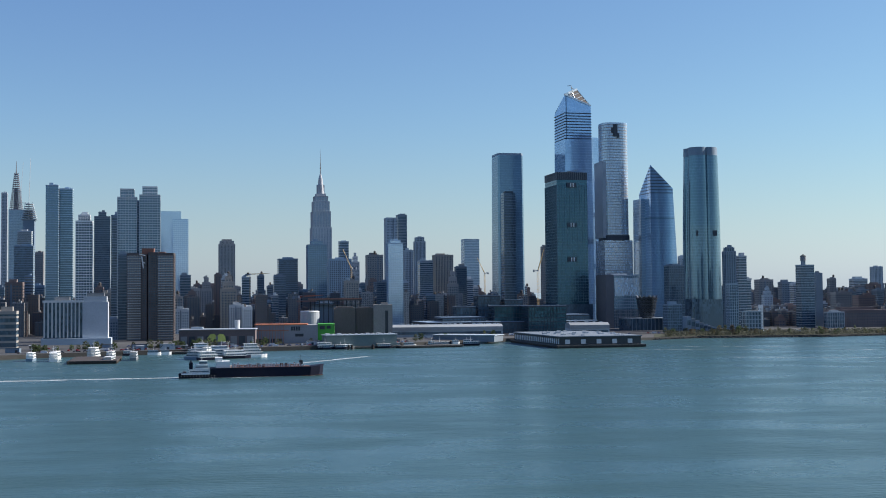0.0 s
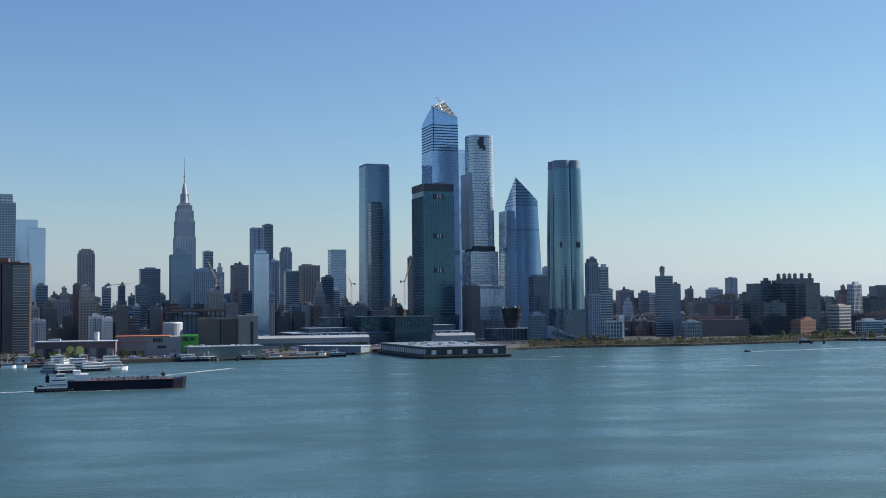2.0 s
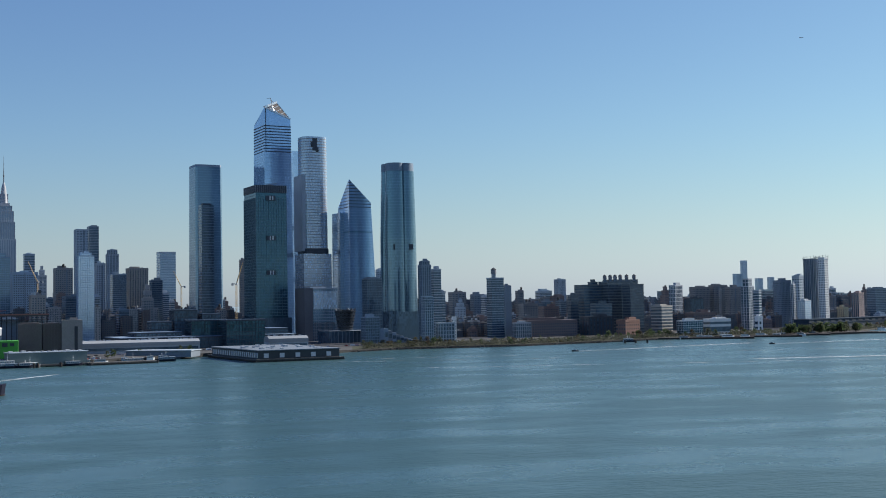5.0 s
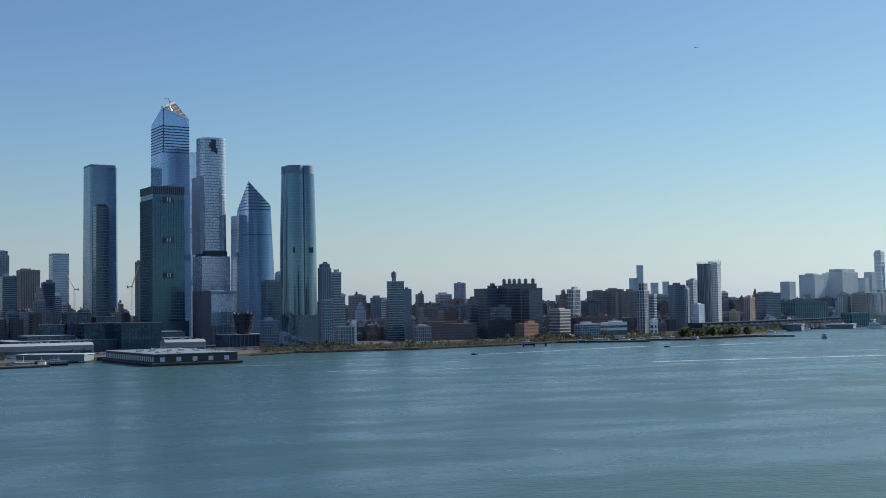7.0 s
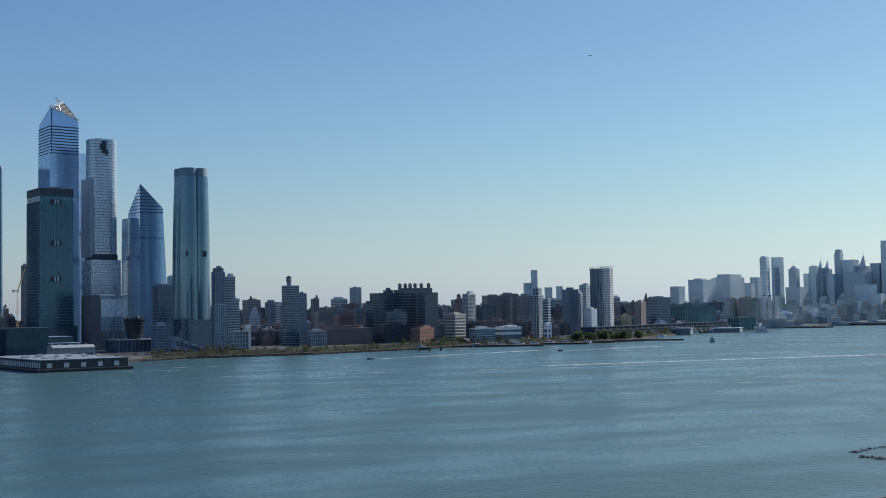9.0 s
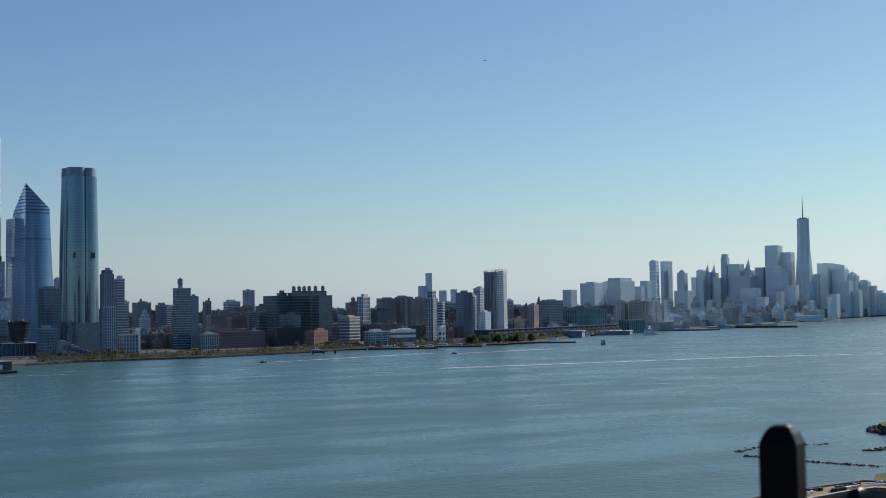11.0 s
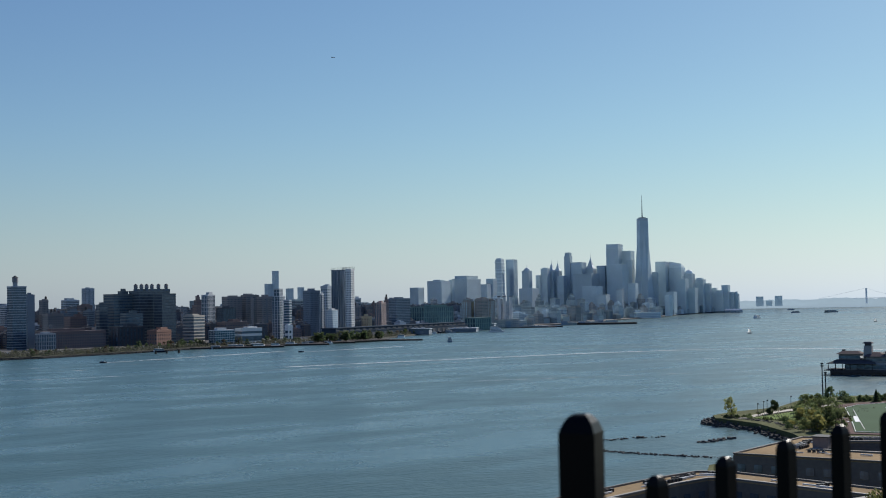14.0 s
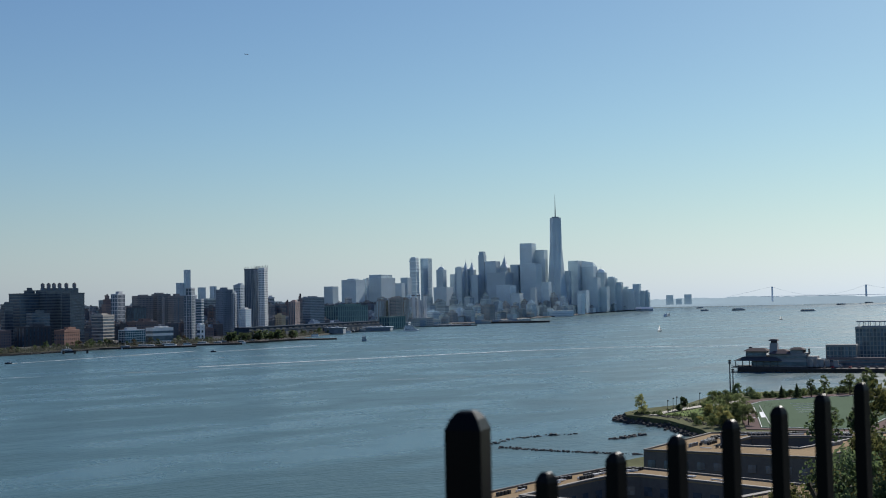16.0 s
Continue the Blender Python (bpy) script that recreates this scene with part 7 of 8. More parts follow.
def wake(label, ax, ay, bx, by, w0, w1, seed, skip=0.25, mat=None):
    """Broken foam along a boat's track, wider towards b."""
    h = random.Random(seed)
    s = Shape()
    L = math.hypot(bx - ax, by - ay)
    ux, uy = (bx - ax) / L, (by - ay) / L
    n = int(L / 3.0)
    for i in range(n):
        if h.random() < skip + 0.45 * i / n:
            continue
        f = i / n
        w = w0 + (w1 - w0) * f
        for _ in range(2):
            c = (h.random() - 0.5) * w
            l, b = h.uniform(5.0, 14.0), h.uniform(0.3, 1.0) * (0.5 + w * 0.16)
            px, py = ax + ux * f * L - uy * c, ay + uy * f * L + ux * c
            k = len(s.v)
            s.v += [(px - ux * l, py - uy * l, 0.06), (px + uy * b, py - ux * b, 0.10), (px + ux * l, py + uy * l, 0.06), (px - uy * b, py + ux * b, 0.10)]
            s.f.append((k, k + 1, k + 2, k + 3))
    return tagged(part("wake", s, mat or FOAM), label, "wake", kind="stuff")


wake("white wash round the far ferry", 3052, 2462, 3130, 2474, 12, 26, 61, 0.0)
wake("white wake of a far speedboat", 4790, 3205, 4900, 3250, 10, 22, 62, 0.0)
wake("white wake trailing the tug", -178, 822, -420, 772, 5, 12, 1, 0.05)
wake("foam along the barge's bow", -99, 828, -165, 812, 2, 5, 2, 0.1)
wake("white bow wave of the barge", -98, 829.5, -108, 827, 3, 5, 12, -0.5)
wake("thin curved wake near the ferry slip", -70, 1085, -120, 985, 4, 8, 3, 0.1)
wake("white wake of a speedboat", 484, 1277, 765, 1387, 3, 12, 4, 0.0)
wake("white spray behind a speedboat", 485, 1277, 508, 1286, 3, 5, 63, -0.6)
wake("white spray behind a speedboat", 769, 1340, 792, 1346, 3, 5, 64, -0.6)
wake("white wake of a speedboat", 768, 1340, 960, 1392, 3, 10, 5, 0.0)
wake("long foam streak across the river", 250, 1020, 900, 900, 6, 10, 6, 0.5, FOAM_THIN)
for i, (ax, ay, bx, by) in enumerate(((1131, 628, 1146, 703), (1146, 703, 1156, 829), (1156, 829, 1081, 936), (1081, 936, 939, 980), (939, 980, 560, 1010))):
    wake("long white wake curving down the river", ax, ay, bx, by, 9, 9, 50 + i, -0.3, FOAM)
wake("foam streak off the long pier", 190, 1180, 420, 1130, 5, 9, 8, 0.45, FOAM_THIN)
wake("foam streak off the shore park", 230, 1230, 520, 1200, 5, 8, 9, 0.5, FOAM_THIN)
for i, (ax, ay, bx, by) in enumerate(((700, 860, 1250, 640), (520, 700, 900, 560), (900, 1120, 1500, 1000), (1500, 900, 2100, 760), (640, 1180, 1100, 1160), (1700, 1250, 2500, 1150))):
    wake("faint windrow of foam on the river", ax, ay, bx, by, 3, 7, 20 + i, 0.4, FOAM_THIN)
for x, y, yw in ((480, 1275, 200), (764, 1338, 196)):
    t = thing("speedboat", "small dark speedboat throwing spray", "boat", x, y, 0, yw)
    part("hull", hull_shape(9, 3, 1.3, 0.4, 0.9, 0.3), HULL, t)
    part("windscreen", Shape().prism(rect(2.5, 2), 1.2, rect(1.6, 1.6), 2.1), GL_DARK, t)
    part("seat", Shape().box(-2.0, 0, 1.0, 1.2, 1.8, 0.8), WHITE, t)

# ---- the near shore ----
# bearing, distance, spread, height of the top
CLIFF_TREES = ((54.6, 92, 5.0, 40.8), (57.6, 92, 5.5, 43.0), (59.2, 78, 4.5, 48.8), (61.6, 74, 6.0, 50.4), (55.6, 120, 5.5, 34.5), (60.3, 104, 6.0, 44.0), (58.6, 110, 5.5, 41.0), (62.4, 92, 6.5, 49.0), (60.8, 66, 4.5, 47.5), (56.6, 104, 5.0, 39.5),
               (62.0, 140, 8.0, 39.0), (60.6, 165, 8.0, 31.0), (63.4, 120, 8.0, 44.0), (58.2, 150, 6.0, 28.0))
def boulders(name, label, pts, count, size, spread, seed, z=0.0):
    """Loose rocks scattered along a line in plan."""
    h = random.Random(seed)
    s = Shape()
    for _ in range(count):
        i = h.randrange(len(pts) - 1)
        f = h.random()
        (ax, ay), (bx, by) = pts[i], pts[i + 1]
        cx, cy = ax + (bx - ax) * f + h.gauss(0, spread), ay + (by - ay) * f + h.gauss(0, spread)
        r = size * h.uniform(0.5, 1.5)
        o = [(cx + r * h.uniform(0.7, 1.2) * math.cos(6.28 * j / 6), cy + r * h.uniform(0.7, 1.2) * math.sin(6.28 * j / 6)) for j in range(6)]
        z0 = z + h.uniform(-0.5, 0.2) * r
        up = [(cx + (px - cx) * h.uniform(0.4, 0.8), cy + (py - cy) * h.uniform(0.4, 0.8)) for px, py in o]
        s.prism(o, z0 - r * 0.4, up, z0 + r * h.uniform(0.4, 0.9))
    return tagged(part(name, s, ROCK), label, "rocks", kind="stuff")


RIP = [(387, 294), (398, 311), (410, 331), (414, 346), (416, 360), (427, 371), (445, 376), (480, 376)]
boulders("riprap", "dark tumbled riprap round the park's point", RIP, 900, 0.75, 1.8, 1, 0.5)
boulders("riprap", "middle band of dark riprap round the park's point", [(394, 293), (403, 311), (415, 331), (418.5, 346), (420.5, 359), (429, 367), (446, 373)], 1300, 0.62, 1.7, 12, 1.7)
boulders("riprap", "upper edge of riprap below the lawn", [(400, 292), (409, 312), (420, 332), (423, 346), (424.5, 357), (431, 364)], 700, 0.5, 1.5, 2, 2.8)
boulders("riprap", "brown tumbled riprap along the west side wall", [polar_xy(10 + 0.25 * i, shore(10 + 0.25 * i) - 2.0) for i in range(68)], 2600, 1.0, 1.1, 14, 0.6)
boulders("breakwater", "broken line of rocks awash", [(320, 343), (334, 350), (351, 348), (368, 341)], 60, 0.7, 1.0, 3)
boulders("breakwater", "dark clump of rocks awash", [(360, 319), (364, 317), (372, 318), (381, 319)], 70, 0.8, 0.8, 4)
boulders("breakwater", "long low line of half-drowned rocks", [(313, 334), (316, 317), (324, 295), (333, 277), (338, 270)], 330, 0.55, 1.0, 5)
boulders("breakwater", "rocks at the corner of the waterfront block", [(306, 264), (310, 263), (318, 262)], 60, 0.8, 1.2, 6, 0.4)


def slab(name, label, category, pts, z, mat, thick=0.15):
    s = Shape().prism(pts, z - thick, pts, z)
    return tagged(part(name, s, mat), label, category, kind="structure")


# the low park: path, lawn, field
slab("path", "pale path along the park's point", "path", [(420, 349), (424, 345.5), (436, 350.5), (455, 353.8), (472, 355.5), (494, 354.5), (512, 361), (509, 365), (494, 359.5), (478, 361.5), (455, 359), (440, 355.5)], 3.35, PATHM)
slab("lawn", "rough green lawn beside the path", "lawn", [(428, 347), (426, 338), (434, 328), (470, 330), (486, 346), (484, 353), (462, 352), (440, 348.5)], 3.25, LAWN)
slab("running_track", "brick-red running track round the field", "track", [(399, 282), (420, 240), (600, 290), (575, 346), (548, 352), (522, 360), (500, 357), (486, 349), (446, 318)], 3.3, TRACK)
FIELD = [(406, 280), (424, 246), (590, 300), (566, 334), (538, 346), (511, 351), (494, 346), (448, 311)]
slab("sports_field", "green artificial-turf sports field", "sports field", FIELD, 3.45, TURF)
s = Shape()
n_f = len(FIELD)
cx, cy = sum(p[0] for p in FIELD) / n_f, sum(p[1] for p in FIELD) / n_f
for i in range(n_f):
    (ax, ay), (bx, by) = FIELD[i], FIELD[(i + 1) % n_f]
    s.bar((ax + (cx - ax) * 0.015, ay + (cy - ay) * 0.015, 3.46), (bx + (cx - bx) * 0.015, by + (cy - by) * 0.015, 3.46), 0.17)
s.bar((488, 337, 3.46), (417, 283, 3.46), 0.14)
for i in range(5):
    s.bar((470 + i * 9, 304 + i * 7, 3.46), (478 + i * 9, 294 + i * 7, 3.46), 0.20)
s.box(452, 317, 3.46, 1.2, 1.2, 0.1).box(438, 305, 3.46, 1.6, 1.0, 0.1).box(472, 331, 3.46, 1.0, 1.0, 0.1)
tagged(part("field_markings", s, WHITE), "white painted field lines", "markings", kind="structure")
slab("field_box", "white painted box at the field side", "markings", [(440, 303.0), (441.6, 302.0), (462, 317), (460.4, 318.2)], 3.5, OFFWHITE, 0.05)

near_trees = ((423.5, 355.5, 9.6, 4.2, LEAF_LIME, "yellow-green tree alone on the point"), (462, 362, 5.0, 2.6, LEAF_DARK, "small dark tree by the path"), (446, 352, 3.2, 1.6, LEAF_DARK, "small round bush by the path"),
              (481, 359, 7.0, 4.0, LEAF_GREEN, "round green tree by the path"), (489, 361, 6.0, 3.6, LEAF_GREEN, "green tree by the path"), (520.5, 372.5, 8.0, 3.6, LEAF_DARK, "dark tree by the lamp masts"), (530, 372, 5.0, 4.5, LEAF_DARK, "low dark tree beyond the track"),
              (456, 332, 10.0, 4.6, LEAF_GREEN, "broad olive-green tree above the riprap"), (438, 322, 7.5, 3.6, LEAF_GREEN, "willowy green tree above the riprap"),
              (416, 306, 7, 3.6, LEAF_YELLOW, "yellow-green tree above the riprap"), (424, 304, 8, 4.0, LEAF_GREEN, "green tree behind the rocks"), (412, 290, 9, 4.4, LEAF_GREEN, "green tree behind the waterfront block"), (418, 297, 8, 3.6, LEAF_GREEN, "green tree near the field corner"),
              (400, 292, 7, 3.6, LEAF_YELLOW, "yellowing tree above the rocks"), (428, 262, 8, 4.0, LEAF_DARK, "dark tree by the field"), (446, 258, 9, 4.4, LEAF_YELLOW, "yellow-green tree by the field"), (462, 262, 8, 4, LEAF_YELLOW, "yellowing tree at the field's edge"),
              (478, 262, 9, 4.5, LEAF_GREEN, "green tree at the field's edge"), (547, 346, 9.5, 3.4, LEAF_DARK, "thin grey-green tree beyond the field"), (556, 344, 11.6, 3.4, LEAF_GREEN, "tall light green tree beyond the field"), (569, 337, 11.2, 3.4, LEAF_GREEN, "tall green tree beyond the field"),
              (579, 338, 8, 4.2, LEAF_GREEN, "bushy green tree at the cove"), (590, 340, 10, 4.6, LEAF_GREEN, "green tree at the cove"), (604, 347, 13, 4.6, LEAF_GREEN, "tall green tree at the cove"))
for i, (x, y, h, r, m, lab) in enumerate(near_trees):
    tree("tree", lab, x, y, 3.0, h, r, m, 1700, 0.24, 40 + i)
for i, (x, y, h) in enumerate(((534.6, 355.5, 6.6), (536.3, 347.5, 8.0))):
    tree("conifer", "dark conical evergreen beyond the field", x, y, 3.0, h, 0.42 * h, LEAF_DARK, 2400, 0.22, 80 + i, True)
h_ = random.Random(9)
shr = [tree("shrub", "low rough shrub on the bank", 424 + 3 * i, 314, 3.0, 2.6, 2.2, m, 420, 0.25, 90 + i, group="bank shrubs") for i, m in enumerate((LEAF_GREEN, LEAF_YELLOW, LEAF_DARK))]
for i in range(26):
    f = h_.random()
    x, y = 424 + 4 * f + h_.gauss(0, 1.2), 357 - 34 * f + h_.gauss(0, 1.6)
    copy_thing(shr[(2, 0, 2)[i % 3]], Matrix.Translation((x, y, 2.9)) @ Matrix.Rotation(h_.uniform(0, 6.28), 4, "Z") @ Matrix.Scale(h_.uniform(0.3, 0.6), 4))
for i in range(44):
    f = h_.random()
    if i < 14:
        x, y, k = 424 + 66 * f, 351.5 + 15 * f + h_.gauss(0, 1.0), h_.uniform(0.3, 0.55)
    else:
        x, y = polar_xy(h_.uniform(52.4, 54.6), h_.uniform(505, 545))
        k = h_.uniform(0.6, 1.3)
    copy_thing(h_.choice(shr), Matrix.Translation((x, y, 3.0)) @ Matrix.Rotation(h_.uniform(0, 6.28), 4, "Z") @ Matrix.Scale(k, 4))

tuft = Shape()
for i in range(2600):
    x, y = h_.uniform(402, 505), h_.uniform(285, 372)
    if x < 424 or y > 345 + (x - 402) * 0.36 or y < 292 + (x - 402) * 0.42:
        continue
    a, q = h_.uniform(0, 3.14), h_.uniform(0.15, 0.45)
    k = len(tuft.v)
    tuft.v += [(x - q * math.cos(a), y - q * math.sin(a), 3.0), (x + q * math.cos(a), y + q * math.sin(a), 3.0), (x + q * 0.6 * math.cos(a) + 0.1, y + q * 0.6 * math.sin(a), 3.2 + h_.uniform(0.2, 0.9))]
    tuft.f.append((k, k + 1, k + 2))
tagged(part("rough_grass", tuft, LEAF_SHORE), "tufts of rough tawny and green grass on the bank", "grass", kind="stuff")
for x, y, h in ((549.1, 397.7, 18.2), (540.3, 389.4, 14.0)):
    t = thing("floodlight_mast", "tall steel floodlight mast at the sports field", "floodlight", x, y, 3, 30)
    part("pole", Shape().cyl(0, 0, 0, 0.4, 0.25, h, 8), DARKIRON, t)
    part("lamp_bank", Shape().box(0.6, 0, h - 2.2, 0.5, 1.5, 0.8).box(0.6, 0, h - 1.0, 0.5, 1.5, 0.8), DARKIRON, t)
for x, y in ((437, 351.5), (455, 360.5), (448, 357.0), (480, 366), (496, 363)):
    t = thing("street_lamp", "slender dark lamp post by the park path", "street lamp", x, y, 3, 0, "path lamps")
    part("pole", Shape().cyl(0, 0, 0, 0.14, 0.09, 5.4, 8), DARKIRON, t)
    part("lantern", Shape().cyl(0.3, 0, 5.2, 0.3, 0.42, 0.6, 8).bar((0, 0, 5.4), (0.4, 0, 5.7), 0.06), DARKIRON, t)


# two waterfront apartment blocks round courtyards
def court_block(label, pts, z1, inner, units, seed):
    """pts: outer corners in plan, counter-clockwise; inner: the courtyard's share."""
    h = random.Random(seed)
    t = tagged(new("apartment_block"), label, "apartment building")
    n = len(pts)
    cx, cy = sum(p[0] for p in pts) / n, sum(p[1] for p in pts) / n
    hole = [(cx + (x - cx) * inner, cy + (y - cy) * inner) for x, y in pts]
    wall_s, roof_s = Shape(), Shape()
    for i in range(n):
        j = (i + 1) % n
        q = [pts[i], pts[j], hole[j], hole[i]]
        wall_s.prism(q, 2.5, q, z1 - 0.3)
        m = [(cx + (x - cx) * 0.995, cy + (y - cy) * 0.995) for x, y in q]
        roof_s.prism(m, z1 - 0.3, m, z1)
    part("wall", wall_s, DARKPANEL, t, "grey panelled wall")
    part("roof", roof_s, ROOFBROWN, t, "brown gravel roof")
    for o, g1 in ((pts, 0.985), (hole, 1.06)):
        for i in range(n):
            j = (i + 1) % n
            q = [o[i], o[j], (cx + (o[j][0] - cx) * g1, cy + (o[j][1] - cy) * g1), (cx + (o[i][0] - cx) * g1, cy + (o[i][1] - cy) * g1)]
            part("parapet", Shape().prism(q, z1, q, z1 + 0.28), DARKPANEL, t)
            q2 = [(cx + (x - cx) * 1.003, cy + (y - cy) * 1.003) for x, y in q]
            part("coping", Shape().prism(q2, z1 + 0.28, q2, z1 + 0.42), COPING, t, "dull metal coping")
    panes = []
    for o in (pts, hole):
        for i in range(n):
            (ax, ay), (bx, by) = o[i], o[(i + 1) % n]
            L = math.hypot(bx - ax, by - ay)
            k = int(L / 4.2)
            for a in range(k):
                f = (a + 0.5) / k
                px, py = ax + (bx - ax) * f, ay + (by - ay) * f
                for lv in range(3):
                    zz = z1 - 3.4 - lv * 3.3
                    w = Shape().box(0, 0, -1.0, 2.1, 0.3, 2.0)
                    if not panes:
                        panes.append(w.data("window"))
                    ob = part("window", panes[0], GL_GREY, t)
                    ob.matrix_local = Matrix.Translation((px, py, zz)) @ Matrix.Rotation(math.atan2(by - ay, bx - ax), 4, "Z")
    for i in range(units):
        e = h.randrange(n)
        (ax, ay), (bx, by) = pts[e], pts[(e + 1) % n]
        f, g1 = h.uniform(0.12, 0.9), h.uniform(inner + 0.12, inner + 0.28)
        mx, my, turn, kind = ax + (bx - ax) * f, ay + (by - ay) * f, math.atan2(by - ay, bx - ax), h.randrange(3)
        for j in range(h.choice((1, 3, 4, 5))):
            ob = part("air_conditioner", AC[kind], None, t)
            ob.matrix_local = Matrix.Translation((cx + (mx - cx) * g1 + 1.25 * j * math.cos(turn), cy + (my - cy) * g1 + 1.25 * j * math.sin(turn), z1)) @ Matrix.Rotation(turn, 4, "Z") @ Matrix.Scale(0.62, 4)
    ducts, sleepers = Shape(), Shape()
    for i in range(n):
        (ax, ay), (bx, by) = pts[i], pts[(i + 1) % n]
        for _ in range(4):
            f, g1 = h.uniform(0.1, 0.85), (inner + 0.97) / 2 + h.uniform(-0.06, 0.06)
            p = Vector((cx + (ax + (bx - ax) * f - cx) * g1, cy + (ay + (by - ay) * f - cy) * g1, z1 + 0.3))
            q = p + Vector(((bx - ax), (by - ay), 0)).normalized() * h.uniform(2, 6)
            ducts.bar(p, q, h.uniform(0.12, 0.28))
            for j in range(h.choice((0, 2, 3))):
                sleepers.box(p.x + 1.4 * j, p.y + 1.5, z1, 0.8, 0.8, 0.7)
    part("ductwork", ducts, OFFWHITE, t, "pale roof ducts", kind="stuff")
    part("condenser_bank", sleepers, DARKIRON, t, "rows of small dark condensers", kind="stuff")
    return t


DARKPANEL = surf("grey_wall_panel", (0.14, 0.122, 0.108), 0.7)
AC = []
for k, (m, sz) in enumerate(((DARKIRON, (1.2, 1.0, 1.1)), (DARKIRON, (1.3, 1.0, 1.1)), (STEEL, (1.8, 1.2, 1.3)))):
    s = Shape().box(0, 0, 0.15, *sz).cyl(0, 0, 0.15 + sz[2], 0.38, 0.38, 0.12, 10)
    s.box(-sz[0] * 0.4, 0, 0, 0.12, sz[1], 0.15).box(sz[0] * 0.4, 0, 0, 0.12, sz[1], 0.15)
    me = s.data("air_conditioner")
    me.materials.append(m)
    AC.append(me)
court_block("grey waterfront apartment block with brown roof round a court", [(158, 184), (172, 130), (225, 128), (221, 186), (216, 192), (199, 191)], 15.0, 0.60, 6, 1)
court_block("second grey waterfront apartment block with brown roof and plant", [(248, 208), (263, 166), (330, 168), (316, 194), (292, 219)], 15.0, 0.46, 18, 2)
t = thing("stair_house", "small red-brown stair house on a flat roof", "roof hut", 276.0, 200.5, 15.0, 20)
part("body", Shape().box(0, 0, 0, 5, 4, 3), BRICK, t)
part("roof", Shape().box(0, 0, 3, 5.6, 4.6, 0.25), DARKROOF, t)

# restaurant at the end of a pier, and the white apartments behind it
t = pier("pier", "long dark pier carrying a restaurant and apartments", 812.0, 442.0, 220, 46, -68, 3.0, TIMBER)
t = thing("restaurant", "low restaurant of broad hipped roofs round a squat lantern tower", "restaurant", 771.5, 520.0, 3.0, -68)
DUSK = surf("weathered_stucco", (0.30, 0.285, 0.27), 0.8)
SHINGLE = surf("grey_shingle_roof", (0.075, 0.075, 0.08), 0.9, spec=0.1)
SHINGLE_B = surf("brown_shingle_roof", (0.115, 0.092, 0.09), 0.9, spec=0.1)
part("terrace", Shape().box(0, 0, 0, 56, 26, 0.6), TIMBER, t)
part("hall", Shape().box(6, 2, 0.6, 40, 18, 5.0), DUSK, t)
part("window_band", Shape().box(6, 2, 1.6, 40.3, 18.3, 2.4), GL_DARK, t)
s = Shape().prism(rect(34, 24, -9, 0), 5.4, rect(22, 12, -9, 0), 8.0).prism(rect(35, 25, -9, 0), 5.1, rect(34, 24, -9, 0), 5.4)
part("pavilion_roof", s, SHINGLE, t, "grey hipped pavilion roof")
s = Shape()
for i in range(7):
    s.cyl(-25 + i * 5.2, -11.2, 0.6, 0.3, 0.3, 4.6, 6)
    s.cyl(-25 + i * 5.2, 11.2, 0.6, 0.3, 0.3, 4.6, 6)
part("posts", s, DARKIRON, t, kind="stuff")
part("upper_hall", Shape().box(-11, 0, 7.6, 15, 11, 4.4), DUSK, t)
part("upper_window", Shape().box(-11, 0, 8.8, 15.2, 11.2, 1.8), GL_DARK, t)
part("upper_roof", Shape().prism(rect(19, 15, -11, 0), 12.0, rect(11, 5, -11, 0), 14.2), SHINGLE_B, t)
part("east_hall", Shape().box(13, 2, 5.6, 25, 15, 4.2).box(18, 2, 9.8, 17, 12, 0.9), DUSK, t)
part("east_window", Shape().box(13, 2, 6.8, 25.2, 15.2, 1.6), GL_GREY, t)
part("east_roof", Shape().prism(rect(15, 17, 6.5, 2), 10.4, rect(6, 6, 6.5, 2), 13.2).prism(rect(16, 18, 6.5, 2), 10.1, rect(15, 17, 6.5, 2), 10.4), SHINGLE_B, t)
part("upper_pavilion", Shape().box(18, 2, 10.7, 9, 8, 2.4), DUSK, t)
part("pavilion_cap", Shape().prism(rect(12, 11, 18, 2), 13.1, rect(5, 4, 18, 2), 14.7), SHINGLE_B, t)
part("stair_wing", Shape().box(31, 2, 0.6, 14, 13, 5.6).box(29, 2, 6.2, 8, 10, 2.0), DUSK, t)
tw = part("lantern_tower", Shape().prism(rect(6.6, 6.6, 1.5, 0), 5, rect(5.2, 5.2, 1.5, 0), 18.0), LIME, t)
part("cap", Shape().prism(rect(7.2, 7.2, 1.5, 0), 19.6, rect(4.5, 4.5, 1.5, 0), 20.8).box(1.5, 0, 18.0, 4.0, 4.0, 1.6), SHINGLE_B, tw)
s = Shape()
r_ = random.Random(8)
for i in range(16):
    s.box(r_.uniform(24, 50), r_.uniform(-9, 9), 0.6, r_.uniform(1, 4), r_.uniform(1, 3), r_.uniform(1.5, 6.5))
part("terrace_clutter", s, DUSK, t, kind="stuff")
s = Shape()
for i in range(28):
    s.bar((-27.5 + i * 2, -12.6, 0.6), (-27.5 + i * 2, -12.6, 1.7), 0.06)
s.bar((-28, -12.6, 1.7), (28, -12.6, 1.7), 0.07).bar((-27.6, -12.6, 1.7), (-27.6, 12.6, 1.7), 0.07)
part("railing", s, DARKIRON, t, kind="stuff")
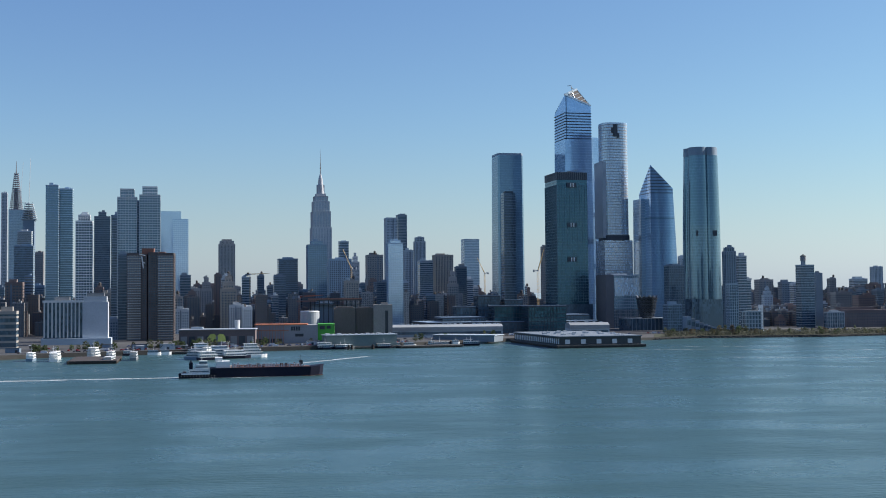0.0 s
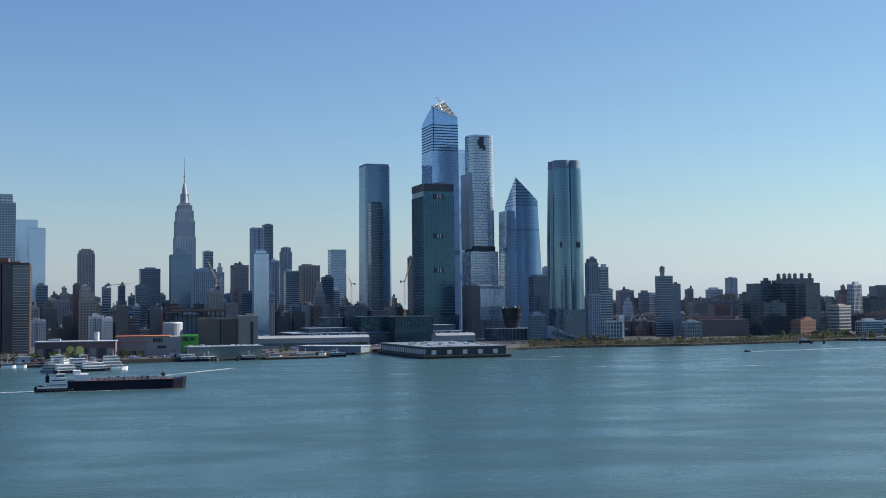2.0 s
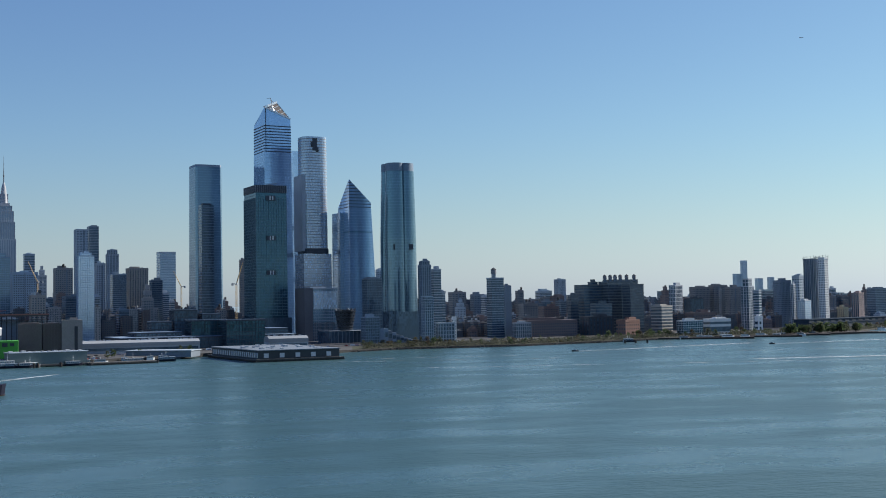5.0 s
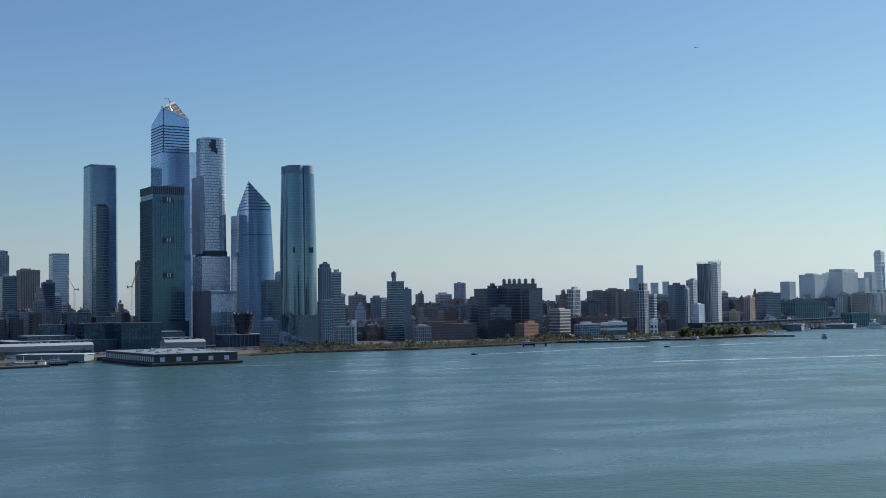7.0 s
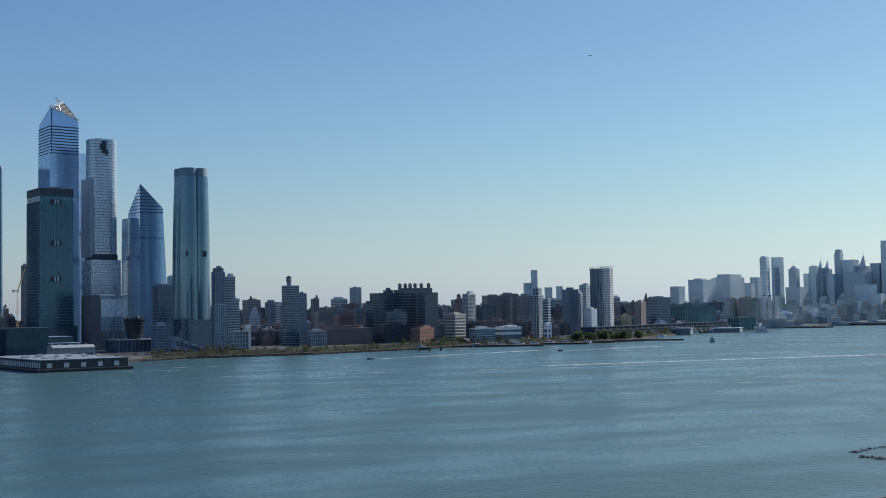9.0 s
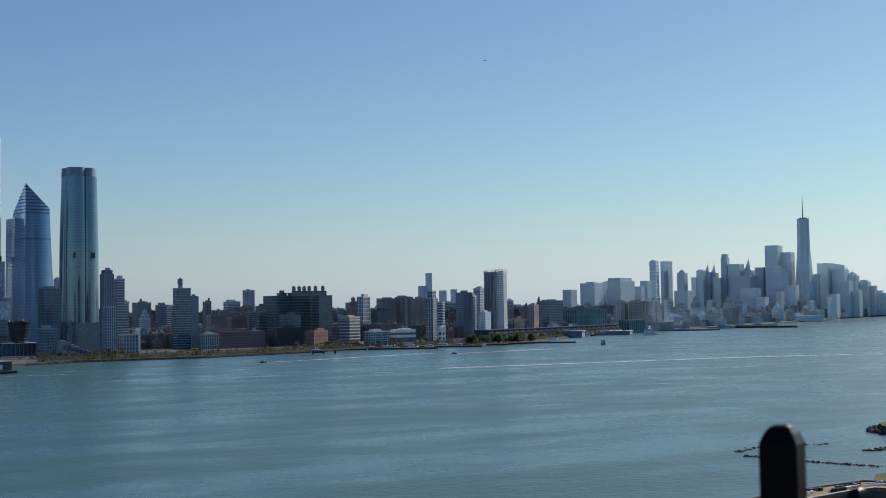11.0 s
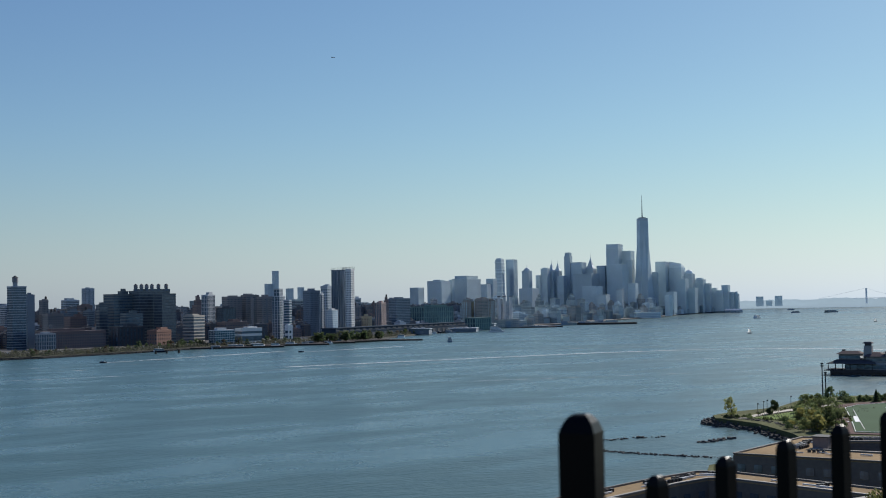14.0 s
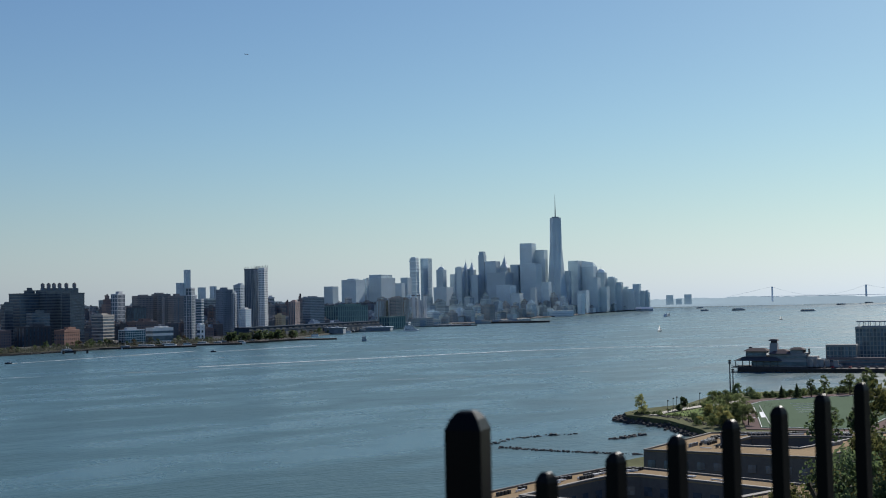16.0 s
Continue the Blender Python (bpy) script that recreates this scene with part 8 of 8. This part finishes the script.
part("roof_cowl", Shape().box(23, 3, 10.7, 2, 2, 3.0).box(-16, 0, 14, 2, 2, 1.2).box(27, 0, 9.8, 1.2, 1.2, 4), DARKIRON, t, kind="stuff")
g = random.Random(31)
for i in range(14):
    c = copy_thing(CARS[g.randrange(1, 4)], Matrix.Translation((777 + i * 2.3, 480 - 5.6 * i, 3.0)) @ Matrix.Rotation(radians(20), 4, "Z"))
    tagged(c, "car parked on the restaurant pier", group="cars parked on the pier")

# suspension bridge closing the bay
def bridge_thing(x, y, yaw, span, tower_h, deck_h, sag):
    t = thing("suspension_bridge", "pale hazy suspension bridge with two towers", "bridge", x, y, 0, yaw)
    # steel whitened in its base colour to stand for the haze of distance
    m = surf("hazy_bridge_steel", (0.78, 0.80, 0.82), 0.7)
    for k in (-1, 1):
        s = Shape()
        for yy in (-14, 14):
            s.prism(rect(26, 10, k * span / 2, yy), -2, rect(21, 8, k * span / 2, yy), tower_h)
        s.box(k * span / 2, 0, tower_h - 22, 26, 30, 18).box(k * span / 2, 0, deck_h - 12, 28, 30, 10)
        part("tower", s, m, t)
    part("deck", Shape().box(0, 0, deck_h - 5, span * 2.0, 30, 5.5), m, t)
    s = Shape()
    pts = []
    for i in range(41):
        u = -1 + i / 20
        pts.append((u * span / 2, deck_h + 6 + (tower_h - deck_h - 6) * u * u))
    pts = [(-span, deck_h)] + pts + [(span, deck_h)]
    for (ax_, az1), (bx_, bz1) in zip(pts, pts[1:]):
        for yy in (-14, 14):
            s.bar((ax_, yy, az1), (bx_, yy, bz1), 1.1)
    part("main_cables", s, m, t)


bx, by = polar_xy(58.16, 17200)
bridge_thing(bx, by, -57.5, 1232, 207, 74, 0)
for az, q, w, h in ((51.43, 12000, 70, 98), (52.27, 12000, 70, 102), (51.85, 12500, 60, 58)):
    block("far_apartment_block", "hazy slab block across the bay", *polar_xy(az, q), w, 40, h, HAZE_A, GL_HAZE, "band", 8, 10, -50, top="none", z=0.0)

# low sheds and stores crowding the far piers
pier("pier", "long dark pier on piles below downtown", 2233.5, 2315.5, 200, 26, -40, 5.0, TIMBER)
g = random.Random(91)
for i in range(26):
    f = i / 25
    x, y = 1880 + 470 * f + g.gauss(0, 12), 2290 + 90 * f + g.gauss(0, 14)
    if i < 14:
        x, y = 1850 + 110 * f * 1.8 + g.gauss(0, 6), 2278 + g.gauss(0, 16)
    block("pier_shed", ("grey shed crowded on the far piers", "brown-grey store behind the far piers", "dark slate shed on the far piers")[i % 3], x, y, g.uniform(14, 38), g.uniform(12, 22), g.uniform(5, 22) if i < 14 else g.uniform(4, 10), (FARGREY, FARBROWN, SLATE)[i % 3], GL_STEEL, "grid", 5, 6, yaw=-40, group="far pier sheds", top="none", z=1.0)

# ferry slips at the island's tip, and what stands behind the far piers
for x, y in ((4692, 3938), (4669, 3884), (4652, 3840)):
    t = thing("ferry_slip", "white-roofed ferry slip at the island's tip", "ferry slip", x, y, 0, -40, "ferry slips")
    part("shed", Shape().box(0, 0, 1, 34, 24, 11), GREYST, t)
    part("roof", Shape().prism(rect(38, 28), 12, rect(24, 10), 19), WHITE, t, "bright white hipped roof")
for i, (az, q) in enumerate(((39.24, 2950), (39.50, 2960), (39.80, 2975))):
    t = thing("chimney", "tall white stack behind the far piers", "chimney", *polar_xy(az, q), LAND, 0, "white stacks")
    part("shaft", Shape().cyl(0, 0, 0, 4.6, 3.8, 72, 12), OFFWHITE, t)
    part("cap", Shape().cyl(0, 0, 72, 4.4, 4.4, 3, 12), STEEL, t)
for az, q, h in ((38.25, 2900, 66), (38.56, 2910, 68), (38.82, 2920, 64), (37.7, 2880, 62)):
    block("apartment_tower", "slim tan tower behind the far piers", *polar_xy(az, q), 17, 15, h, TAN, GL_HAZE, "rib", 4, 5, top="plant")
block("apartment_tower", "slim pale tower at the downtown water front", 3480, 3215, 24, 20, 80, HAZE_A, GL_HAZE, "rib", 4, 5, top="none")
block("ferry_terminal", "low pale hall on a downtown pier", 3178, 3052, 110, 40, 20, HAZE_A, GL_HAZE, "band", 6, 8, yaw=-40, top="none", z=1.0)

# airliner, high up
t = tagged(new("airliner"), "small distant airliner high in the sky", "airplane")
ax, ay = polar_xy(31.45, 4300)
t.matrix_world = Matrix.Translation((ax, ay, 55 + 4300 * math.tan(radians(11.95)))) @ Matrix.Rotation(radians(-30), 4, "Z") @ Matrix.Scale(0.5, 4)
part("fuselage", Shape().bar((-14, 0, 0), (14, 0, 0), 1.9, 10), GREYST, t)
part("wing", Shape().prism([(-2, 0), (3, 0), (-4, 16), (-6, 16)], -0.4, [(-2, 0), (3, 0), (-4, 16), (-6, 16)], 0), GREYST, t)
part("wing", Shape().prism([(-6, -16), (-4, -16), (3, 0), (-2, 0)], -0.4, [(-6, -16), (-4, -16), (3, 0), (-2, 0)], 0), GREYST, t)
part("tail", Shape().prism([(-14, -0.2), (-10, -0.2), (-10, 0.2), (-14, 0.2)], 0, [(-15, -0.2), (-13, -0.2), (-13, 0.2), (-15, 0.2)], 5.5), GREYST, t)

g = random.Random(77)
for i in range(16):
    x, y = polar_xy(g.uniform(52.9, 54.7), g.uniform(490, 580))
    tree("tree", ("leafy green tree in the thicket above the riprap", "yellowing tree in the thicket above the riprap", "bushy green tree in the thicket above the riprap")[i % 3], x, y, 3.0, g.uniform(4, 8.5), g.uniform(2.6, 4), (LEAF_GREEN, LEAF_YELLOW, LEAF_GREEN)[i % 3], 1100, 0.22, 200 + i, group="thicket above the riprap")
for i in range(10):
    x, y = g.uniform(575, 660), g.uniform(326, 346)
    tree("tree", "green tree in the row along the cove", x, y, 3.0, g.uniform(6, 11), g.uniform(3, 4.5), (LEAF_GREEN, LEAF_DARK)[i % 2], 1300, 0.24, 230 + i, group="cove trees")
# low dark bushes closing the field's far side
for i in range(46):
    f = i / 45
    x, y = 502 + 96 * f + g.gauss(0, 2), 374 - 28 * f + g.gauss(0, 1.8)
    c = copy_thing(shr[(0, 2, 2)[i % 3]], Matrix.Translation((x, y, 3.0)) @ Matrix.Rotation(g.uniform(0, 6.28), 4, "Z") @ Matrix.Scale(g.uniform(0.7, 1.4), 4))
    tagged(c, "dark bush in the row beyond the field", group="field hedge")
# trees on the cliff below the terrace; the last number is the height their tops reach
for i, (az, q, r, top_z) in enumerate(CLIFF_TREES):
    x, y = polar_xy(az, q)
    zb = cliff_z(x, y) - 1.2
    tree("tree", ("leafy dusky green tree on the cliff below the fence", "leafy olive tree on the cliff below the fence")[i % 2], x, y, zb, top_z - zb, r, (LEAF_CLIFF, LEAF_CLIFF, LEAF_DARK)[i % 3], 9000, 0.15, 120 + i)

# ---- the iron fence ----
slab("terrace", "worn grey paving of the clifftop terrace", "terrace", [(-12, -10), (14, -10), (14, 1.95), (-12, -0.02)], 53.408, QUAY, 0.1)
fence = tagged(new("iron_fence"), "black iron picket fence at the edge of the terrace", "fence")
PICKET, PITCH, SLOPE, HEIGHT = 0.0168, 0.118, 0.068, 1.42
FX, FY, FZ, FDIR = 0.880, 0.867, 54.826, radians(4.4)


def spike(w, h, cut, inset):
    """A square bar with a chamfered head; its top is at z = 0."""
    a, b, c = w, w - 0.9 * inset, w - 2 * inset
    s = Shape().prism(rect(a, a), -h, rect(a, a), -cut).prism(rect(a, a), -cut, rect(b, b), -cut * 0.45)
    return s.prism(rect(b, b), -cut * 0.45, rect(c, c), -cut * 0.1).prism(rect(c, c), -cut * 0.1, rect(c * 0.6, c * 0.6), 0.0)


picket_mesh = spike(PICKET, HEIGHT, 0.010, 0.004).data("picket")
for i in range(-10, 26):
    if -4 <= i <= -1:
        continue
    ob = part("picket", picket_mesh, BLACKMETAL, fence)
    ob.matrix_local = Matrix.Translation((FX + i * PITCH * math.cos(FDIR), FY + i * PITCH * math.sin(FDIR), FZ + i * PITCH * SLOPE)) @ Matrix.Rotation(FDIR, 4, "Z")
for drop in (0.42, 1.3):
    s = Shape()
    for a, b in ((-10.5, 26),):
        p = [(FX + k * PITCH * math.cos(FDIR), FY + k * PITCH * math.sin(FDIR), FZ + k * PITCH * SLOPE - drop) for k in (a, b)]
        s.bar(*p, 0.018)
    part("rail", s, BLACKMETAL, fence)
ob = part("post", spike(0.0346, 1.47, 0.017, 0.0085), BLACKMETAL, fence, "thicker chamfered post")
ob.matrix_local = Matrix.Translation((0.7375, 0.827, 54.9015)) @ Matrix.Rotation(radians(31.4), 4, "Z")
